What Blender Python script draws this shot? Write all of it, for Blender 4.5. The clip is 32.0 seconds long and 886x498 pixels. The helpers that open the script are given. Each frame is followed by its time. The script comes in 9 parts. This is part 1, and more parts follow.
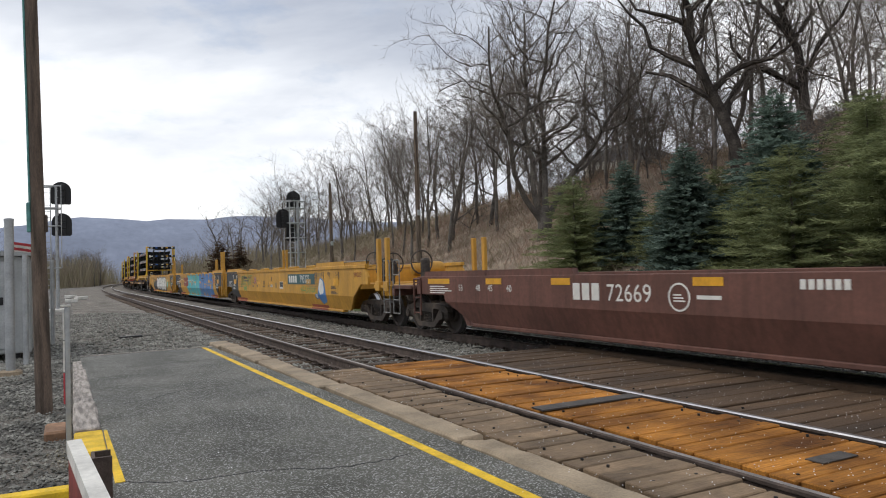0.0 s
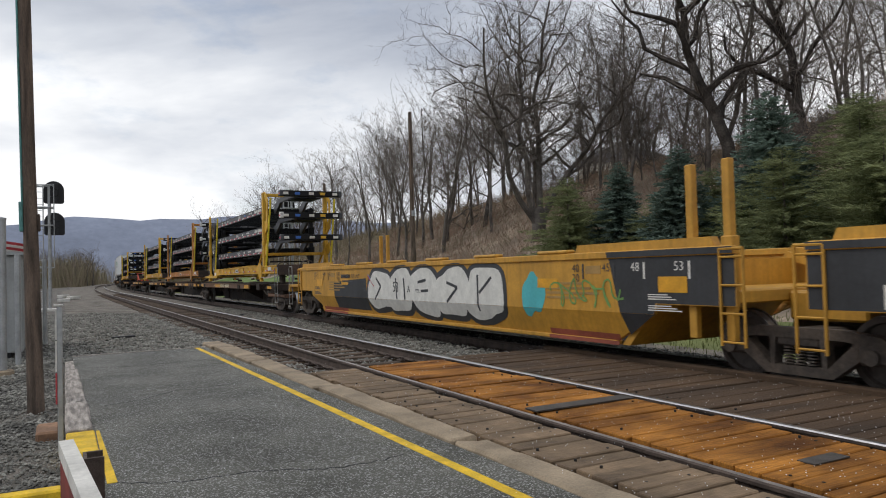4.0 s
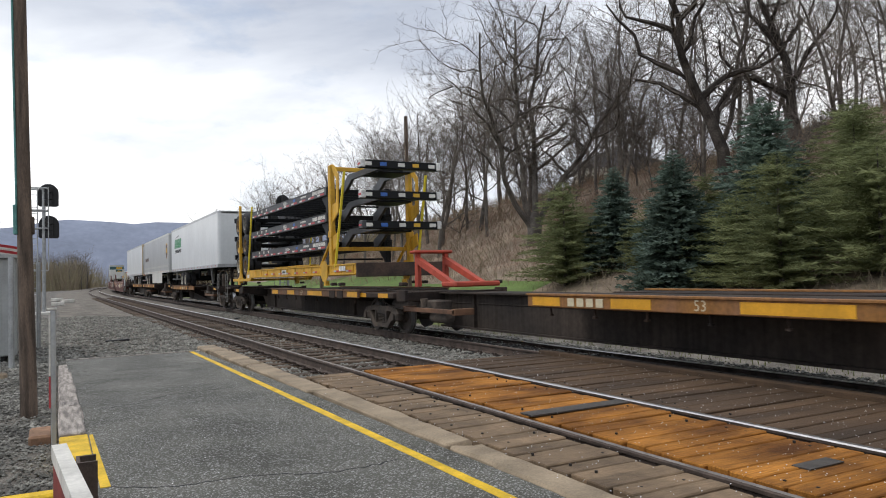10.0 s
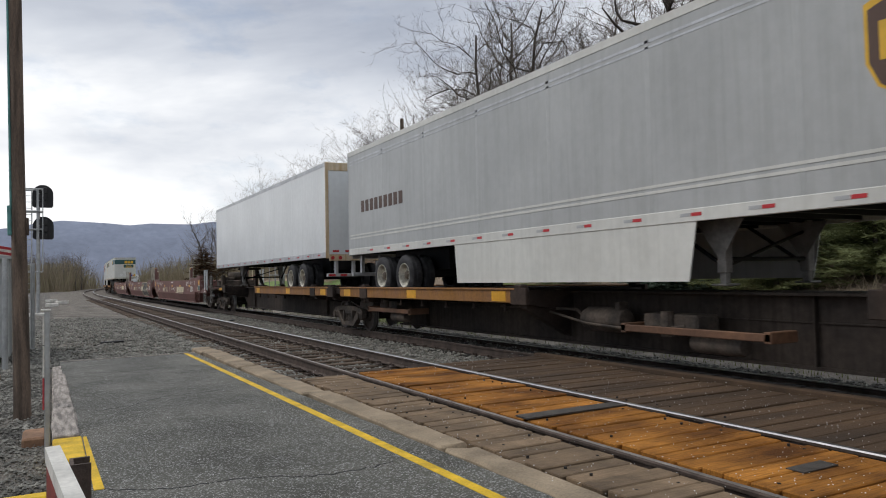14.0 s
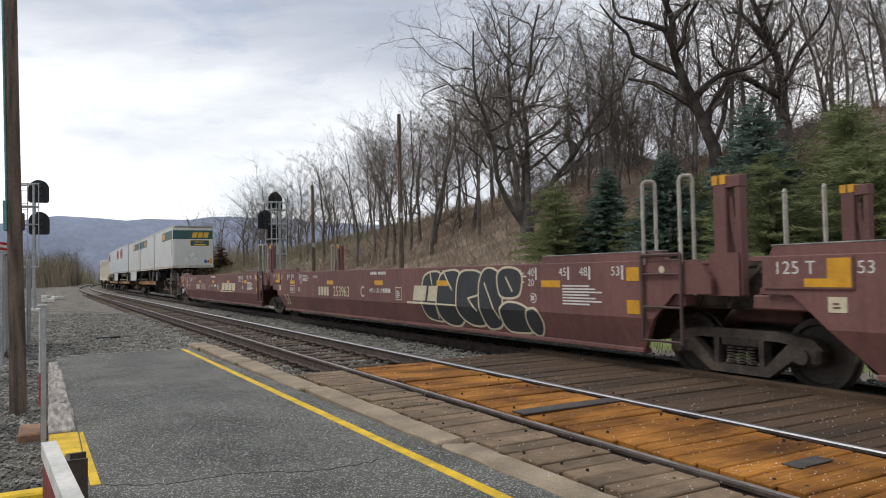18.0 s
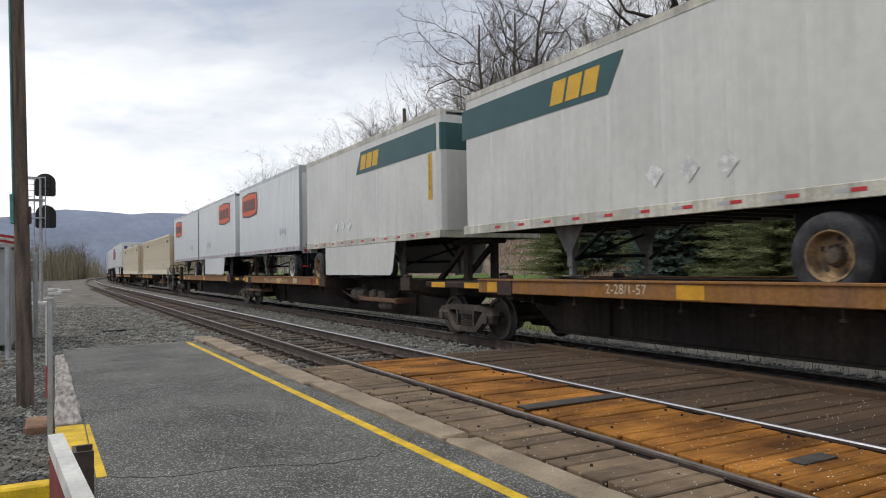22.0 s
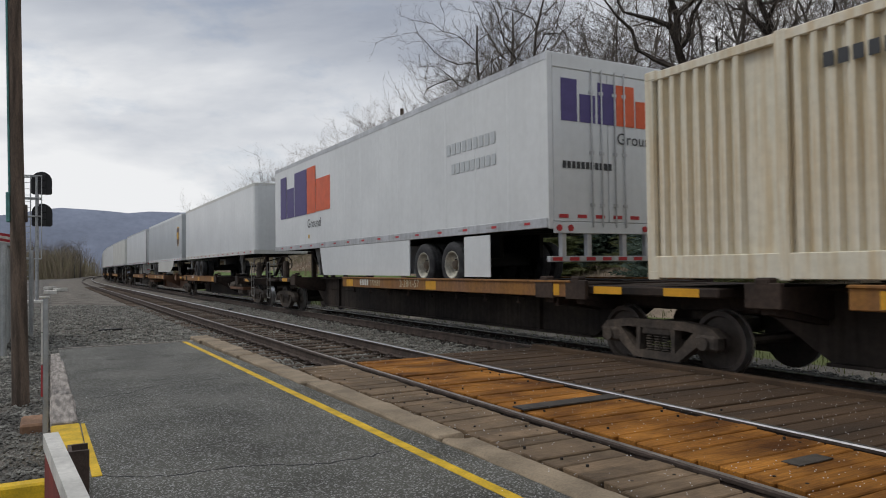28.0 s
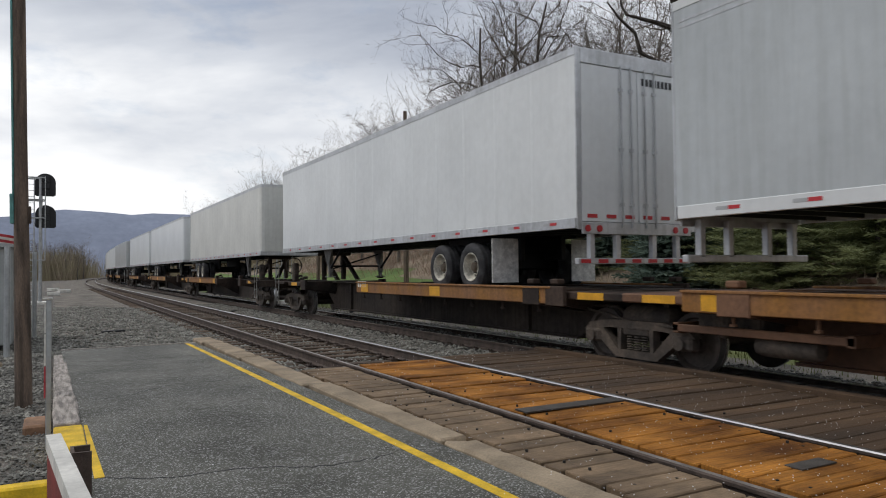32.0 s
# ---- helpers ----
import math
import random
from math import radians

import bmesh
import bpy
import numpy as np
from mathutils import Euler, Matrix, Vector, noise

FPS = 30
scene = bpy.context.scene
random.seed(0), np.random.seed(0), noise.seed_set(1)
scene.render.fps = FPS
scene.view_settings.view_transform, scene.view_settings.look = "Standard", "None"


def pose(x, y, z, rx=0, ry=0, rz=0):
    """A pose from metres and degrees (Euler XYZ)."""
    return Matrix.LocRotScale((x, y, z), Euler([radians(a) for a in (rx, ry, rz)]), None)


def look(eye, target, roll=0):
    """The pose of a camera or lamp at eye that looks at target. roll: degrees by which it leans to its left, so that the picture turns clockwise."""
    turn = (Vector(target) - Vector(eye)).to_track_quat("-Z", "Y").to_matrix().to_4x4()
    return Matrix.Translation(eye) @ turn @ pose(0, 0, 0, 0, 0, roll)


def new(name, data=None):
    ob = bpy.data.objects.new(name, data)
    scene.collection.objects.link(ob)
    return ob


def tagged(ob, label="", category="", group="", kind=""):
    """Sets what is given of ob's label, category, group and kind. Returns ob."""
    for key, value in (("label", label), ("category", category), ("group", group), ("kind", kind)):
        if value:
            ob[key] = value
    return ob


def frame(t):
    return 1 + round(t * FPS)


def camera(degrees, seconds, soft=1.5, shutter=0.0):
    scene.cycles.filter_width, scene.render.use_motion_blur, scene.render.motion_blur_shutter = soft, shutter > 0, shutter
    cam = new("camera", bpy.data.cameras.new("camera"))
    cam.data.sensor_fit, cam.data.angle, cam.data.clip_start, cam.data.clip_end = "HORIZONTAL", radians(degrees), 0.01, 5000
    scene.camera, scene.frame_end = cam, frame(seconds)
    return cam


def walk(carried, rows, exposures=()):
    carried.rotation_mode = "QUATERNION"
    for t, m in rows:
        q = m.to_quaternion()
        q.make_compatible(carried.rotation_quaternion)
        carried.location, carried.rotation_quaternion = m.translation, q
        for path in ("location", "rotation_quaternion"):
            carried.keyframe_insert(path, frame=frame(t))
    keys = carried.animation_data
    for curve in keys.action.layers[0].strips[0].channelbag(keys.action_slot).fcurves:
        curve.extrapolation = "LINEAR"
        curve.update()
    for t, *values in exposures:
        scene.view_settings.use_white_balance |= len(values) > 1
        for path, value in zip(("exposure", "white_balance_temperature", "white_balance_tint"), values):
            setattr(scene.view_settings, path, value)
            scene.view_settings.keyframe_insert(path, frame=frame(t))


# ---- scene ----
EYE = Vector((0.0, 0.0, 1.378))


def view(yaw, pitch, roll):
    """The camera's pose: yaw to the east of the track's line, pitch up, roll."""
    a, b = radians(yaw), radians(pitch)
    way = Vector((math.sin(a) * math.cos(b), math.cos(a) * math.cos(b), math.sin(b)))
    return look(EYE, EYE + way * 10, roll)


cam = camera(63.51, 32.0, soft=1.0, shutter=0.07)
walk(cam, [
    (0, view(27.70, 1.67, -1.71)), (0.5, view(27.72, 1.68, -1.70)), (1, view(27.75, 1.67, -1.71)),
    (1.5, view(27.81, 1.64, -1.71)), (2, view(27.87, 1.62, -1.72)), (2.5, view(27.92, 1.62, -1.75)),
    (3, view(27.97, 1.65, -1.74)), (3.5, view(28.06, 1.67, -1.61)), (5.5, view(28.35, 1.88, -1.47)),
    (6, view(28.39, 1.89, -1.44)), (6.5, view(28.41, 1.89, -1.37)), (7, view(28.39, 1.90, -1.29)),
    (7.5, view(28.35, 1.96, -1.21)), (8, view(28.35, 2.02, -1.24)), (8.5, view(28.40, 2.04, -1.36)),
    (9, view(28.44, 2.04, -1.44)), (9.5, view(28.48, 2.04, -1.44)), (10, view(28.53, 2.05, -1.37)),
    (10.5, view(28.57, 2.08, -1.31)), (11, view(28.57, 2.11, -1.27)), (11.5, view(28.56, 2.15, -1.25)),
    (12, view(28.56, 2.19, -1.23)), (12.5, view(28.56, 2.21, -1.21)), (13, view(28.60, 2.21, -1.20)),
    (13.5, view(28.72, 2.22, -1.20)), (14, view(28.88, 2.23, -1.21)), (14.5, view(29.11, 2.24, -1.32)),
    (16.5, view(29.30, 2.10, -1.09)), (17, view(29.24, 2.01, -1.05)), (17.5, view(29.17, 1.96, -1.08)),
    (18, view(29.12, 1.89, -1.13)), (18.5, view(29.07, 1.81, -1.11)), (19, view(29.00, 1.70, -1.09)),
    (19.5, view(28.91, 1.56, -1.05)), (20, view(28.84, 1.46, -0.98)), (20.5, view(28.79, 1.44, -0.93)),
    (21, view(28.75, 1.46, -0.89)), (21.5, view(28.71, 1.48, -0.86)), (22, view(28.71, 1.48, -0.91)),
    (22.5, view(28.77, 1.47, -0.98)), (23, view(28.81, 1.49, -0.98)), (23.5, view(28.78, 1.50, -0.91)),
    (24, view(28.74, 1.50, -0.84)), (24.5, view(28.73, 1.47, -0.78)), (25, view(28.75, 1.45, -0.74)),
    (25.5, view(28.75, 1.46, -0.66)), (27.5, view(28.84, 1.45, -0.77)), (28, view(28.95, 1.49, -0.67)),
    (28.5, view(28.86, 1.59, -0.51)), (29, view(28.60, 1.65, -0.43)), (29.5, view(28.38, 1.66, -0.49)),
    (30, view(28.39, 1.66, -0.62)), (30.5, view(28.54, 1.65, -0.68)), (31, view(28.65, 1.66, -0.61)),
    (31.5, view(28.69, 1.69, -0.53)), (32, view(28.74, 1.69, -0.53)),
], exposures=[(0, 0.45), (1.5, 0.25), (3.5, 0.2), (6, 0.5), (9, 0.57), (12, 0.47), (13, 0.43), (14, 0.25), (16.5, 0.4), (19, 0.43), (23, 0.35), (25, 0.2), (28, -0.07), (30, 0.05), (32, 0.17)])

# ---- world and light ----
world = bpy.data.worlds.new("sky")
scene.world = world
world.use_nodes = True
wn = world.node_tree
wn.nodes.clear()


def wnode(kind, **kw):
    n = wn.nodes.new(kind)
    for k, v in kw.items():
        n.inputs[k].default_value = v
    return n


sky = wn.nodes.new("ShaderNodeTexSky")
sky.sky_type, sky.sun_disc = "NISHITA", False
sky.sun_elevation, sky.sun_rotation = radians(53), radians(-63.4)
coord = wn.nodes.new("ShaderNodeTexCoord")
flat = wn.nodes.new("ShaderNodeMapping")
flat.inputs["Scale"].default_value = (1.0, 1.0, 2.4)
flat.inputs["Location"].default_value = (0.5311, -2.5442, 1.1653)
big = wnode("ShaderNodeTexNoise", Scale=1.5, Detail=7.0, Roughness=0.52, Distortion=0.25)
fine = wnode("ShaderNodeTexNoise", Scale=4.6, Detail=6.0, Roughness=0.6)
tone = wn.nodes.new("ShaderNodeValToRGB")
tone.color_ramp.elements[0].position, tone.color_ramp.elements[0].color = 0.36, (3.65, 4.0, 4.75, 1)
tone.color_ramp.elements[1].position, tone.color_ramp.elements[1].color = 0.60, (9.0, 9.1, 9.25, 1)
mid = tone.color_ramp.elements.new(0.5)
mid.color = (6.0, 6.3, 6.85, 1)
cover = wn.nodes.new("ShaderNodeValToRGB")
cover.color_ramp.elements[0].position, cover.color_ramp.elements[0].color = 0.28, (0.55, 0.55, 0.55, 1)
cover.color_ramp.elements[1].position, cover.color_ramp.elements[1].color = 0.45, (1, 1, 1, 1)
mix = wn.nodes.new("ShaderNodeMix")
mix.data_type = "RGBA"
back = wnode("ShaderNodeBackground", Strength=0.1)
wout = wn.nodes.new("ShaderNodeOutputWorld")
wn.links.new(coord.outputs["Generated"], flat.inputs["Vector"])
wn.links.new(flat.outputs[0], big.inputs["Vector"])
wn.links.new(flat.outputs[0], fine.inputs["Vector"])
split = wn.nodes.new("ShaderNodeSeparateXYZ")
lift = wn.nodes.new("ShaderNodeMapRange")
for k, v in (("From Min", 0.0), ("From Max", 0.42), ("To Min", 0.025), ("To Max", -0.05)):
    lift.inputs[k].default_value = v
total = wn.nodes.new("ShaderNodeMath")
wn.links.new(coord.outputs["Generated"], split.inputs[0])
wn.links.new(split.outputs["Z"], lift.inputs["Value"])
wn.links.new(big.outputs["Fac"], total.inputs[0])
wn.links.new(lift.outputs[0], total.inputs[1])
wn.links.new(total.outputs[0], tone.inputs[0])
wn.links.new(fine.outputs["Fac"], cover.inputs[0])
wn.links.new(cover.outputs[0], mix.inputs[0])
wn.links.new(sky.outputs[0], mix.inputs[6])
wn.links.new(tone.outputs[0], mix.inputs[7])
wn.links.new(mix.outputs[2], back.inputs["Color"])
wn.links.new(back.outputs[0], wout.inputs[0])

sun = new("sun", bpy.data.lights.new("sun", "SUN"))
sun.data.energy, sun.data.angle, sun.data.color = 1.0, radians(25), (1.0, 0.96, 0.9)
sun.matrix_world = look((-20, 10, 30), (0, 0, 0))
scene.view_settings.exposure = 0.0


# ---- materials ----
def material(name, colour, rough=0.7, metal=0.0, vary=0.25, scale=3.0, grain=40.0, bump=0.15, tint=None, stretch=(1, 1, 1), spread=0.0, spec=0.5, streak=0.0, flecks=0.0, rust=False, cells=85, share=0.8, wood=False):
    """A surface with two scales of variation, optional second tint, piece-to-piece spread and relief."""
    m = bpy.data.materials.new(name)
    m.use_nodes = True
    nt = m.node_tree
    b = nt.nodes["Principled BSDF"]
    b.inputs["Roughness"].default_value, b.inputs["Metallic"].default_value = rough, metal
    b.inputs["Specular IOR Level"].default_value = spec
    tc = nt.nodes.new("ShaderNodeTexCoord")
    mp = nt.nodes.new("ShaderNodeMapping")
    mp.inputs["Scale"].default_value = stretch
    where = tc.outputs["Object"]
    if wood:
        inf = nt.nodes.new("ShaderNodeObjectInfo")
        add = nt.nodes.new("ShaderNodeVectorMath")
        nt.links.new(where, add.inputs[0])
        nt.links.new(inf.outputs["Location"], add.inputs[1])
        where = add.outputs[0]
    nt.links.new(where, mp.inputs[0])
    a = nt.nodes.new("ShaderNodeTexNoise")
    a.inputs["Scale"].default_value, a.inputs["Detail"].default_value = scale, 5
    g = nt.nodes.new("ShaderNodeTexNoise")
    g.inputs["Scale"].default_value, g.inputs["Detail"].default_value, g.inputs["Roughness"].default_value = grain, 4, 0.65
    nt.links.new(mp.outputs[0], a.inputs["Vector"])
    nt.links.new(mp.outputs[0], g.inputs["Vector"])
    if wood:
        along = nt.nodes.new("ShaderNodeMapping")
        along.inputs["Scale"].default_value = (0.25, 2.2, 2.2)
        nt.links.new(where, along.inputs[0])
        nt.links.new(along.outputs[0], g.inputs["Vector"])
    ramp = nt.nodes.new("ShaderNodeValToRGB")
    c = Vector(colour[:3])
    second = Vector(tint[:3]) if tint else c * (1 + vary)
    ramp.color_ramp.elements[0].position, ramp.color_ramp.elements[1].position = 0.36, 0.66
    ramp.color_ramp.elements[0].color = (*(c * (1 - vary)), 1)
    ramp.color_ramp.elements[1].color = (*second, 1)
    nt.links.new(a.outputs["Fac"], ramp.inputs[0])
    mul = nt.nodes.new("ShaderNodeMix")
    mul.data_type, mul.blend_type = "RGBA", "MULTIPLY"
    mul.inputs[0].default_value = min(1.0, vary * 2)
    gr = nt.nodes.new("ShaderNodeValToRGB")
    gr.color_ramp.elements[0].position, gr.color_ramp.elements[1].position = 0.3, 0.7
    gr.color_ramp.elements[0].color, gr.color_ramp.elements[1].color = (0.55, 0.55, 0.55, 1), (1.3, 1.3, 1.3, 1)
    nt.links.new(g.outputs["Fac"], gr.inputs[0])
    nt.links.new(ramp.outputs[0], mul.inputs[6])
    nt.links.new(gr.outputs[0], mul.inputs[7])
    last = mul.outputs[2]
    if streak:
        mp2 = nt.nodes.new("ShaderNodeMapping")
        mp2.inputs["Scale"].default_value = (6.0, 6.0, 0.35)
        nt.links.new(tc.outputs["Object"], mp2.inputs[0])
        s = nt.nodes.new("ShaderNodeTexNoise")
        s.inputs["Scale"].default_value, s.inputs["Detail"].default_value = 1.6, 6
        nt.links.new(mp2.outputs[0], s.inputs["Vector"])
        sr = nt.nodes.new("ShaderNodeValToRGB")
        sr.color_ramp.elements[0].position, sr.color_ramp.elements[1].position = 0.36, 0.56
        sr.color_ramp.elements[0].color, sr.color_ramp.elements[1].color = ((1 - streak * 0.35, 1 - streak * 0.58, 1 - streak * 0.9, 1) if rust else (1 - streak, 1 - streak, 1 - streak * 1.1, 1)), (1, 1, 1, 1)
        nt.links.new(s.outputs["Fac"], sr.inputs[0])
        m3 = nt.nodes.new("ShaderNodeMix")
        m3.data_type, m3.blend_type = "RGBA", "MULTIPLY"
        m3.inputs[0].default_value = 1.0
        nt.links.new(last, m3.inputs[6])
        nt.links.new(sr.outputs[0], m3.inputs[7])
        last = m3.outputs[2]
    if flecks:
        cell = nt.nodes.new("ShaderNodeTexVoronoi")
        cell.inputs["Scale"].default_value = cells
        nt.links.new(mp.outputs[0], cell.inputs["Vector"])
        pick = nt.nodes.new("ShaderNodeValToRGB")
        pick.color_ramp.elements[0].position, pick.color_ramp.elements[1].position = share, 0.98
        pick.color_ramp.elements[0].color, pick.color_ramp.elements[1].color = (0, 0, 0, 1), (flecks, flecks, flecks, 1)
        sep = nt.nodes.new("ShaderNodeSeparateColor")
        nt.links.new(cell.outputs["Color"], sep.inputs[0])
        nt.links.new(sep.outputs[0], pick.inputs[0])
        m4 = nt.nodes.new("ShaderNodeMix")
        m4.data_type, m4.blend_type = "RGBA", "ADD"
        m4.inputs[0].default_value = 1.0
        nt.links.new(last, m4.inputs[6])
        nt.links.new(pick.outputs[0], m4.inputs[7])
        last = m4.outputs[2]
    if spread:
        inf = nt.nodes.new("ShaderNodeObjectInfo")
        vr = nt.nodes.new("ShaderNodeMapRange")
        vr.inputs["To Min"].default_value, vr.inputs["To Max"].default_value = 1 - spread, 1 + spread
        hs = nt.nodes.new("ShaderNodeHueSaturation")
        nt.links.new(inf.outputs["Random"], vr.inputs["Value"])
        nt.links.new(vr.outputs[0], hs.inputs["Value"])
        nt.links.new(last, hs.inputs["Color"])
        last = hs.outputs[0]
    nt.links.new(last, b.inputs["Base Color"])
    if bump:
        bp = nt.nodes.new("ShaderNodeBump")
        bp.inputs["Strength"].default_value, bp.inputs["Distance"].default_value = bump, 0.02
        nt.links.new(g.outputs["Fac"], bp.inputs["Height"])
        nt.links.new(bp.outputs[0], b.inputs["Normal"])
    return m


ASPHALT = material("asphalt", (0.15, 0.148, 0.126), 0.9, vary=0.42, scale=1.1, grain=75, bump=1.0, tint=(0.165, 0.162, 0.14), spec=0.3, flecks=0.34, cells=105, share=0.72)
YELLOW_PAINT = material("yellow_paint", (0.72, 0.46, 0.016), 0.7, vary=0.2, scale=5, grain=60, bump=0.2)
CONCRETE = material("concrete_curb", (0.3, 0.235, 0.16), 0.9, vary=0.25, scale=2.5, grain=50, bump=0.4)
BALLAST = material("ballast", (0.18, 0.16, 0.135), 0.95, vary=0.35, scale=1.2, grain=24, bump=1.0, spec=0.2, flecks=0.12)
STONE = material("ballast_stone", (0.235, 0.228, 0.2), 0.9, vary=0.6, scale=4, grain=60, bump=0.3)
TIE = material("tie_wood", (0.1, 0.07, 0.048), 0.9, vary=0.4, scale=3, grain=40, bump=0.5, spread=0.25, stretch=(1, 8, 8))
PLANK_GREY = material("plank_grey", (0.185, 0.127, 0.076), 0.9, vary=0.32, scale=1.5, grain=26, bump=0.35, spread=0.22, stretch=(1, 1.3, 1.3), wood=True)
PLANK_ORANGE = material("plank_rust", (0.215, 0.072, 0.007), 0.85, spec=0.3, vary=0.5, scale=1.3, grain=26, bump=0.35, tint=(0.45, 0.185, 0.03), spread=0.16, stretch=(1, 1.2, 1.2), wood=True)
PLANK_BROWN = material("plank_brown", (0.078, 0.046, 0.024), 0.9, vary=0.34, scale=1.4, grain=26, bump=0.35, spread=0.16, stretch=(1, 1.3, 1.3), wood=True)
PLATE = material("steel_plate", (0.095, 0.085, 0.075), 0.6, 0.5, vary=0.2, scale=6, grain=50)
RAIL_SIDE = material("rail_side", (0.085, 0.062, 0.05), 0.8, 0.2, vary=0.3, scale=6, grain=40, bump=0.3)
RAIL_HEAD = material("rail_head", (0.56, 0.55, 0.54), 0.3, 0.95, vary=0.12, scale=4, grain=30, bump=0.05)
RUST_HEAD = material("rail_head_dull", (0.34, 0.30, 0.27), 0.42, 0.6, vary=0.25, scale=4, grain=30, bump=0.1)
GRASS = material("grass", (0.125, 0.155, 0.05), 0.95, vary=0.35, scale=0.25, grain=30, bump=0.8, tint=(0.17, 0.19, 0.06))
LAWN = material("lawn", (0.115, 0.185, 0.042), 0.95, vary=0.25, scale=0.4, grain=30, bump=0.8, tint=(0.15, 0.22, 0.055))
HILL = material("leaf_litter", (0.27, 0.205, 0.15), 0.95, vary=0.4, scale=0.4, grain=9, bump=1.0, tint=(0.35, 0.275, 0.2))


CRACK_DARK = material("bolt_black", (0.03, 0.027, 0.024), 0.8, 0.3, vary=0.2, scale=8, grain=40, bump=0.1)
CACHE = {}


def cached(key, make):
    if key not in CACHE:
        CACHE[key] = make()
    return CACHE[key]


# ---- mesh helpers ----
def box(bm, x0, x1, y0, y1, z0, z1):
    vs = [bm.verts.new((x, y, z)) for x in (x0, x1) for y in (y0, y1) for z in (z0, z1)]
    for f in ((0, 1, 3, 2), (4, 6, 7, 5), (0, 4, 5, 1), (2, 3, 7, 6), (0, 2, 6, 4), (1, 5, 7, 3)):
        bm.faces.new([vs[i] for i in f])
    return vs


def soft_box(bm, x0, x1, y0, y1, z0, z1, r=0.01):
    """A box with its edges cut off."""
    vs = box(bm, x0, x1, y0, y1, z0, z1)
    edges = list({e for v in vs for e in v.link_edges})
    bmesh.ops.bevel(bm, geom=edges, offset=r, segments=1, affect="EDGES")


def prism(bm, outline, axis, a, b):
    """An outline pushed along an axis: 'x' takes (y, z), 'y' takes (x, z), 'z' takes (x, y)."""
    def at(p, k):
        return {"x": (k, p[0], p[1]), "y": (p[0], k, p[1]), "z": (p[0], p[1], k)}[axis]
    lo = [bm.verts.new(at(p, a)) for p in outline]
    hi = [bm.verts.new(at(p, b)) for p in outline]
    n = len(outline)
    for i in range(n):
        bm.faces.new((lo[i], lo[(i + 1) % n], hi[(i + 1) % n], hi[i]))
    bm.faces.new(list(reversed(lo)))
    bm.faces.new(hi)


def tube(bm, p, q, r0, r1=None, n=8, caps=True):
    """A round bar from p to q."""
    r1 = r0 if r1 is None else r1
    p, q = Vector(p), Vector(q)
    d = (q - p).normalized()
    u = d.orthogonal().normalized()
    w = d.cross(u)
    rings = []
    for c, r in ((p, r0), (q, r1)):
        rings.append([bm.verts.new(c + (u * math.cos(6.28318 * i / n) + w * math.sin(6.28318 * i / n)) * r) for i in range(n)])
    for i in range(n):
        bm.faces.new((rings[0][i], rings[0][(i + 1) % n], rings[1][(i + 1) % n], rings[1][i]))
    if caps:
        bm.faces.new(list(reversed(rings[0])))
        bm.faces.new(rings[1])


def lathe(bm, profile, axis="x", centre=(0, 0, 0), n=24, closed=True):
    """Turns (radius, along) pairs about an axis."""
    c = Vector(centre)
    rings = []
    for r, a in profile:
        ring = []
        for i in range(n):
            s, t = r * math.cos(6.28318 * i / n), r * math.sin(6.28318 * i / n)
            ring.append(bm.verts.new(c + Vector({"x": (a, s, t), "y": (s, a, t), "z": (s, t, a)}[axis])))
        rings.append(ring)
    for k in range(len(rings) - 1):
        for i in range(n):
            bm.faces.new((rings[k][i], rings[k][(i + 1) % n], rings[k + 1][(i + 1) % n], rings[k + 1][i]))
    if closed:
        bm.faces.new(rings[0])
        bm.faces.new(list(reversed(rings[-1])))


def pipe(bm, points, r, n=6):
    for p, q in zip(points, points[1:]):
        tube(bm, p, q, r, r, n)


def finish(bm, name, mat, smooth=False):
    bmesh.ops.recalc_face_normals(bm, faces=bm.faces)
    me = bpy.data.meshes.new(name)
    bm.to_mesh(me)
    bm.free()
    for m in (mat if isinstance(mat, (list, tuple)) else [mat]):
        me.materials.append(m)
    if smooth:
        for f in me.polygons:
            f.use_smooth = True
        me.set_sharp_from_angle(angle=radians(35))
    return me


def part(name, bm, mat, parent=None, label="", smooth=False):
    """Links a bmesh, or a mesh made before, as one mesh object under a thing or a part."""
    me = bm if isinstance(bm, bpy.types.Mesh) else finish(bm, name, mat, smooth)
    ob = new(name, me)
    if parent:
        ob.parent = parent
    if label:
        tagged(ob, label)
    return ob


def thing(name, label, category, group="", m=None, kind=""):
    ob = tagged(new(name), label, category, group, kind)
    ob.empty_display_size = 0.2
    if m is not None:
        ob.matrix_basis = m
    return ob


def solid(name, bm, mat, label, category, group="", kind="", smooth=False):
    return tagged(part(name, bm, mat, None, "", smooth), label, category, group, kind)


# ---- the line of the tracks ----
BEND, RADIUS = 78.0, 1300.0
FAR_X, NEAR_X, FAR_Z = 8.55, 4.65, -0.07
HUB = Vector((FAR_X + RADIUS, BEND, 0))


def track(u, off=0.0, z=0.0):
    """The pose at u metres along the tracks, off metres east of the far track's middle."""
    if u <= BEND:
        return pose(FAR_X + off, u, z)
    a = (u - BEND) / RADIUS
    return pose(HUB.x - (RADIUS - off) * math.cos(a), HUB.y + (RADIUS - off) * math.sin(a), z, 0, 0, -math.degrees(a))


def across(x, y):
    """How far east of the far track's middle a place lies."""
    if y <= BEND:
        return x - FAR_X
    return RADIUS - math.hypot(x - HUB.x, y - HUB.y)


def ramp_of(v, pairs):
    return float(np.interp(v, [p[0] for p in pairs], [p[1] for p in pairs]))


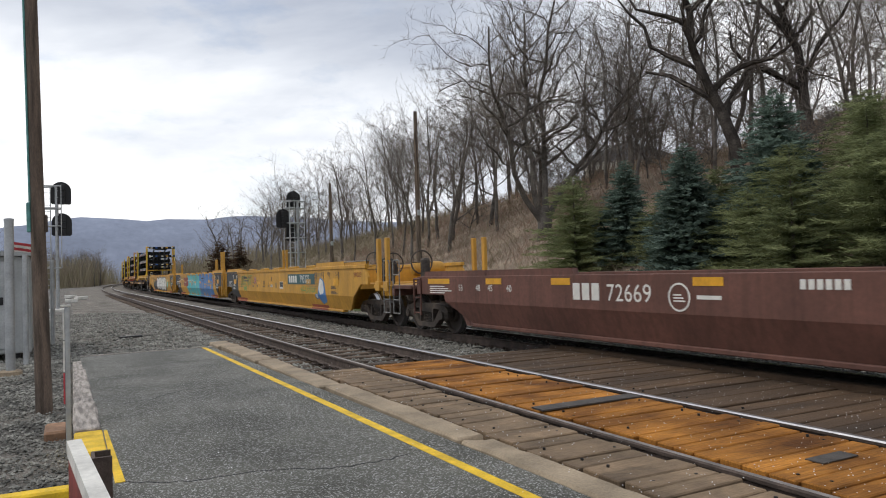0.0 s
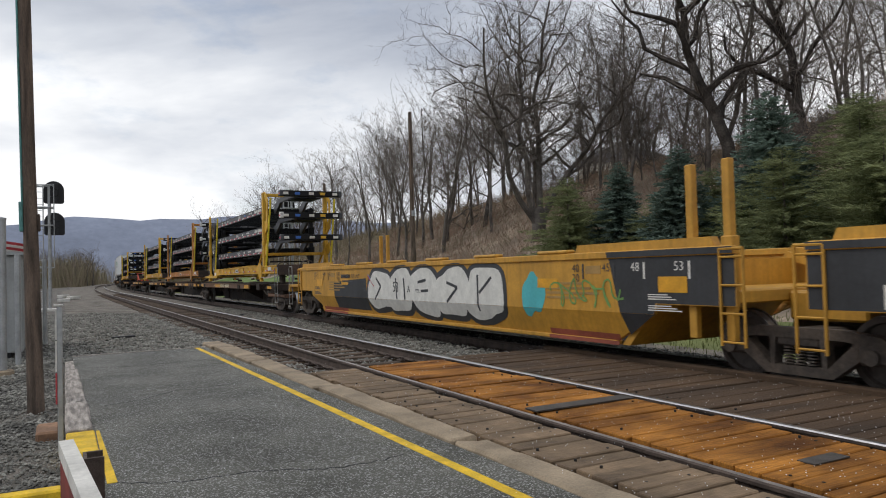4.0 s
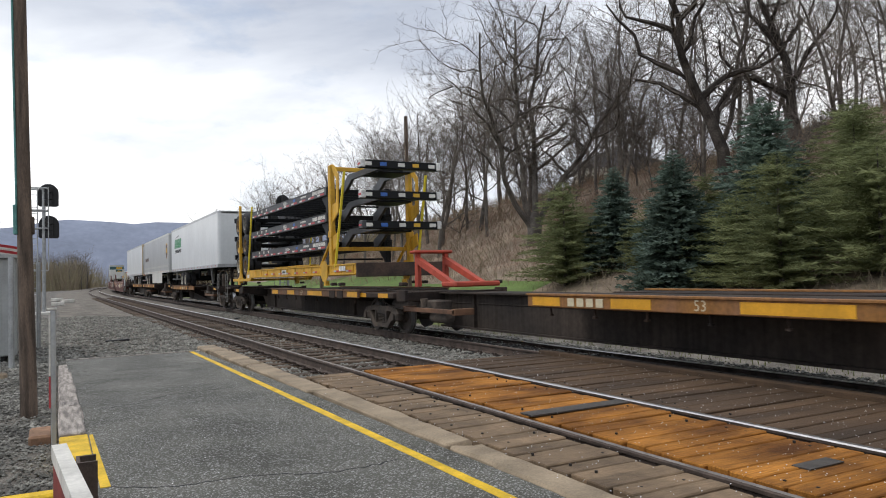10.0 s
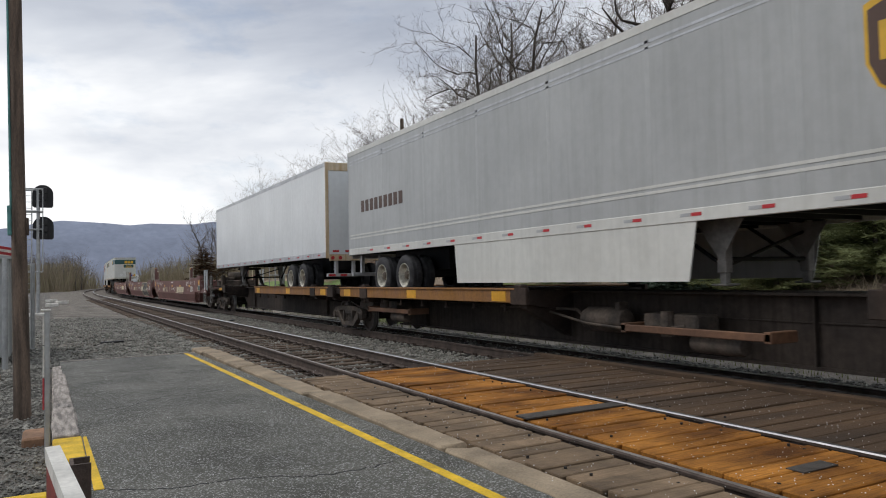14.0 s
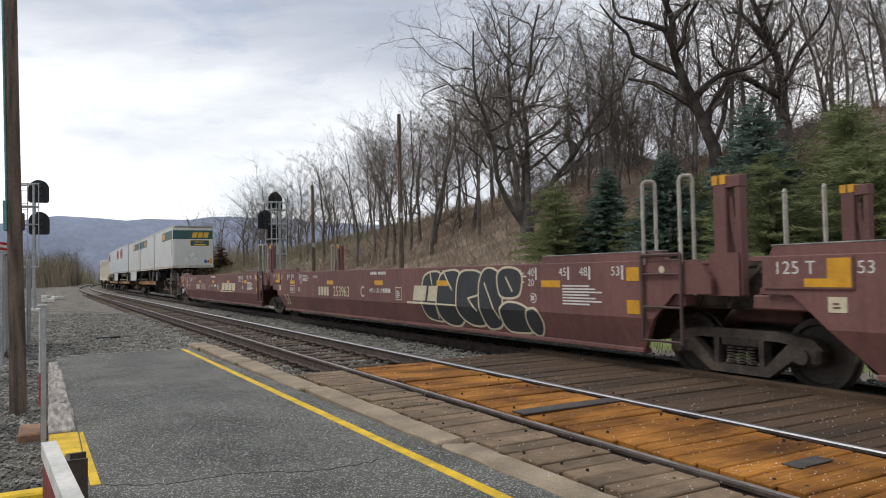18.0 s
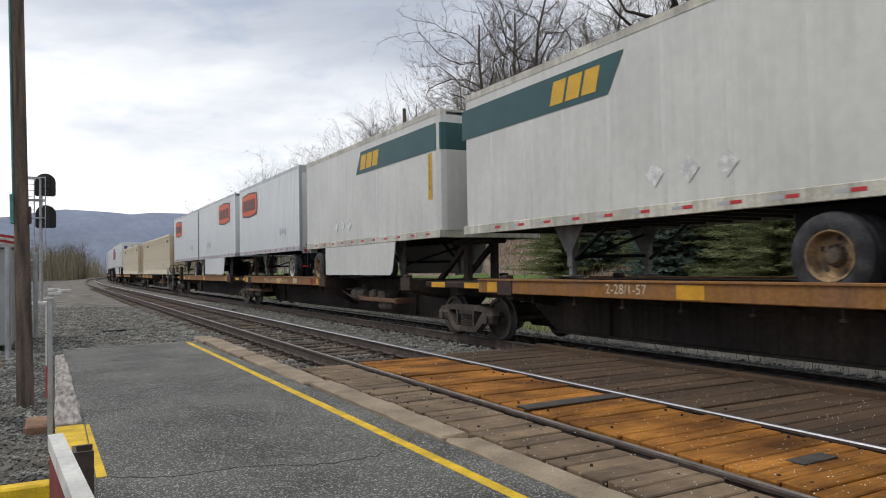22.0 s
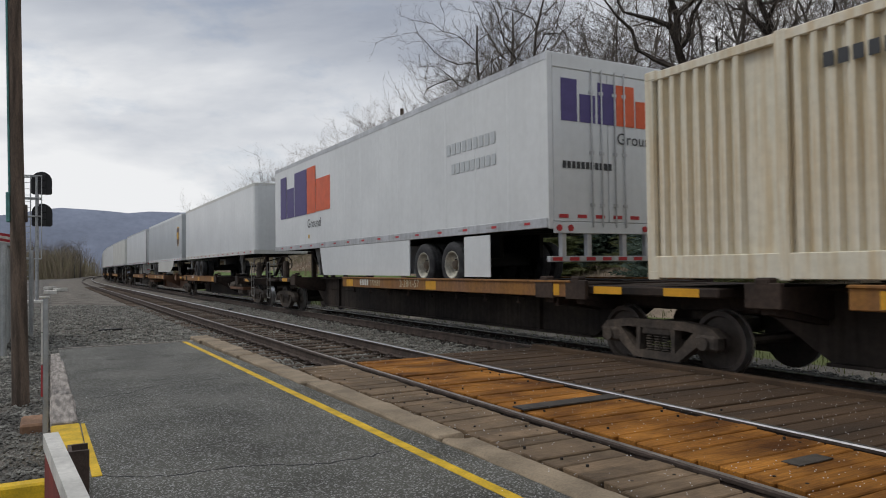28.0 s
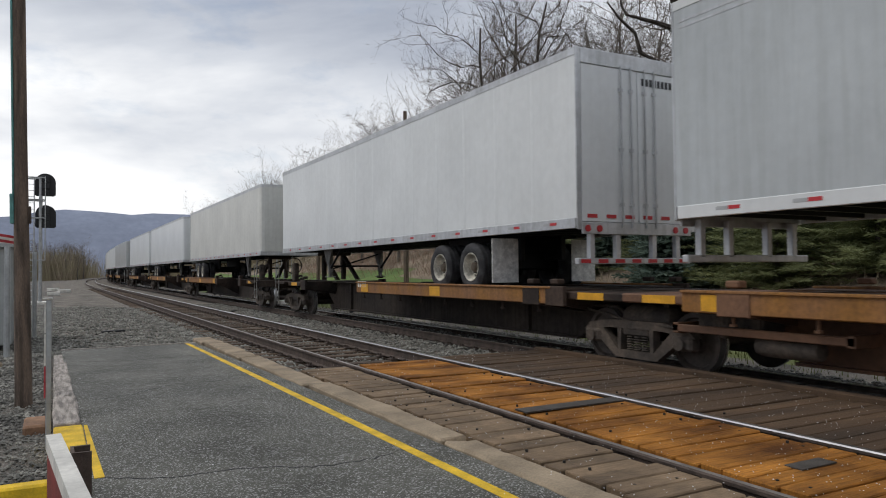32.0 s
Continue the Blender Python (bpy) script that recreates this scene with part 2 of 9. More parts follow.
def ground_z(x, y):
    d = across(x, y)
    z = ramp_of(d, ((-4000, -40), (-300, -4), (-60, -0.6), (-20, -0.35), (-9.5, -0.14), (-7.2, -0.12), (-6.3, -0.2), (-5.4, -0.24), (1.6, -0.26), (3.2, -0.62), (5.0, -0.5), (8, -0.35), (4000, -0.35)))
    top = ramp_of(y, ((-200, 10.5), (0, 11.8), (25, 10.9), (65, 9.1), (100, 7.4), (140, 5.8), (200, 4.0), (300, 3.0), (600, 2.5)))
    s = min(1.0, max(0.0, (d - 8) / 27.0))
    s = s * s * (3 - 2 * s) * 0.6 + s * 0.4
    z += top * s
    if d > 6:
        z += min(1.0, (d - 6) / 8) * 0.35 * noise.noise((x * 0.13, y * 0.13, 0.7))
    return z


def steps(*pairs):
    """Edges of a grid: (from, to, step) runs."""
    out = []
    for a, b, s in pairs:
        n = max(1, round((b - a) / s))
        out += [a + (b - a) * i / n for i in range(n)]
    return out + [pairs[-1][1]]


def ground_sheet():
    xs = steps((-3000, -400, 200), (-400, -60, 40), (-60, -10, 6), (-10, 14, 0.6), (14, 50, 1.5), (50, 120, 7), (120, 500, 40), (500, 3000, 250))
    ys = steps((-3000, -400, 300), (-400, -30, 30), (-30, 70, 1.6), (70, 220, 4), (220, 600, 20), (600, 3500, 250))
    verts = [(x, y, ground_z(x, y)) for y in ys for x in xs]
    nx = len(xs)
    faces = [(j * nx + i, j * nx + i + 1, (j + 1) * nx + i + 1, (j + 1) * nx + i) for j in range(len(ys) - 1) for i in range(nx - 1)]
    me = bpy.data.meshes.new("ground")
    me.from_pydata(verts, [], faces)
    for m in (GRAVEL, BALLAST, GRASS, HILL, LAWN, OILY_SHADE):
        me.materials.append(m)
    for p in me.polygons:
        x, y, _ = p.center
        d = across(x, y)
        k = 1 if -8.6 < d < 4.4 and y > -400 else 0
        if d >= 4.4:
            k = 4 if (5 < d < 15 and 46 < y < 120) or (6 < d < 12.6 and 28 < y < 60) else 2 if d < 8.5 else 3
        # strip under the train: oily ballast, blackened further to paint in its shade
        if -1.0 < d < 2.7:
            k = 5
        if d < -25:
            k = 3
        p.material_index, p.use_smooth = k, True
    return tagged(new("ground", me), "gravel, grass and a leaf-littered hillside beside the tracks", "ground", kind="structure")


GRAVEL = material("gravel", (0.17, 0.16, 0.145), 0.95, vary=0.5, scale=1.0, grain=45, bump=1.0, tint=(0.20, 0.18, 0.155), spec=0.2, flecks=0.14)
# near-black: oil, plus the train's shade put into both colours
OILY_SHADE = material("oily_shaded_ballast", (0.024, 0.022, 0.02), 0.85, vary=0.4, scale=1.2, grain=24, bump=1.0, spec=0.3)
OILY_SHADE_PLANK = material("oily_shaded_plank", (0.022, 0.018, 0.015), 0.85, vary=0.4, scale=2, grain=24, bump=0.6, spread=0.2, stretch=(1, 8, 8))
ground = ground_sheet()

RAIL_OUTLINE = [(-0.07, -0.172), (0.07, -0.172), (0.07, -0.16), (0.015, -0.14), (0.012, -0.045), (0.034, -0.035), (0.036, -0.012), (0.024, 0.0),
                (-0.024, 0.0), (-0.036, -0.012), (-0.034, -0.035), (-0.012, -0.045), (-0.015, -0.14), (-0.07, -0.16)]


def rail(off, z, head):
    """A steel rail swept along the line."""
    us = steps((-420, -30, 130), (-30, 78, 27), (78, 420, 9))
    n = len(RAIL_OUTLINE)
    verts, faces = [], []
    for u in us:
        m = track(u, off, z)
        verts += [m @ Vector((x, 0, h)) for x, h in RAIL_OUTLINE]
    for k in range(len(us) - 1):
        faces += [(k * n + i, k * n + (i + 1) % n, (k + 1) * n + (i + 1) % n, (k + 1) * n + i) for i in range(n)]
    me = bpy.data.meshes.new("rail")
    me.from_pydata(verts, [], faces)
    me.materials.append(RAIL_SIDE)
    me.materials.append(head)
    for i, p in enumerate(me.polygons):
        p.material_index = 1 if i % n == 7 or (head == RAIL_HEAD and i % n == 8) else 0
    return new("rail", me)


def railway(name, off, z, label):
    t = thing(name, label, "track", kind="structure")
    for side in (-0.7525, 0.7525):
        rail(off + side, z - (0.1 if side > 0 and off == 0 else 0), RUST_HEAD if side < 0 else RAIL_HEAD).parent = t
    bm = bmesh.new()
    soft_box(bm, -1.28, 1.28, -0.115, 0.115, -0.18, 0.0, 0.012)
    me = finish(bm, "tie", TIE)
    bm = bmesh.new()
    for s in (-0.7525, 0.7525):
        box(bm, s - 0.17, s + 0.17, -0.1, 0.1, 0.0, 0.018)
        for dx in (-0.11, 0.11):
            for dy in (-0.05, 0.05):
                box(bm, s + dx - 0.018, s + dx + 0.018, dy - 0.018, dy + 0.018, 0.018, 0.06)
    plate = finish(bm, "tie_plate", RAIL_SIDE)
    u, k = 11.0, 0
    while u < 82:
        jig = pose(random.uniform(-0.05, 0.05), 0, random.uniform(-0.02, 0.0), 0, 0, random.uniform(-1.5, 1.5))
        o = part("tie", me, None, t)
        o.matrix_basis = track(u, off, z - 0.19) @ jig
        o = part("tie_plate", plate, None, t)
        o.matrix_basis = track(u, off, z - 0.19)
        u += 0.56
    return t


near_track = railway("track_near", NEAR_X - FAR_X, 0.0, "steel rails on weathered wooden ties in ballast")
far_track = railway("track_far", 0.0, FAR_Z, "steel rails on dark ties that carry the train")


def platform():
    bm = bmesh.new()
    prism(bm, [(0.27, -8), (2.8, -8), (2.74, 4.0), (2.67, 8.0), (2.5, 14.66), (0.17, 14.62), (0.24, 9.5)], "z", -0.4, 0.0)
    p = tagged(part("platform", bm, ASPHALT), "cracked grey asphalt platform with a yellow edge line", "platform", kind="structure")
    bm = bmesh.new()
    prism(bm, [(2.40, -8), (2.49, -8), (2.485, 3.6), (2.46, 7.0), (2.37, 14.6), (2.29, 14.62), (2.37, 7.0), (2.40, 3.6)], "z", -0.01, 0.004)
    part("yellow_line", bm, YELLOW_PAINT, p)
    return p


platform()


def curb():
    c = thing("platform_curb", "weathered tan timber and concrete curb along the platform", "curb", kind="structure")
    random.seed(4)
    y = -8.0
    while y < 15.3:
        ln = min(random.uniform(2.2, 3.4), 15.45 - y)
        bm = bmesh.new()
        w = random.uniform(-0.012, 0.012) - 0.015 * max(0.0, y + ln / 2 - 4)
        soft_box(bm, 2.75 + w, 3.0 + w * 0.4, y + 0.006, y + ln - 0.006, -0.35, 0.03 + random.uniform(-0.01, 0.01), 0.02)
        long_edges = [e for e in bm.edges if abs(e.verts[0].co.y - e.verts[1].co.y) > 1.0]
        bmesh.ops.subdivide_edges(bm, edges=long_edges, cuts=22)
        for v in bm.verts:
            v.co += Vector((0.022 * noise.noise((v.co.x * 9, v.co.y * 2.1, 1.0)) + 0.012 * noise.noise((v.co.x * 5, v.co.y * 9, 7.0)), 0, 0.01 * noise.noise((v.co.x * 7, v.co.y * 4.1, 4.0)) - (0.03 if noise.noise((3.0, v.co.y * 3.3, 9.0)) > 0.42 and v.co.x > 2.9 else 0)))
        part("curb_block", bm, CONCRETE, c)
        y += ln
    return c


curb()


def bolt_mesh():
    bm = bmesh.new()
    lathe(bm, [(0.012, -0.02), (0.012, 0.003), (0.008, 0.004)], "z", n=6)
    return finish(bm, "bolt_head", CRACK_DARK)


def crossing(name, x0, x1, y0, y1, z, mat, label, seed, bolts=True):
    """A wooden crossing deck of planks laid across the rails."""
    t = thing(name, label, "crossing", kind="structure")
    random.seed(seed)
    meshes = {}
    y = y0
    while y < y1:
        w = random.choice((0.18, 0.2, 0.22, 0.24))
        if w not in meshes:
            bm = bmesh.new()
            soft_box(bm, -0.5, 0.5, -w / 2 + 0.006, w / 2 - 0.006, -0.14, 0.0, 0.009)
            meshes[w] = finish(bm, "plank", mat)
        o = part("plank", meshes[w], None, t)
        a, b = x0 + random.uniform(0, 0.05), x1 - random.uniform(0, 0.04)
        o.matrix_basis = pose((a + b) / 2, y + w / 2, z + random.uniform(-0.012, 0.008), random.uniform(-0.5, 0.5), random.uniform(-0.5, 0.5), random.uniform(-0.4, 0.4)) @ Matrix.Diagonal((b - a, 1, 1, 1))
        if bolts and 2.4 < y < 8.5:
            for bx in (a + 0.14, b - 0.14):
                if random.random() < 0.5:
                    continue
                q = part("bolt_head", cached("bolt_head", bolt_mesh), None, t)
                q.matrix_basis = pose(bx + random.uniform(-0.04, 0.04), y + w / 2 + random.uniform(-0.05, 0.05), z + 0.004)
        y += w
    return t


crossing("crossing_deck_platform", 3.1, 3.80, -4, 9.75, -0.015, PLANK_GREY, "worn grey-brown timber planks beside the near rail", 1)
crossing("crossing_deck_near", 4.02, 5.30, -4, 9.9, -0.012, PLANK_ORANGE, "rust-orange stained timber planks between the near rails", 2)
crossing("crossing_deck_middle", 5.50, 7.66, -4, 10.2, -0.03, PLANK_BROWN, "brown weathered timber planks between the two tracks", 3)
bm = bmesh.new()
soft_box(bm, 7.38, 7.52, -4, 10.2, -0.15, 0.03, 0.012)
tagged(part("guard_timber", bm, PLANK_BROWN), "long dark guard timber along the far rail", "timber", kind="structure")
# the far deck's black holds the train's shade as well as oil
crossing("crossing_deck_far", 7.92, 9.18, -4, 10.4, FAR_Z - 0.16, OILY_SHADE_PLANK, "timber planks between the far rails, blackened by oil and painted-in train shade", 5, False)


# ---- train: paints ----
CAR_YELLOW = material("car_yellow", (0.55, 0.285, 0.035), 0.55, vary=0.14, scale=1.2, grain=14, bump=0.08, streak=0.16)
CAR_BROWN = material("car_brown", (0.168, 0.076, 0.065), 0.66, vary=0.16, scale=1.0, grain=12, bump=0.08, streak=0.14)
BROWN_IRON = material("brown_iron", (0.085, 0.05, 0.045), 0.6, vary=0.2, scale=2, grain=20, bump=0.05)
STAND_PALE = material("stand_pipe_cream", (0.42, 0.39, 0.33), 0.6, vary=0.25, scale=3, grain=20, bump=0.05)
CAR_RUST = material("car_rust_brown", (0.128, 0.054, 0.038), 0.7, vary=0.22, scale=1.0, grain=12, bump=0.1, streak=0.2)
CAR_DARK = material("car_charcoal", (0.035, 0.037, 0.04), 0.6, vary=0.2, scale=1.4, grain=14, bump=0.08, streak=0.15)
SPINE_DARK = material("spine_dark", (0.034, 0.0281, 0.0255), 0.75, vary=0.35, scale=1.2, grain=12, bump=0.15, tint=(0.065, 0.045, 0.035), spec=0.2)
SPINE_BROWN = material("spine_brown", (0.14, 0.072, 0.042), 0.75, vary=0.3, scale=1.2, grain=12, bump=0.15, tint=(0.19, 0.095, 0.05))
EDGE_ORANGE = material("deck_edge", (0.42, 0.185, 0.035), 0.65, vary=0.3, scale=1.6, grain=18, bump=0.1, tint=(0.24, 0.115, 0.05), streak=0.2)
EDGE_BROWN = material("deck_edge_worn", (0.26, 0.12, 0.045), 0.7, vary=0.35, scale=1.6, grain=18, bump=0.1, tint=(0.14, 0.085, 0.055), streak=0.25)
PATCH = material("reflector_yellow", (0.66, 0.33, 0.02), 0.45, vary=0.12, scale=4, grain=30, bump=0.03)
RACK_YELLOW = material("rack_yellow", (0.64, 0.36, 0.025), 0.55, vary=0.16, scale=1.6, grain=16, bump=0.08, streak=0.15)
RACK_END = material("rack_end", (0.055, 0.038, 0.03), 0.75, vary=0.35, scale=2, grain=16, bump=0.1, tint=(0.085, 0.052, 0.036))
RACK_ORANGE = material("rack_orange", (0.46, 0.19, 0.03), 0.6, vary=0.22, scale=1.6, grain=16, bump=0.1, streak=0.2)
# SPINE_DARK's steel for the sill, light on its flat faces put into the colour
SILL_LIT = material("sill_lit", (0.046, 0.039, 0.035), 0.8, vary=0.3, scale=0.8, grain=10, bump=0.1, tint=(0.072, 0.056, 0.046), streak=0.3, spec=0.2)
BOGIE = material("bogie_steel", (0.078, 0.068, 0.061), 0.75, 0.1, vary=0.35, scale=3, grain=20, bump=0.25, tint=(0.125, 0.1, 0.08), spec=0.2)
WHEEL = material("wheel_steel", (0.085, 0.07, 0.06), 0.6, 0.5, vary=0.25, scale=3, grain=20, bump=0.1)
TREAD = material("wheel_tread", (0.5, 0.5, 0.5), 0.3, 0.9, vary=0.1, scale=5, grain=30, bump=0.0)
RUBBER = material("tyre_rubber", (0.034, 0.034, 0.0365), 0.8, vary=0.3, scale=5, grain=30, bump=0.2, tint=(0.065, 0.065, 0.068), spec=0.25)
RAIL_GREY = material("handrail_grey", (0.24, 0.235, 0.22), 0.6, 0.3, vary=0.3, scale=5, grain=30, bump=0.05)
CHASSIS_GREY = material("chassis_grey", (0.05, 0.054, 0.06), 0.45, vary=0.25, scale=2, grain=18, bump=0.06, tint=(0.07, 0.075, 0.082), streak=0.15)
RIM_WHITE = material("rim_white", (0.5, 0.48, 0.41), 0.5, vary=0.4, scale=6, grain=30, bump=0.05)
RIM_GREY = material("rim_grey", (0.26, 0.25, 0.225), 0.55, vary=0.45, scale=6, grain=30, bump=0.05)
RIM_TAN = material("rim_tan", (0.27, 0.185, 0.1), 0.6, vary=0.5, scale=6, grain=30, bump=0.05)
SIGNAL_DARK = material("brake_black", (0.022, 0.022, 0.024), 0.6, vary=0.25, scale=5, grain=30, bump=0.1)
HUB_RUST = material("hub_rust", (0.11, 0.085, 0.062), 0.7, 0.2, vary=0.4, scale=8, grain=40, bump=0.1)
HUB_DARK = material("hub_dark", (0.05, 0.045, 0.04), 0.6, 0.3, vary=0.3, scale=6, grain=30)
FRAME_BLACK = material("chassis_black", (0.0081, 0.0089, 0.0103), 0.5, vary=0.25, scale=2, grain=18, bump=0.06, tint=(0.012, 0.013, 0.015), spec=0.2)
STRAP = material("yellow_strap", (0.75, 0.6, 0.03), 0.7, vary=0.1, scale=8, grain=50)
PANEL_WHITE = material("panel_white", (0.7, 0.72, 0.72), 0.3, vary=0.05, scale=0.5, grain=6, bump=0.02, streak=0.025)
PANEL_GREY = material("panel_grey", (0.42, 0.43, 0.425), 0.3, vary=0.06, scale=0.5, grain=6, bump=0.02, streak=0.08)
PANEL_SILVER = material("panel_silver", (0.49, 0.52, 0.53), 0.3, 0.05, vary=0.06, scale=0.5, grain=6, bump=0.02, streak=0.09)
PANEL_CREAM = material("panel_cream", (0.62, 0.62, 0.58), 0.4, vary=0.07, scale=0.5, grain=6, bump=0.02, streak=0.06)
BEIGE = material("container_beige", (0.77, 0.73, 0.59), 0.5, vary=0.1, scale=0.7, grain=8, bump=0.03, tint=(0.76, 0.70, 0.56), streak=0.4, rust=True)
RUSTY_BEIGE = material("container_end", (0.66, 0.57, 0.42), 0.55, vary=0.12, scale=0.7, grain=8, bump=0.03, tint=(0.6, 0.47, 0.31), streak=0.5, rust=True)
TAPE_SILVER = material("tape_silver", (0.45, 0.46, 0.46), 0.4, 0.2, vary=0.1, scale=6, grain=30, bump=0.0)
RAIL_CREAM = material("rail_cream", (0.55, 0.53, 0.45), 0.5, vary=0.2, scale=2, grain=20, bump=0.04, streak=0.25)
BOARD_PALE = material("placard_white", (0.66, 0.66, 0.64), 0.5, vary=0.22, scale=9, grain=30, bump=0.05)
LEG_GREY = material("leg_grey", (0.17, 0.165, 0.155), 0.6, vary=0.3, scale=4, grain=20, bump=0.08)
ALU = material("aluminium", (0.55, 0.56, 0.57), 0.4, 0.5, vary=0.12, scale=2, grain=14, bump=0.05, streak=0.15)
WHITE_MARK = material("white_mark", (0.68, 0.67, 0.62), 0.5, vary=0.1, scale=4, grain=20, bump=0.0)
CREAM_MARK = material("cream_mark", (0.62, 0.55, 0.38), 0.5, vary=0.1, scale=4, grain=20, bump=0.0)
RED_MARK = material("red_reflector", (0.48, 0.03, 0.035), 0.4, vary=0.1, scale=8, grain=30, bump=0.0)
DARK_MARK = material("dark_mark", (0.04, 0.042, 0.045), 0.5, vary=0.1, scale=4, grain=20, bump=0.0)
GREEN_MARK = material("green_mark", (0.025, 0.25, 0.10), 0.5, vary=0.08, scale=4, grain=20, bump=0.0)
TEAL_BAND = material("teal_band", (0.025, 0.085, 0.088), 0.45, vary=0.08, scale=2, grain=20, bump=0.0)
GOLD_MARK = material("gold_mark", (0.68, 0.40, 0.03), 0.5, vary=0.08, scale=4, grain=20, bump=0.0)
SHIELD_BROWN = material("shield_brown", (0.09, 0.05, 0.035), 0.5, vary=0.08, scale=4, grain=20, bump=0.0)
PURPLE_MARK = material("purple_mark", (0.075, 0.055, 0.19), 0.5, vary=0.08, scale=4, grain=20, bump=0.0)
ORANGE_MARK = material("orange_mark", (0.68, 0.115, 0.035), 0.5, vary=0.08, scale=4, grain=20, bump=0.0)
TURQUOISE = material("turquoise_spray", (0.08, 0.43, 0.46), 0.55, vary=0.1, scale=2, grain=20, bump=0.0)
SPRAY_BLUE = material("blue_spray", (0.07, 0.20, 0.45), 0.55, vary=0.1, scale=2, grain=20, bump=0.0)
SPRAY_GREEN = material("green_spray", (0.15, 0.30, 0.08), 0.55, vary=0.1, scale=2, grain=20, bump=0.0)
BOARD_BRICK = material("faded_red", (0.30, 0.075, 0.045), 0.7, vary=0.2, scale=2, grain=20, bump=0.05)
STAIN_MARK = material("faint_stencil", (0.36, 0.22, 0.07), 0.6, vary=0.15, scale=3, grain=20, bump=0.0)
MAROON_MARK = material("maroon_mark", (0.22, 0.03, 0.022), 0.55, vary=0.1, scale=3, grain=20, bump=0.0)
HITCH_RED = material("hitch_red", (0.42, 0.06, 0.03), 0.6, vary=0.2, scale=3, grain=20, bump=0.1)
BLUE_MARK = material("blue_mark", (0.03, 0.12, 0.42), 0.5, vary=0.1, scale=4, grain=20, bump=0.0)

MOVERS = []
SPINNERS = []
def decal(parent, name, pts, mat, x, thick=0.004, label=""):
    """A painted shape on a side that faces west, from (y, z) points."""
    bm = bmesh.new()
    prism(bm, pts, "x", x - thick, x)
    return part(name, bm, mat, parent, label)


def rect(y0, y1, z0, z1, slant=0.0):
    return [(y0, z0), (y1, z0), (y1 - slant, z1), (y0 - slant, z1)]


def bars(parent, name, y, z, w, h, n, mat, x, slant=0.0, gap=0.3, label=""):
    """Plain bars that stand in for a mark, from y towards the front."""
    step = w / n
    bm = bmesh.new()
    prism(bm, [(0, z), (-step * (1 - gap), z), (-step * (1 - gap) - slant * h, z + h), (-slant * h, z + h)], "x", x - 0.004, x)
    me = finish(bm, name, mat)
    for i in range(n):
        o = part(name, me, None, parent, label)
        o.matrix_basis = pose(0, y - i * step, 0)


def lines(parent, name, y, z, w, h, n, mat, x):
    """Small unreadable lines of stencilling."""
    bm = bmesh.new()
    for i in range(n):
        zz = z + h * (n - 1 - i) / n
        box(bm, x - 0.003, x, y - w * (0.7 + 0.3 * ((i * 7) % 3) / 2), y, zz, zz + h / n * 0.5)
    return part(name, bm, mat, parent)


def letters(parent, body, y, z, h, mat, x, front=False, tilt=0.0):
    """Words or numbers painted on a side, or on an end that faces south."""
    def make():
        cu = bpy.data.curves.new("lettering", "FONT")
        cu.body, cu.size, cu.extrude = body, 1.0, 0.0
        cu.space_character = 1.05
        ob = bpy.data.objects.new("lettering", cu)
        scene.collection.objects.link(ob)
        bpy.context.view_layer.update()
        me = bpy.data.meshes.new_from_object(ob.evaluated_get(bpy.context.evaluated_depsgraph_get()))
        bpy.data.objects.remove(ob)
        me.materials.clear()
        me.materials.append(mat)
        return me
    me = cached(("text", body, mat.name), make)
    o = part("lettering", me, None, parent)
    s = h / 0.7
    if front:
        o.matrix_basis = pose(x, y, z, 90, 0, 0) @ Matrix.Diagonal((s, s, s, 1))
    else:
        o.matrix_basis = pose(x, y, z, 0, -tilt, 0) @ pose(0, 0, 0, 90, 0, -90) @ Matrix.Diagonal((s, s, s, 1))
    return o


# ---- train: running gear ----
def wheelset_mesh():
    bm = bmesh.new()
    for s in (-1, 1):
        a = 0.7525 * s
        prof = [(0.09, a - 0.1 * s), (0.44, a - 0.075 * s), (0.445, a - 0.05 * s), (0.42, a - 0.04 * s), (0.415, a + 0.06 * s), (0.35, a + 0.065 * s), (0.33, a + 0.02 * s), (0.15, a + 0.01 * s), (0.13, a + 0.08 * s), (0.06, a + 0.09 * s)]
        lathe(bm, prof, "x", n=28)
    tube(bm, (-1.05, 0, 0), (1.05, 0, 0), 0.075, n=10)
    me = finish(bm, "wheelset", [WHEEL, TREAD], True)
    for p in me.polygons:
        c = p.center
        if 0.36 < math.hypot(c.y, c.z) < 0.45 and abs(p.normal.x) < 0.6:
            p.material_index = 1
    return me


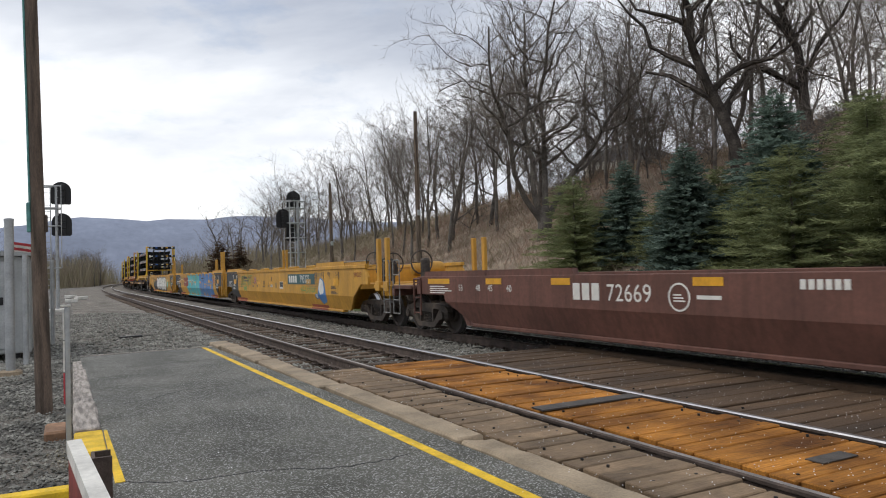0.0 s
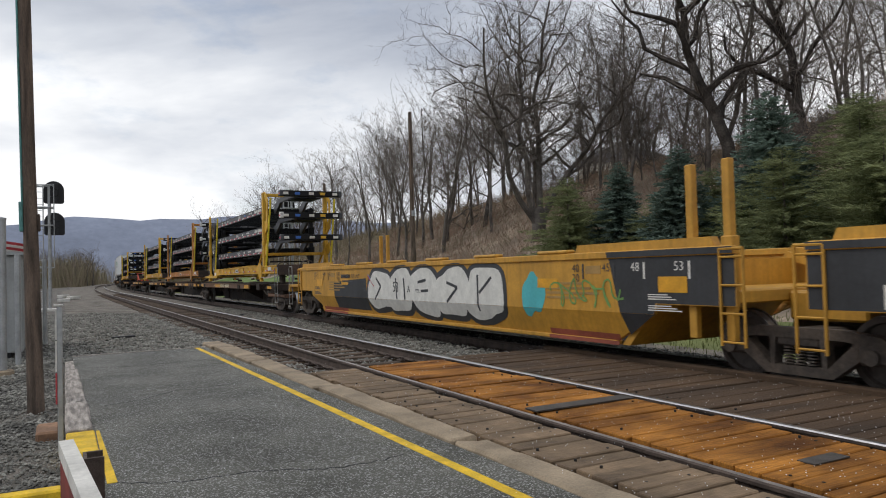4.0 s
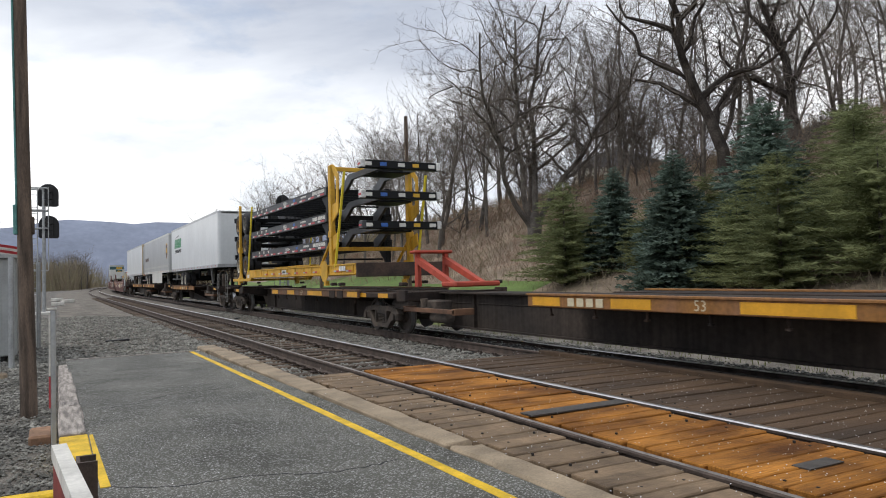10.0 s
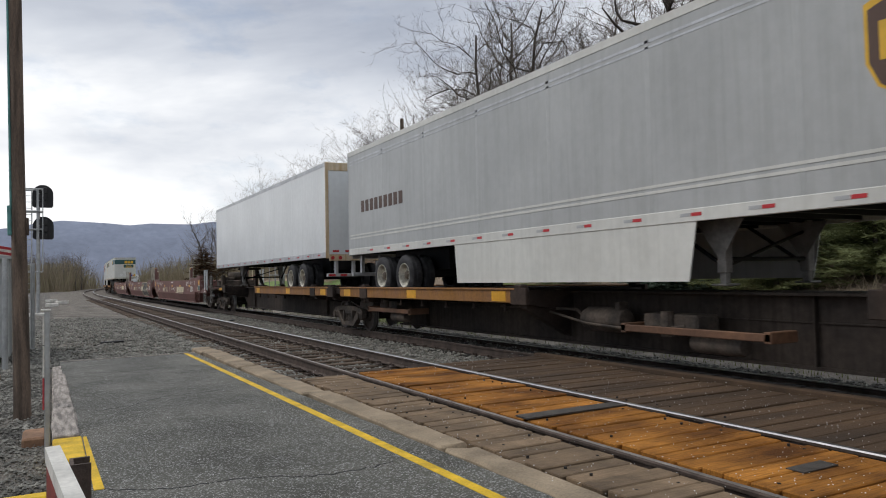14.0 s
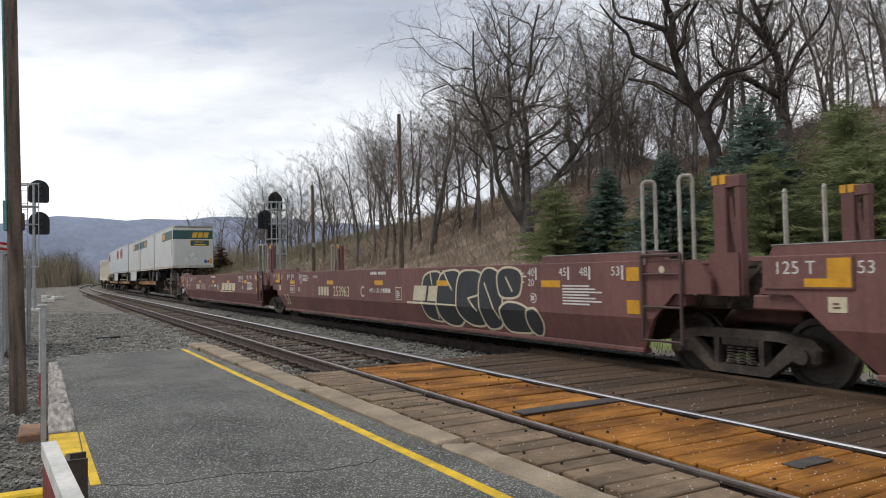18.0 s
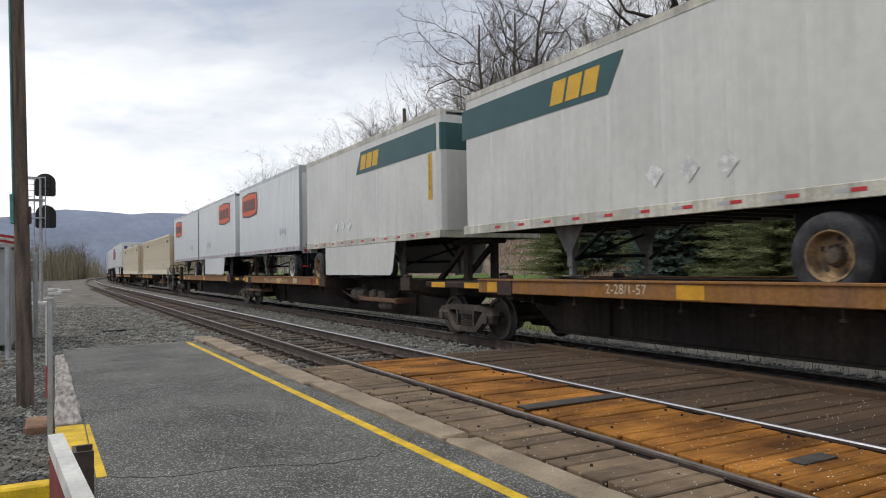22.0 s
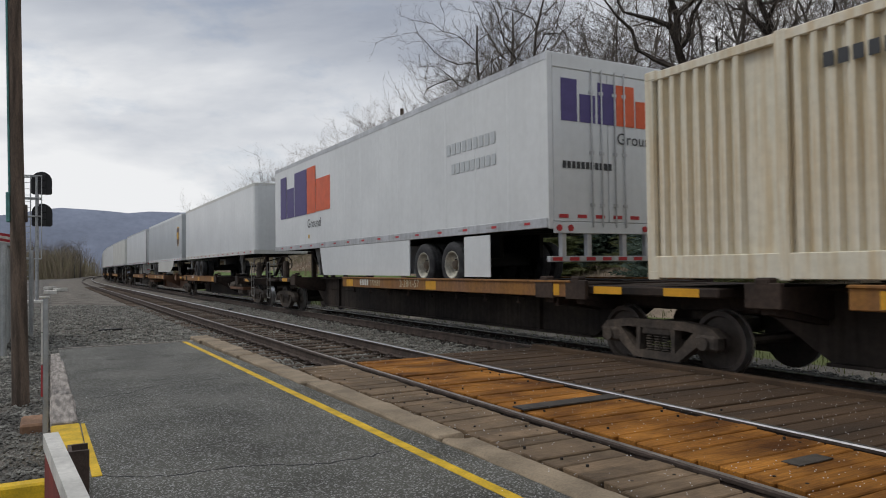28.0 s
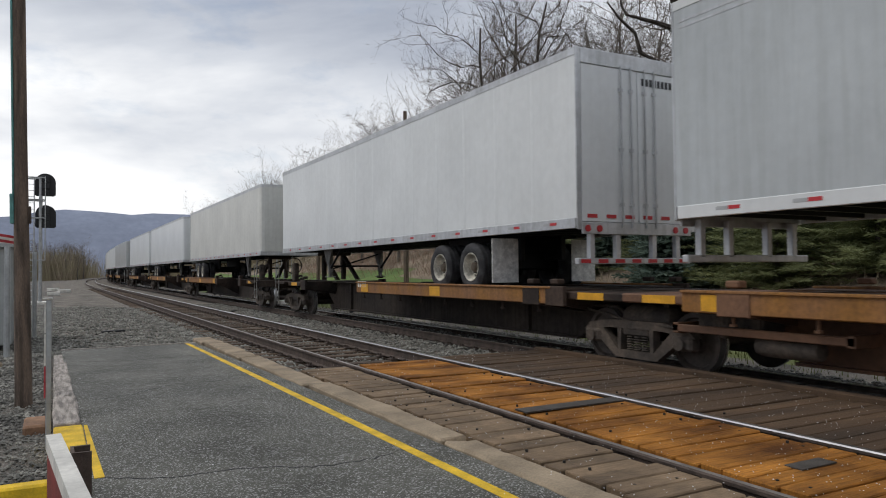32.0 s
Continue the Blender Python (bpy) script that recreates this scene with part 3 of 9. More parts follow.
def sideframe_mesh():
    """A cast side frame with two window openings round the springs."""
    bm = bmesh.new()
    x0, x1 = -0.07, 0.07
    prism(bm, [(-1.12, 0.50), (-0.98, 0.62), (-0.55, 0.68), (0.55, 0.68), (0.98, 0.62), (1.12, 0.50), (0.98, 0.50), (0.55, 0.56), (-0.55, 0.56), (-0.98, 0.50)], "x", x0, x1)
    prism(bm, [(-0.42, 0.13), (0.42, 0.13), (0.36, 0.24), (-0.36, 0.24)], "x", x0, x1)
    for s in (-1, 1):
        prism(bm, [(0.98 * s, 0.54), (0.70 * s, 0.56), (0.28 * s, 0.16), (0.42 * s, 0.13)], "x", x0, x1)
        prism(bm, [(0.30 * s, 0.24), (0.36 * s, 0.24), (0.36 * s, 0.58), (0.28 * s, 0.58)], "x", x0, x1)
        soft_box(bm, -0.11, 0.09, min(0.72 * s, 1.08 * s), max(0.72 * s, 1.08 * s), 0.32, 0.53, 0.04)
        tube(bm, (-0.15, 0.89 * s, 0.42), (-0.1, 0.89 * s, 0.42), 0.09, n=10)
    return finish(bm, "sideframe", BOGIE)


def spring_mesh():
    bm = bmesh.new()
    for y in (-0.15, 0.0, 0.15):
        for k in range(6):
            lathe(bm, [(0.05, 0.25 + k * 0.036), (0.068, 0.258 + k * 0.036), (0.05, 0.274 + k * 0.036)], "z", (0, y, 0), 10)
    soft_box(bm, -0.06, 0.06, -0.27, 0.27, 0.46, 0.58, 0.02)
    return finish(bm, "spring", BOGIE)


def bolster_mesh():
    bm = bmesh.new()
    soft_box(bm, -1.0, 1.0, -0.2, 0.2, 0.42, 0.66, 0.03)
    tube(bm, (0, 0, 0.6), (0, 0, 0.82), 0.22, n=16)
    for s in (-1, 1):
        soft_box(bm, -0.85, 0.85, s * 0.5 - 0.06, s * 0.5 + 0.06, 0.3, 0.42, 0.02)
    return finish(bm, "bolster", BOGIE)


def bogie(parent, y, s):
    """A two-axle bogie under a car; s is its place along the train."""
    b = part("bogie", cached("bolster", bolster_mesh), None, parent)
    b.matrix_basis = pose(0, y, 0)
    for side in (-1.0, 1.0):
        o = part("sideframe", cached("sideframe", sideframe_mesh), None, b)
        o.matrix_basis = pose(side, 0, 0, 0, 0, 0 if side < 0 else 180)
        o = part("spring_nest", cached("spring", spring_mesh), None, b)
        o.matrix_basis = pose(side, 0, 0)
    for dy in (-0.89, 0.89):
        o = part("wheelset", cached("wheelset", wheelset_mesh), None, b)
        o.matrix_basis = pose(0, dy, 0.42)
        SPINNERS.append((o, dy, s + dy))
    return b


def add_mover(ob, s, z=0.0):
    MOVERS.append((ob, s, z))
    ob.matrix_basis = track(s, 0, FAR_Z + z)


def handrail(parent, x, y, mat, name="handrail"):
    """A hooped grab rail over a hanging step."""
    bm = bmesh.new()
    pipe(bm, [(x, y - 0.19, 0.42), (x, y - 0.19, 1.66), (x, y - 0.15, 1.72), (x, y + 0.15, 1.72), (x, y + 0.19, 1.66), (x, y + 0.19, 0.42), (x, y - 0.19, 0.42)], 0.016)
    for z in (0.75, 1.36):
        tube(bm, (x, y - 0.19, z), (x, y + 0.19, z), 0.013, n=6)
    return part(name, bm, mat, parent)


def coupler(parent, y, d):
    bm = bmesh.new()
    soft_box(bm, -0.16, 0.16, min(y, y + d * 0.9), max(y, y + d * 0.9), 0.68, 0.96, 0.04)
    soft_box(bm, -0.22, 0.22, min(y + d * 0.75, y + d * 1.05), max(y + d * 0.75, y + d * 1.05), 0.66, 0.98, 0.05)
    return part("coupler", bm, BOGIE, parent)


# ---- train: well cars ----
def well_side_mesh(half, mat, front, rear, top=1.56):
    """A side panel; front and rear give the reach of its top, its knee, its foot and its crease past the middle, and the height of its overhang."""
    bm = bmesh.new()
    (p, q, r, u, zu), (a, b, c, v, zv) = front, rear
    prism(bm, [(-p, zu), (-q, zu), (-u, 0.78), (v, 0.78), (b, zv), (a, zv), (a, top - 0.25 if zv > 1 else top), (a - 0.2, top), (-p + 0.2, top), (-p, top - 0.25 if zu > 1 else top)], "x", -1.50, -1.44)
    lo = [bm.verts.new(p) for p in ((-1.50, -u, 0.78), (-1.50, v, 0.78), (-1.346, c, 0.36), (-1.346, -r, 0.36))]
    hi = [bm.verts.new(p) for p in ((-1.44, -u, 0.78), (-1.44, v, 0.78), (-1.286, c, 0.36), (-1.286, -r, 0.36))]
    for i in range(4):
        bm.faces.new((lo[i], lo[(i + 1) % 4], hi[(i + 1) % 4], hi[i]))
    bm.faces.new(lo)
    bm.faces.new(hi)
    return finish(bm, "side_panel", mat)


def chord_mesh(half, mat, top):
    bm = bmesh.new()
    if top < 1.6:
        soft_box(bm, -1.48, -1.38, -(half - 0.5), half - 0.5, top - 0.05, top + 0.012, 0.01)
        return finish(bm, "top_chord", mat)
    soft_box(bm, -1.53, -1.40, -(half - 0.5), half - 0.5, 1.555, 1.66, 0.012)
    return finish(bm, "top_chord", mat)


def lower_chord_mesh(front, rear, mat):
    bm = bmesh.new()
    soft_box(bm, -1.386, -1.226, -front, rear, 0.29, 0.358, 0.012)
    return finish(bm, "lower_chord", mat)


def hump_mesh(mat):
    bm = bmesh.new()
    soft_box(bm, -1.54, -1.36, -0.4, 0.4, 1.66, 1.72, 0.02)
    return finish(bm, "chord_hump", mat)


def well_end_mesh(half, mat, top):
    e, f = min(1.5, top - 0.06), min(1.6, top - 0.01)
    bm = bmesh.new()
    soft_box(bm, -1.42, 1.42, half - 2.0, half - 0.5, 0.95, 1.12, 0.02)
    soft_box(bm, -0.5, 0.5, half - 0.5, half + 0.05, 0.72, 1.08, 0.03)
    prism(bm, [(half - 2.6, 0.3), (half - 2.45, 0.3), (half - 1.7, 1.1), (half - 1.7, e), (half - 1.8, e), (half - 1.9, 1.1)], "x", -1.35, 1.35)
    prism(bm, [(half - 1.9, e), (half - 0.55, 1.12), (half - 0.55, 1.2), (half - 1.8, f)], "x", -1.35, -1.28)
    prism(bm, [(half - 1.9, e), (half - 0.55, 1.12), (half - 0.55, 1.2), (half - 1.8, f)], "x", 1.28, 1.35)
    return finish(bm, "end_frame", mat)


def post_mesh(mat, top):
    """A pair of container guide posts."""
    bm = bmesh.new()
    soft_box(bm, -0.05, 0.05, -0.06, 0.06, 0.5, top, 0.012)
    soft_box(bm, -0.07, 0.07, -0.09, 0.09, 1.55, 1.78, 0.015)
    return finish(bm, "guide_post", mat)


def well_car(s0, s1, mat, accent, label, first=False, last=False, group="", posts=2.72, long_front=False, top=1.66):
    """One unit of a well car between bogies at s0 and s1."""
    half = (s1 - s0) / 2
    car = thing("well_car", label, "freight car", group)
    key = (round(half, 2), mat.name, top)
    usual = (half - 0.45, half - 1.75, half - 2.7, half - 1.8, 0.92)
    front = (half + 1.04, half + 0.49, half - 0.72, half - 0.06, 1.12) if long_front else usual
    rear = usual
    brown = top == 1.55
    if brown and not first:
        front = (half - 0.02, half - 0.6, half - 1.28, half - 0.97, 1.12)
    if brown and not last:
        rear = (half - 0.7, half - 1.05, half - 1.86, half - 1.45, 1.14)
    for rz in (0, 180):
        ends = (rear, front) if rz else (front, rear)
        o = part("side_panel", cached(("side", *key, long_front, first, last, rz), lambda: well_side_mesh(half, mat, *ends, top=min(top, 1.56))), None, car)
        o.matrix_basis = pose(0, 0, 0, 0, 0, rz)
        o = part("top_chord", cached(("chord", *key), lambda: chord_mesh(half, mat, top)), None, car)
        o.matrix_basis = pose(0, 0, 0, 0, 0, rz)
        o = part("lower_chord", cached(("lower", *key, first, last, rz), lambda: lower_chord_mesh(min(ends[0][2], half - 1.28), min(ends[1][2], half - 1.28), mat)), None, car)
        o.matrix_basis = pose(0, 0, 0, 0, 0, rz)
        for y in np.linspace(-(half - 4), half - 4, 6) if top > 1.6 else ():
            h = part("chord_hump", cached(("hump", mat.name), lambda: hump_mesh(mat)), None, car)
            h.matrix_basis = pose(0, 0, 0, 0, 0, rz) @ pose(0, y, 0)
        o = part("end_frame", cached(("end", *key), lambda: well_end_mesh(half, mat, top)), None, car)
        o.matrix_basis = pose(0, 0, 0, 0, 0, rz)
    for x in (-1.4, 1.4):
        for y in (((-half + 0.6, -half + 1.18) if x < 0 and not long_front else (half - 0.6, half - 1.18) if x > 0 else ()) if posts > 2.5 else ()):
            o = part("guide_post", cached(("post", mat.name, posts), lambda: post_mesh(mat, posts)), None, car)
            o.matrix_basis = pose(x, y, 0)
        if 2.4 < posts < 2.5:
            for y in (-half - 0.82, -half - 1.4) if first else ():
                bm = bmesh.new()
                tube(bm, (x * 1.03, y, 0.98), (x * 1.03, y, 2.05), 0.05, n=10)
                part("stand_pipe", bm, ALU, car)
            for y in () if first else (-half + 0.46, -half + 1.1):
                bm = bmesh.new()
                pipe(bm, [(x * 1.08, y, 1.5), (x * 1.08, y, 2.57), (x * 1.06, y - 0.02, 2.62), (x * 0.99, y - 0.07, 2.62), (x * 0.97, y - 0.08, 2.57), (x * 0.97, y - 0.08, 1.1)], 0.025, 8)
                part("stand_pipe", bm, STAND_PALE, car, "dull cream bent stand pipe")
            if not last:
                m = x * 0.93
                bm = bmesh.new()
                soft_box(bm, m - 0.08, m + 0.08, half - 0.14, half + 0.05, 1.1, 2.56, 0.012)
                soft_box(bm, m - 0.06, m + 0.06, half - 0.33, half - 0.25, 1.1, 2.52, 0.01)
                soft_box(bm, m - 0.07, m + 0.07, half - 0.34, half - 0.13, 2.4, 2.55, 0.01)
                prism(bm, [(half - 0.3, 1.65), (half - 0.22, 1.65), (half - 0.1, 2.3), (half - 0.18, 2.3)], "x", m - 0.03, m + 0.03)
                prism(bm, [(half - 0.3, 1.1), (half + 0.16, 1.1), (half + 0.12, 1.62), (half - 0.3, 1.62)], "x", m - 0.09, m + 0.09)
                col = part("guide_column", bm, mat, car)
                for y0, y1 in ((half - 0.145, half - 0.06), (half - 0.03, half + 0.055)):
                    bm = bmesh.new()
                    box(bm, m - 0.085, m + 0.085, y0, y1, 2.45, 2.565)
                    part("column_patch", bm, PATCH, col)
    if brown and not first:
        bm = bmesh.new()
        soft_box(bm, -1.1, 1.1, -half - 0.62, -half + 0.62, 0.92, 1.42, 0.05)
        soft_box(bm, -0.6, 0.6, -half - 0.9, -half + 0.3, 1.42, 1.56, 0.04)
        part("joint_frame", bm, BOGIE, car, "grimy black steel joint frame")
        for dy in (-0.55, -0.2, 0.3):
            bm = bmesh.new()
            pipe(bm, [(-1.15, -half + dy - 0.25, 1.46), (-1.25, -half + dy, 1.2), (-1.2, -half + dy + 0.2, 0.95)], 0.03, 6)
            part("brace", bm, BOGIE, car)
        for z in (1.47, 1.02):
            decal(car, "reflector", rect(-half + 1.21, -half + 1.45, z - 0.19, z), PATCH, -1.502)
        decal(car, "small_plate", [(-half + 0.8 + 0.05 * math.cos(k * 0.785), 1.43 + 0.05 * math.sin(k * 0.785)) for k in range(8)], CREAM_MARK, -1.502)
        bm = bmesh.new()
        x = -1.54
        pipe(bm, [(x, -half + 0.45, 0.48), (x, -half + 0.45, 1.62), (x, -half + 1.12, 1.62), (x, -half + 1.12, 0.48)], 0.026)
        for z in (0.5, 0.94, 1.37):
            tube(bm, (x, -half + 0.45, z), (x, -half + 1.12, z), 0.018, n=6)
        part("ladder", bm, BROWN_IRON, car)
    bm = bmesh.new()
    box(bm, -1.27, 1.27, -(half - 2.6), half - 2.6, 0.3, 0.35)
    part("well_floor", bm, SPINE_DARK, car)
    for y in (-half + 2.1, half - 2.1) if top > 1.4 else (-half + 2.1, half - 4.8, half - 2.1):
        bm = bmesh.new()
        prism(bm, [(y - 1.34, top - 0.01), (y + 1.34, top - 0.01), (y + 1.28, top + 0.12), (y - 1.28, top + 0.12)], "x", -1.47 if top < 1.6 else -1.5, -1.36)
        guard = part("top_guard", bm, accent, car)
        if brown:
            bm = bmesh.new()
            soft_box(bm, -1.475, -1.355, y - 1.3, y + 1.3, top + 0.12, top + 0.138, 0.005)
            part("guard_cap", bm, RAIL_GREY, guard)
    lead_y = -half - 0.5 if long_front else -half
    bogie(car, lead_y, s0 + half + lead_y)
    for y in ((half - 0.5,) if long_front else (-half + 0.5, half - 0.5)) if not brown else (-half + 0.5,) if first else (half - 0.5,) if last else ():
        bm = bmesh.new()
        x = -1.52
        pipe(bm, [(x, y - 0.17, 0.45), (x, y - 0.17, top - 0.04), (x, y + 0.17, top - 0.04), (x, y + 0.17, 0.45)], 0.02)
        for z in (0.5, 0.84, 1.18, 1.52)[:4 if top > 1.4 else 3]:
            tube(bm, (x, y - 0.17, z), (x, y + 0.17, z), 0.015, n=6)
        part("ladder", bm, accent, car)
    if last:
        bogie(car, half, s1)
        coupler(car, half, 1)
        end_gear(car, half, 1, mat)
    if first:
        out = 1.3 if long_front else 0.0
        coupler(car, -half - out, -1)
        end_gear(car, -half - out, -1, mat)
        if long_front:
            for x in (-1.53, 1.40):
                bm = bmesh.new()
                soft_box(bm, x, x + 0.13, -half - 0.9, -half + 0.52, 1.555, 1.66, 0.012)
                part("top_chord", bm, mat, car)
            bm = bmesh.new()
            soft_box(bm, -1.49, -1.4, -half - 0.9, -half + 0.75, 1.66, 1.74, 0.01)
            part("top_guard", bm, mat, car)
            bm = bmesh.new()
            soft_box(bm, -1.5, -1.38, -half - 0.95, -half + 0.8, 1.74, 1.77, 0.008)
            part("guard_cap", bm, RAIL_GREY, car)
            for x in (-1.42, 1.42):
                for y in (-half - 1.65, -half - 2.2):
                    bm = bmesh.new()
                    soft_box(bm, x - 0.05, x + 0.05, y - 0.07, y + 0.07, 0.95, 2.3, 0.012)
                    soft_box(bm, x - 0.08, x + 0.08, y - 0.13, y + 0.13, 0.95, 1.2, 0.012)
                    part("end_post", bm, mat, car)
            bm = bmesh.new()
            lathe(bm, [(0.02, -0.5), (0.17, -0.45), (0.2, -0.35), (0.2, 0.35), (0.17, 0.45), (0.02, 0.5)], "x", (0.3, -half - 1.0, 1.5), 14)
            part("air_tank", bm, mat, car, smooth=True)
            bm = bmesh.new()
            lathe(bm, [(0.06, -0.14), (0.09, -0.1), (0.26, -0.08), (0.3, -0.04), (0.3, 0.08), (0.2, 0.12), (0.16, 0.2), (0.02, 0.22)], "y", (-1.05, -half - 1.3, 1.52), 18)
            soft_box(bm, -1.18, -0.92, -half - 1.25, -half - 0.95, 1.0, 1.4, 0.03)
            part("brake_drum", bm, SIGNAL_DARK, car, smooth=True)
            bm = bmesh.new()
            pipe(bm, [(-1.3 + 0.22 * math.cos(a * 0.5), -half - 1.0, 1.75 + 0.22 * math.sin(a * 0.5)) for a in range(8)], 0.014)
            part("grab_hoop", bm, BOGIE, car)
    if first and top == 1.55:
        brown_end(car, -half, mat)
    add_mover(car, (s0 + s1) / 2)
    return car


def brown_end(car, y, mat):
    """The leading end of the brown cars: end boxes, a tall column with a bent grab rail, a tank and deck beams."""
    for x in (-1.0, 1.0):
        bm = bmesh.new()
        soft_box(bm, x * 1.5 - 0.03, x * 1.5 + 0.03, y + 0.04, y + 0.8, 0.87, 1.6, 0.012)
        b = part("end_box", bm, mat, car)
        bm = bmesh.new()
        soft_box(bm, x * 1.46 - 0.1, x * 1.46 + 0.1, y + 0.02, y + 0.86, 1.6, 1.78, 0.02)
        part("box_cap", bm, mat, b)
    decal(car, "reflector", rect(y + 0.17, y + 0.62, 1.31, 1.54), PATCH, -1.531)
    decal(car, "sign_frame", rect(y + 0.14, y + 0.65, 1.0, 1.28), CREAM_MARK, -1.531)
    decal(car, "sign_plate", rect(y + 0.165, y + 0.625, 1.02, 1.26), TEAL_BAND, -1.535)
    decal(car, "small_plate", rect(y + 0.86, y + 1.06, 0.98, 1.18), CREAM_MARK, -1.503)
    bm = bmesh.new()
    soft_box(bm, 1.06, 1.32, y + 1.2, y + 1.5, 0.9, 2.72, 0.015)
    soft_box(bm, 1.0, 1.36, y + 1.1, y + 1.6, 0.9, 1.3, 0.015)
    col = part("guide_column", bm, mat, car)
    bm = bmesh.new()
    box(bm, 1.055, 1.325, y + 1.195, y + 1.4, 2.56, 2.725)
    part("column_patch", bm, PATCH, col)
    bm = bmesh.new()
    pipe(bm, [(1.2, y + 1.3, 2.72), (1.2, y + 0.75, 2.78), (1.2, y + 0.6, 2.76), (1.2, y + 0.0, 2.5), (1.2, y - 0.08, 2.36), (1.2, y - 0.08, 1.1)], 0.026, 8)
    part("grab_rail", bm, CREAM_MARK, car, "bent cream grab rail")
    bm = bmesh.new()
    lathe(bm, [(0.02, -0.55), (0.17, -0.5), (0.21, -0.4), (0.21, 0.4), (0.17, 0.5), (0.02, 0.55)], "x", (0.35, y - 0.45, 1.72), 16)
    part("air_tank", bm, BOGIE, car, smooth=True)
    bm = bmesh.new()
    soft_box(bm, -0.7, 1.2, y - 0.8, y - 0.1, 1.14, 1.5, 0.03)
    soft_box(bm, -0.5, 0.1, y - 0.7, y - 0.2, 1.5, 1.66, 0.03)
    part("brake_box", bm, BOGIE, car)
    for k, (x, z) in enumerate(((-1.5, 0.86), (1.44, 0.86))):
        bm = bmesh.new()
        soft_box(bm, x, x + 0.06, y - 1.45, y + 0.1, z, z + 0.17, 0.01)
        part("end_sill", bm, mat, car)
    bars(car, "small_mark", y - 0.95, 0.92, 0.35, 0.07, 5, WHITE_MARK, -1.503)
    bm = bmesh.new()
    pipe(bm, [(-1.5, y - 0.82, 0.9), (-1.5, y - 0.85, 0.3), (-1.5, y - 1.35, 0.3), (-1.5, y - 1.38, 0.9)], 0.018)
    part("step", bm, RAIL_GREY, car)
    bm = bmesh.new()
    soft_box(bm, -1.45, 1.45, y - 2.2, y - 1.0, 1.16, 1.22, 0.01)
    part("deck_plate", bm, BOGIE, car)


def end_gear(car, y, d, mat):
    """Brake wheel, platform and grab irons at a car's free end."""
    bm = bmesh.new()
    soft_box(bm, -1.45, 1.45, min(y, y + d * 1.1), max(y, y + d * 1.1), 1.02, 1.10, 0.01)
    soft_box(bm, -1.45, 1.45, min(y + d * 0.95, y + d * 1.1), max(y + d * 0.95, y + d * 1.1), 0.85, 1.10, 0.01)
    part("end_platform", bm, mat, car)
    handrail(car, -1.44, y + d * 0.85, RAIL_GREY)
    bm = bmesh.new()
    n = 16
    for i in range(n):
        a, b = 6.28318 * i / n, 6.28318 * (i + 1) / n
        tube(bm, (-1.0 + 0.28 * math.cos(a), y + d * 0.3, 1.65 + 0.28 * math.sin(a)), (-1.0 + 0.28 * math.cos(b), y + d * 0.3, 1.65 + 0.28 * math.sin(b)), 0.02, n=5)
    for i in range(4):
        a = 1.5708 * i
        tube(bm, (-1.0, y + d * 0.3, 1.65), (-1.0 + 0.28 * math.cos(a), y + d * 0.3, 1.65 + 0.28 * math.sin(a)), 0.015, n=5)
    soft_box(bm, -1.1, -0.9, min(y, y + d * 0.22), max(y, y + d * 0.22), 1.1, 1.75, 0.05)
    part("brake_wheel", bm, BOGIE, car)


# ---- train: spine cars ----
def sill_mesh(half, mat, top=1.16):
    bm = bmesh.new()
    prism(bm, [(-half + 0.4, 0.82), (-half + 1.3, 0.78), (-half + 2.1, 0.26), (half - 2.1, 0.26), (half - 1.3, 0.78), (half - 0.4, 0.82), (half - 0.4, top - 0.04), (-half + 0.4, top - 0.04)], "x", -0.32, 0.32)
    soft_box(bm, -0.48, 0.48, -half + 0.4, half - 0.4, top - 0.04, top, 0.006)
    prism(bm, [(-half + 2.1, 0.22), (half - 2.1, 0.22), (half - 2.1, 0.26), (-half + 2.1, 0.26)], "x", -0.42, 0.42)
    soft_box(bm, -0.34, 0.34, -half + 2.6, half - 2.6, 0.78, 0.80, 0.004)
    for y in (-half + 3.6, half - 3.6):
        box(bm, -0.40, 0.40, y - 0.015, y + 0.015, 0.26, top - 0.04)
    return finish(bm, "centre_sill", mat)


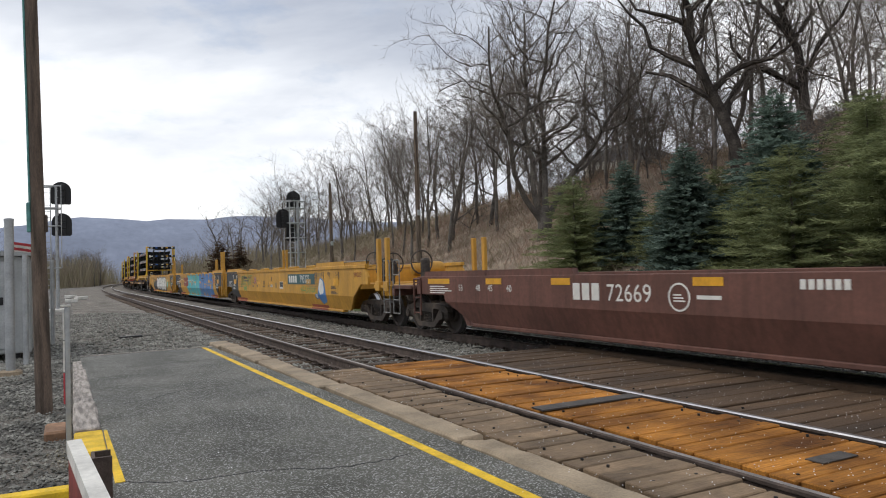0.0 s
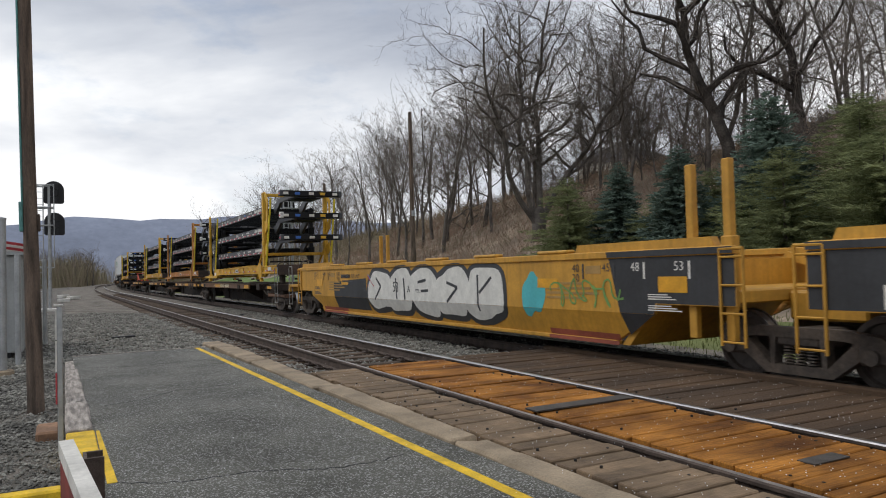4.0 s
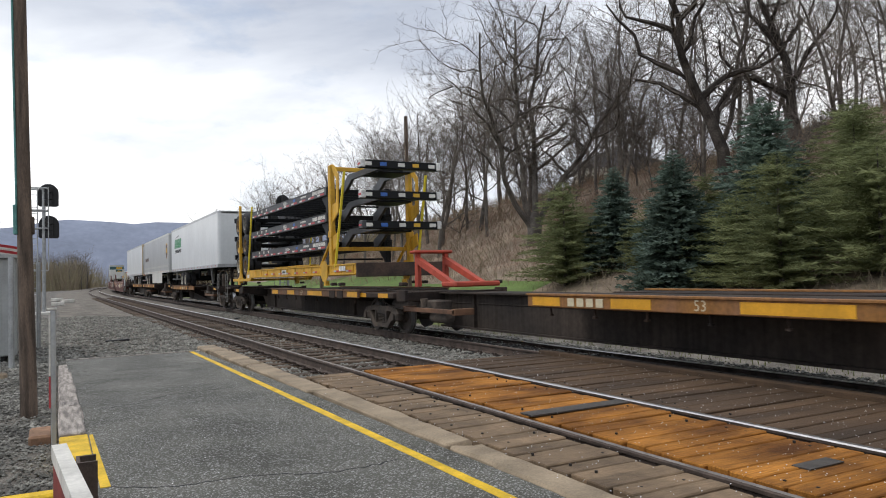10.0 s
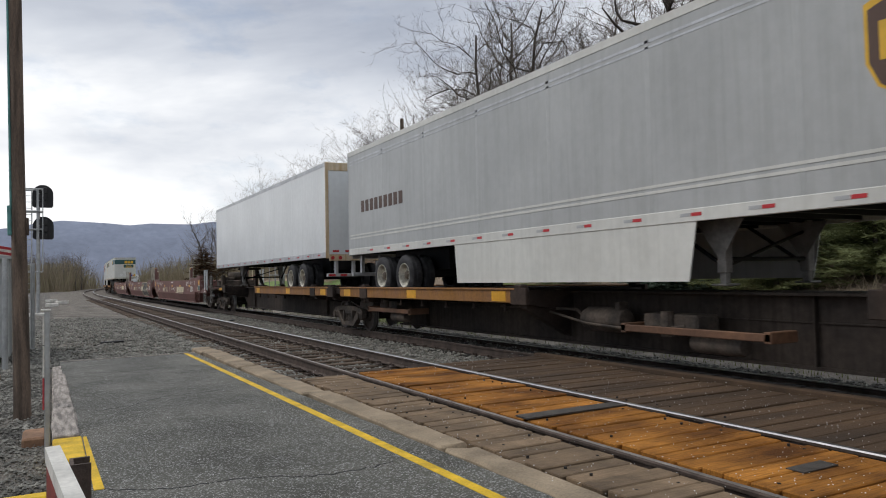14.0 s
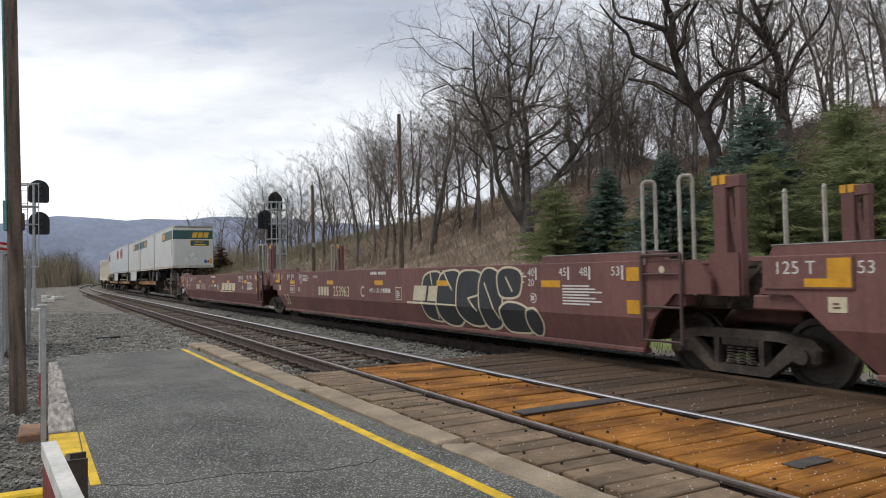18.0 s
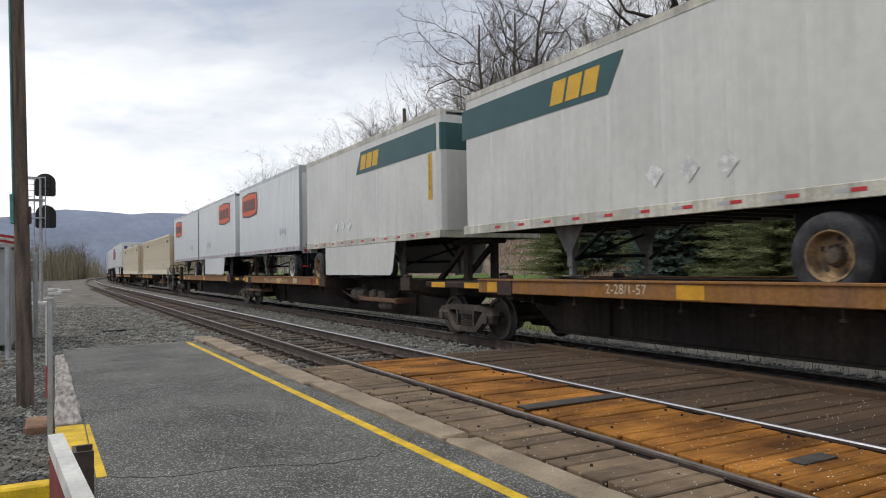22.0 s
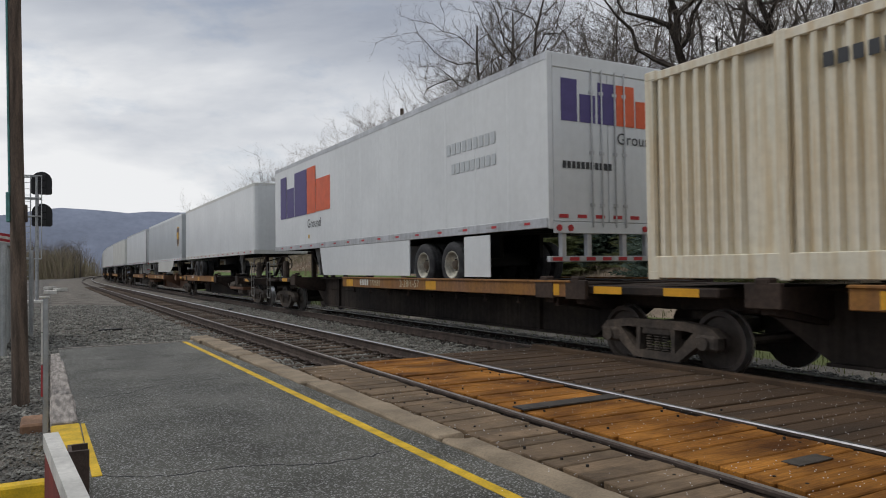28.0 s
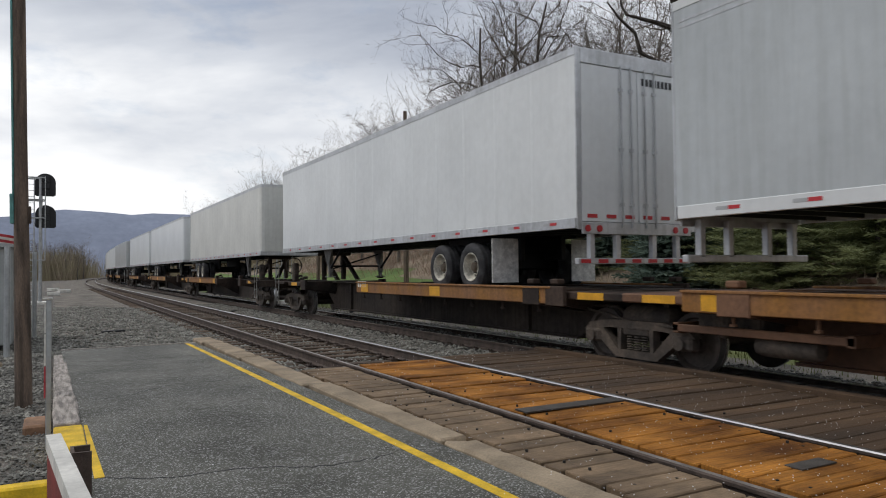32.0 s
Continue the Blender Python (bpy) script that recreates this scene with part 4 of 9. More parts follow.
def spine_car(s0, s1, label, deck=(0.3, 8.8), mat=None, edge=None, first=False, last=False, hitch="up", group="", tank=True, ez=(0.96, 1.22), patches=None):
    """One unit of a spine car; deck gives the wheel deck's stretch ahead of the rear bogie, ez its edge beam's heights."""
    lo, hi = ez
    mat, edge = mat or SPINE_DARK, edge or EDGE_ORANGE
    half = (s1 - s0) / 2
    car = thing("spine_car", label, "freight car", group)
    # dark cars take the lightened copy of their steel on the sill
    side = SILL_LIT if mat == SPINE_DARK else mat
    part("centre_sill", cached(("sill", round(half, 2), side.name, hi), lambda: sill_mesh(half, side, min(1.16, hi - 0.05))), None, car)
    y1, y0 = half - deck[0], half - deck[1]
    for side in (-1, 1):
        bm = bmesh.new()
        xa, xb = sorted((side * 0.52, side * 1.34))
        soft_box(bm, xa, xb, y0, y1, hi - 0.09, hi - 0.03, 0.008)
        for y in np.arange(y0 + 0.5, y1, 1.1):
            xc, xd = sorted((side * 0.4, side * 1.3))
            prism(bm, [(xc, 0.84 if side > 0 else 1.0), (xd, 1.0 if side > 0 else 0.84), (xd, hi - 0.09), (xc, hi - 0.09)], "y", y - 0.05, y + 0.05)
            tube(bm, (side * 1.28, y, lo - 0.14), (side * 1.28, y, hi - 0.2), 0.022, n=6)
            tube(bm, (side * 1.28, y, lo - 0.15), (side * 1.28, y, lo - 0.12), 0.045, n=8)
        part("wheel_deck", bm, mat, car)
        bm = bmesh.new()
        xa, xb = sorted((side * 1.34, side * 1.40))
        soft_box(bm, xa, xb, y0, y1, lo, hi, 0.012)
        xa, xb = sorted((side * 1.30, side * 1.43))
        soft_box(bm, xa, xb, y0, y1, hi - 0.03, hi + 0.005, 0.006)
        part("edge_beam", bm, edge, car)
    for y, w_ in patches or ((y0 + 0.3, 0.46), (y0 + (y1 - y0) * 0.45, 0.46), (y1 - 0.78, 0.46)):
        decal(car, "reflector", rect(y, y + w_, lo + 0.025, hi - 0.05), PATCH, -1.402)
    # container pedestals
    for y in (-half + 2.1, half - 2.0, y0 + 2.0 if patches else y0 - 0.1):
        bm = bmesh.new()
        prism(bm, [(-1.38, lo), (-0.45, 0.78), (0.45, 0.78), (1.38, lo), (1.38, hi - 0.04), (-1.38, hi - 0.04)], "y", y - 0.16, y + 0.16)
        for x in (-1.42, 1.34):
            soft_box(bm, x, x + 0.08, y - 0.24, y + 0.24, lo - 0.03, hi + 0.012, 0.012)
            soft_box(bm, x * 0.96 - 0.06, x * 0.96 + 0.1, y - 0.1, y + 0.1, 1.2, 1.29, 0.02)
        prism(bm, [(-1.3, 0.86), (-0.34, 0.35 if abs(y) < half - 3 else 0.7), (-0.34, 0.98), (-1.3, 0.98)], "y", y - 0.1, y + 0.1)
        part("pedestal", bm, mat, car)
    # end frames over the bogies
    for e in (-1, 1):
        bm = bmesh.new()
        ya, yb = sorted((e * (half - 1.3), e * (half + 0.02)))
        soft_box(bm, -1.30, 1.30, ya, yb, hi - 0.2, hi - 0.07, 0.02)
        soft_box(bm, -0.55, 0.55, ya, yb, 0.80, 1.02, 0.03)
        part("end_frame", bm, mat, car)
        decal(car, "reflector", rect(e * (half - 0.7) - 0.3, e * (half - 0.7) + 0.3, hi - 0.19, hi - 0.08), PATCH, -1.302)
    # trailer hitch
    bm = bmesh.new()
    hy = -half + 1.0
    if hitch == "up":
        for x in (-0.35, 0.35):
            prism(bm, [(hy - 0.05, 1.16), (hy + 0.12, 1.16), (hy + 0.12, 2.0), (hy - 0.05, 2.0)], "x", x - 0.06, x + 0.06)
            prism(bm, [(hy + 1.25, 1.16), (hy + 1.45, 1.16), (hy + 0.12, 2.0), (hy, 1.95)], "x", x - 0.05, x + 0.05)
        soft_box(bm, -0.48, 0.48, hy - 0.3, hy + 0.45, 1.98, 2.08, 0.03)
        part("hitch", bm, SPINE_DARK, car)
    elif hitch == "rear":
        hy = half - 1.0
        for x in (-0.35, 0.35):
            prism(bm, [(hy - 0.12, 1.16), (hy + 0.05, 1.16), (hy + 0.05, 2.0), (hy - 0.12, 2.0)], "x", x - 0.06, x + 0.06)
            prism(bm, [(hy - 1.45, 1.16), (hy - 1.25, 1.16), (hy, 1.95), (hy - 0.12, 2.0)], "x", x - 0.05, x + 0.05)
        soft_box(bm, -0.48, 0.48, hy - 0.45, hy + 0.3, 1.98, 2.08, 0.03)
        part("hitch", bm, SPINE_DARK, car)
    elif hitch == "red":
        hy = half - 0.9
        for x in (-0.4, 0.4):
            prism(bm, [(hy - 0.1, 1.16), (hy + 0.1, 1.16), (hy + 0.06, 2.02), (hy - 0.06, 2.02)], "x", x - 0.05, x + 0.05)
            prism(bm, [(hy - 2.1, 1.18), (hy - 1.7, 1.18), (hy, 1.75), (hy, 1.92)], "x", x - 0.07, x + 0.07)
        soft_box(bm, -0.55, 0.55, hy - 0.16, hy + 0.2, 2.0, 2.08, 0.03)
        soft_box(bm, -0.6, 0.6, hy - 2.3, hy - 1.6, 1.16, 1.28, 0.03)
        part("hitch", bm, HITCH_RED, car, "folded red trailer hitch")
    else:
        bm.free()
    if tank:
        bm = bmesh.new()
        lathe(bm, [(0.02, -0.5), (0.16, -0.46), (0.2, -0.36), (0.2, 0.36), (0.16, 0.46), (0.02, 0.5)], "y", (-0.75, y0 - 1.6, 0.72), 14)
        pipe(bm, [(-0.75, y0 - 1.1, 0.72), (-0.7, y0 - 0.8, 0.85), (-0.7, y0 + 1.5, 0.85)], 0.025)
        soft_box(bm, -0.85, -0.65, y0 - 2.0, y0 - 1.9, 0.7, 1.0, 0.01)
        part("air_tank", bm, BOGIE, car, smooth=True)
        bm = bmesh.new()
        soft_box(bm, -1.2, -1.14, y0 - 4.9, y0 - 2.4, 0.60, 0.70, 0.01)
        soft_box(bm, -1.2, -0.7, y0 - 4.9, y0 - 4.8, 0.58, 0.72, 0.01)
        soft_box(bm, -1.2, -0.7, y0 - 2.5, y0 - 2.4, 0.58, 0.72, 0.01)
        part("brake_tray", bm, SPINE_BROWN, car)
        bm = bmesh.new()
        lathe(bm, [(0.02, -0.42), (0.11, -0.4), (0.13, -0.32), (0.13, 0.32), (0.11, 0.4), (0.02, 0.42)], "y", (-1.0, y0 - 4.0, 0.5), 12)
        part("brake_cylinder", bm, BOGIE, car, smooth=True)
        bm = bmesh.new()
        soft_box(bm, -0.95, -0.5, y0 - 3.6, y0 - 2.6, 0.62, 0.86, 0.03)
        pipe(bm, [(-0.95, y0 - 3.4, 0.7), (-1.1, y0 - 2.6, 0.62), (-1.0, y0 - 1.4, 0.66), (-0.8, y0 - 0.2, 0.8)], 0.022)
        tube(bm, (-0.98, y0 - 3.1, 0.55), (-0.98, y0 - 3.1, 0.9), 0.09, n=10)
        part("brake_valve", bm, BOGIE, car)
    bogie(car, -half, s0)
    if last:
        bogie(car, half, s1)
        coupler(car, half, 1)
        end_gear(car, half, 1, SPINE_DARK)
    if first:
        coupler(car, -half, -1)
        end_gear(car, -half, -1, SPINE_DARK)
    add_mover(car, (s0 + s1) / 2)
    return car


# ---- train: road wheels ----
def tyre_mesh():
    bm = bmesh.new()
    lathe(bm, [(0.27, -0.10), (0.29, -0.13), (0.34, -0.145), (0.42, -0.14), (0.472, -0.105), (0.485, -0.05), (0.477, -0.03), (0.485, -0.01), (0.477, 0.01), (0.485, 0.05), (0.472, 0.105), (0.42, 0.14), (0.34, 0.145), (0.29, 0.13), (0.27, 0.10), (0.27, -0.10)], "x", n=28, closed=False)
    return finish(bm, "tyre", RUBBER, True)


def rim_mesh(mat):
    """A dished steel disc wheel with its hub."""
    bm = bmesh.new()
    lathe(bm, [(0.272, -0.08), (0.284, -0.125), (0.282, -0.14), (0.268, -0.138), (0.255, -0.11), (0.246, -0.06), (0.236, 0.02), (0.2, 0.03), (0.14, 0.012), (0.13, 0.0), (0.1, -0.004), (0.092, -0.06), (0.075, -0.085), (0.04, -0.095), (0.001, -0.097)], "x", n=24, closed=False)
    me = finish(bm, "rim", [mat, HUB_RUST], True)
    for p in me.polygons:
        if math.hypot(p.center.y, p.center.z) < 0.125:
            p.material_index = 1
    return me


def hole_mesh():
    bm = bmesh.new()
    # dark plugs stand for the hand holes, their inner shade put into the colour
    for i in range(5):
        a = 6.28318 * i / 5
        tube(bm, (0.02, 0.192 * math.cos(a), 0.192 * math.sin(a)), (0.05, 0.192 * math.cos(a), 0.192 * math.sin(a)), 0.034, n=8)
    for i in range(10):
        a = 6.28318 * i / 10
        tube(bm, (-0.03, 0.115 * math.cos(a), 0.115 * math.sin(a)), (0.01, 0.115 * math.cos(a), 0.115 * math.sin(a)), 0.014, n=5)
    return finish(bm, "hub", HUB_DARK)


def dual_wheel(parent, x, y, z, rim):
    """Twin tyres on one end of an axle."""
    side = 1 if x < 0 else -1
    for dx in (0, 0.33):
        o = part("tyre", cached("tyre", tyre_mesh), None, parent)
        o.matrix_basis = pose(x + side * (0.14 + dx), y, z)
    o = part("rim", cached(("rim", rim.name), lambda: rim_mesh(rim)), None, parent)
    o.matrix_basis = pose(x + side * 0.14, y, z, 0, 0, 0 if side > 0 else 180)
    o = part("hub", cached("hub", hole_mesh), None, parent)
    o.matrix_basis = pose(x + side * 0.14, y, z, random.uniform(0, 70), 0, 0 if side > 0 else 180)


# ---- train: loads ----
def trailer(s, length, body, label, z_low=2.09, z_top=4.96, doors_first=False, seams=1.22, rounded=True, skirt=False, axles=2, rim=None, rail_mat=None, marks=True, flaps=False, frame_mat=None, roof_line=False, corr=False, axle_in=None):
    """A road trailer on the train; its leading end is at s. Heights are over the rail."""
    rim, rail_mat, frame_mat = rim or RIM_WHITE, rail_mat or ALU, frame_mat or ALU
    t = thing("semi_trailer", label, "trailer", "trailers on the train")
    w = 1.295
    h = z_top - z_low
    # local y runs from the leading end (0) to the trailing end (length)
    bm = bmesh.new()
    r = 0.16 if rounded else 0.03
    if doors_first:
        out = [(-w, 0.0), (w, 0.0), (w, length - r), (w - r, length), (-w + r, length), (-w, length - r)]
    else:
        out = [(-w + r, 0.0), (-w + r * 0.3, r * 0.3), (-w, r), (-w, length), (w, length), (w, r), (w - r * 0.3, r * 0.3), (w - r, 0.0)]
    prism(bm, out, "z", z_low + 0.16, z_top - 0.05)
    part("box_body", bm, body, t)
    bm = bmesh.new()
    prism(bm, [(p[0] * 1.006, p[1]) for p in out], "z", z_top - 0.12, z_top)
    part("top_rail", bm, rail_mat, t)
    bm = bmesh.new()
    for x0, x1 in ((-w - 0.012, -w + 0.04), (w - 0.04, w + 0.012)):
        soft_box(bm, x0, x1, 0.02, length - 0.02, z_low, z_low + 0.17, 0.008)
    soft_box(bm, -w + 0.04, w - 0.04, 0.02, 0.08, z_low, z_low + 0.17, 0.008)
    part("bottom_rail", bm, rail_mat, t)
    # panel joints with rivet rows
    n = int(length / seams)

    def joint():
        jm = bmesh.new()
        prism(jm, [(-w - 0.004, -0.035), (-w, -0.045), (-w, 0.045), (-w - 0.004, 0.035)], "z", z_low + 0.17, z_top - 0.12)
        return finish(jm, "panel_joint", body)
    for i in range(1, n + 1):
        o = part("panel_joint", cached(("joint", body.name, z_low, z_top), joint), None, t)
        o.matrix_basis = pose(0, i * length / (n + 1), 0)
    if corr:
        def rib():
            jm = bmesh.new()
            prism(jm, [(-w - 0.016, -0.04), (-w, -0.06), (-w, 0.06), (-w - 0.016, 0.04)], "z", z_low + 0.2, z_top - 0.14)
            return finish(jm, "panel_rib", body)

        def rivets():
            jm = bmesh.new()
            for z in np.arange(z_low + 0.28, z_top - 0.2, 0.075):
                for dy in (-0.025, 0.025):
                    box(jm, -w - 0.018, -w - 0.016, dy - 0.007, dy + 0.007, z, z + 0.024)
            return finish(jm, "rivet_strip", PANEL_GREY)
        for y in np.arange(0.25, length - 0.2, 0.3):
            o = part("panel_rib", cached(("rib", body.name, z_low, z_top), rib), None, t)
            o.matrix_basis = pose(0, y, 0)
            r = part("rivet_strip", cached(("rivets", z_low, z_top), rivets), None, o)
            tagged(r, kind="stuff")
    # floor beams
    bm = bmesh.new()
    for y in np.arange(0.4, length - 0.2, 0.55):
        box(bm, -w + 0.06, w - 0.06, y - 0.03, y + 0.03, z_low + 0.02, z_low + 0.14)
    box(bm, -w + 0.05, w - 0.05, 0.05, length - 0.05, z_low + 0.14, z_low + 0.158)
    part("floor_frame", bm, FRAME_BLACK, t)
    if marks:
        def tape():
            jm = bmesh.new()
            box(jm, -w - 0.016, -w - 0.012, 0, 0.17, 0.07, 0.115)
            return finish(jm, "reflector_tape", RED_MARK)

        def pale_tape():
            jm = bmesh.new()
            box(jm, -w - 0.015, -w - 0.012, 0.18, 0.35, 0.07, 0.115)
            return finish(jm, "reflector_tape", TAPE_SILVER)
        for y in np.arange(0.5, length - 0.6, 1.05 if length > 10 else 0.75):
            o = part("reflector_tape", cached("tape", tape), None, t)
            o.matrix_basis = pose(0, y, z_low)
            o = part("reflector_tape", cached("pale_tape", pale_tape), None, t)
            o.matrix_basis = pose(0, y, z_low)
    # running gear
    tail = 0.0 if doors_first else length
    d = 1 if doors_first else -1
    zc = 1.05 + 0.485 - 0.03
    first_axle = axle_in or (2.4 if axles == 2 else 0.95)
    ys = [tail + d * (first_axle + k * 1.27) for k in range(axles)]
    for y in ys:
        ax = bmesh.new()
        tube(ax, (-w + 0.1, y, zc), (w - 0.1, y, zc), 0.065, n=8)
        a = part("axle", ax, FRAME_BLACK, t)
        for x in (-w + 0.02, w - 0.02):
            dual_wheel(a, x, y, zc, rim)
    bm = bmesh.new()
    ya, yb = sorted((ys[0] - d * 0.7, ys[-1] + d * 0.9))
    for x in (-0.5, 0.5):
        soft_box(bm, x - 0.05, x + 0.05, ya, yb, zc + 0.12, z_low + 0.03, 0.01)
    for y in ys:
        soft_box(bm, -0.6, 0.6, y - 0.12, y + 0.12, zc - 0.05, zc + 0.25, 0.02)
    part("bogie_frame", bm, FRAME_BLACK, t)
    # legs
    head = length if doors_first else 0.0
    reach = 3.7 if length > 10 else 2.85
    ly = head - reach if doors_first else head + reach
    back = -0.95 if doors_first else 0.95
    for x in (-0.85, 0.85):
        bm = bmesh.new()
        soft_box(bm, x - 0.07, x + 0.07, ly - 0.07, ly + 0.07, 1.42, z_low + 0.05, 0.01)
        soft_box(bm, x - 0.05, x + 0.05, ly - 0.05, ly + 0.05, 1.28, 1.45, 0.01)
        leg = part("landing_leg", bm, LEG_GREY, t)
        bm = bmesh.new()
        prism(bm, [(ly - 0.38, z_low + 0.02), (ly + 0.38, z_low + 0.02), (ly + 0.075, z_low - 0.42), (ly - 0.075, z_low - 0.42)], "x", x - 0.085, x - 0.07)
        part("gusset", bm, LEG_GREY, leg)
        bm = bmesh.new()
        soft_box(bm, x - 0.14, x + 0.14, ly - 0.12, ly + 0.12, 1.255, 1.285, 0.01)
        part("foot", bm, LEG_GREY, leg)
        bm = bmesh.new()
        prism(bm, [(ly - 0.03, 1.5), (ly + 0.03, 1.5), (ly + back + 0.03, z_low + 0.02), (ly + back - 0.03, z_low + 0.02)], "x", x - 0.03, x + 0.03)
        part("brace", bm, FRAME_BLACK, leg)
    bm = bmesh.new()
    tube(bm, (-0.85, ly, 1.6), (0.85, ly, 1.6), 0.03, n=6)
    tube(bm, (-0.85, ly, 1.5), (0.85, ly, 2.0), 0.025, n=6)
    part("leg_brace", bm, FRAME_BLACK, t)
    # rear end
    e = 0.0 if doors_first else length
    o = -1 if doors_first else 1
    bm = bmesh.new()
    for x in (-w - 0.012, w - 0.09):
        soft_box(bm, x, x + 0.102, min(e, e + o * 0.03), max(e, e + o * 0.03), z_low - 0.02, z_top + 0.004, 0.008)
    soft_box(bm, -w + 0.09, w - 0.09, min(e, e + o * 0.03), max(e, e + o * 0.03), z_top - 0.24, z_top + 0.004, 0.008)
    soft_box(bm, -w + 0.09, w - 0.09, min(e, e + o * 0.03), max(e, e + o * 0.03), z_low - 0.09, z_low + 0.10, 0.008)
    part("rear_frame", bm, frame_mat, t)
    for x0, x1 in ((-w + 0.1, -0.012), (0.012, w - 0.1)):
        bm = bmesh.new()
        soft_box(bm, x0, x1, min(e, e + o * 0.02), max(e, e + o * 0.02), z_low + 0.11, z_top - 0.25, 0.006)
        door = part("door", bm, body, t)
        for xb in ((x1 - 0.14, x1 - 0.36) if x0 < -0.5 else (x0 + 0.14, x0 + 0.36)):
            bm = bmesh.new()
            yy = e + o * 0.045
            tube(bm, (xb, yy, z_low + 0.02), (xb, yy, z_top - 0.2), 0.016, n=6)
            for z in (z_low + 0.4, z_low + 1.3, z_top - 0.6):
                soft_box(bm, xb - 0.05, xb + 0.05, min(yy - o * 0.02, yy), max(yy - o * 0.02, yy), z - 0.03, z + 0.03, 0.005)
            part("lock_rod", bm, ALU, door)

    def end_tape():
        jm = bmesh.new()
        box(jm, 0, 0.2, -0.003, 0.003, 0, 0.06)
        return finish(jm, "reflector_tape", RED_MARK)
    for k in range(6):
        q = part("reflector_tape", cached("end_tape", end_tape), None, t)
        q.matrix_basis = pose(-w + 0.2 + k * (2 * w - 0.6) / 5, e + o * 0.025, z_low + 0.17)
    for x in (-1.1, -0.86, 0.82, 1.06):
        bm = bmesh.new()
        tube(bm, (x, e + o * 0.03, z_low), (x, e + o * 0.05, z_low), 0.055, n=10)
        part("tail_lamp", bm, RED_MARK, t)
    bm = bmesh.new()
    yg = e - o * 0.08
    for x in (-0.95, -0.4, 0.4, 0.95):
        soft_box(bm, x - 0.05, x + 0.05, yg - 0.05, yg + 0.05, 1.58, z_low, 0.01)
    soft_box(bm, -w + 0.05, w - 0.05, yg - 0.05, yg + 0.05, 1.52, 1.62, 0.01)
    guard = part("underride_guard", bm, ALU if axles == 2 else FRAME_BLACK, t)
    for k in range(7):
        q = part("reflector_tape", cached("end_tape", end_tape), None, guard)
        q.matrix_basis = pose(-w + 0.1 + k * 0.36, yg + o * 0.053, 1.54)
    if flaps:
        for x in (-0.95, 0.95):
            bm = bmesh.new()
            yf = ys[0] - d * 0.75
            soft_box(bm, x - 0.3, x + 0.3, yf - 0.01, yf + 0.01, 1.2, z_low - 0.05, 0.004)
            part("mud_flap", bm, BOARD_PALE, t, "pale mud flap")
    if skirt:
        bm = bmesh.new()
        a, b = skirt if isinstance(skirt, tuple) else (3.9, 9.9) if skirt == "slant" else (ys[-1] + 0.75, length - 2.4) if doors_first else (2.4, ys[-1] - 0.75)
        if skirt == "slant":
            pts = [(a, 1.32), (b, 1.32), (b + 0.08, z_low), (a - 0.15, z_low)]
        elif skirt == "sweep":
            pts = [(b, 1.38), (b, z_low), (3.2, z_low), (3.45, 1.81), (4.64, 1.38)]
        elif isinstance(skirt, tuple):
            pts = [(a, 1.27), (b - 0.1, 1.27), (b, 1.34), (b + 0.25, z_low), (a, z_low)]
        else:
            pts = [(a + 0.25, 1.28), (a + 0.12, 1.36), (a - 0.1, z_low), (b, z_low), (b, 1.28)]
        prism(bm, pts, "x", -w + 0.0, -w + 0.02)
        part("side_skirt", bm, PANEL_CREAM if skirt in ("sweep", "slant") else body, t)
        bm = bmesh.new()
        prism(bm, pts, "x", w - 0.02, w)
        part("side_skirt", bm, body, t)
    if roof_line:
        decal(t, "roof_stripe", rect(0.3, length - 0.1, z_top - 0.30, z_top - 0.26), ALU, -w)
        decal(t, "roof_stripe", rect(0.3, length - 0.1, z_top - 0.38, z_top - 0.35), ALU, -w)
    add_mover(t, s)
    return t


def shield(t, y, z, h, x, mat_out, mat_in, mat_bar):
    """A shield-shaped badge with plain bars in it."""
    w = h * 0.72

    def out(k, dz=0.0):
        return [(y - w / 2 * k, z + h * 0.46 * k + dz), (y - w / 2 * k, z - h * 0.12 * k + dz), (y - w * 0.36 * k, z - h * 0.34 * k + dz), (y, z - h * 0.5 * k + dz), (y + w * 0.36 * k, z - h * 0.34 * k + dz), (y + w / 2 * k, z - h * 0.12 * k + dz), (y + w / 2 * k, z + h * 0.40 * k + dz), (y + w * 0.1 * k, z + h * 0.5 * k + dz)]
    b = decal(t, "badge", out(1.0), mat_out, x)
    decal(b, "badge_field", out(0.9, -0.02), mat_in, x - 0.004)
    bars(b, "badge_mark", y + w * 0.32, z - h * 0.12, w * 0.66, h * 0.34, 3, mat_bar, x - 0.008, gap=0.25)


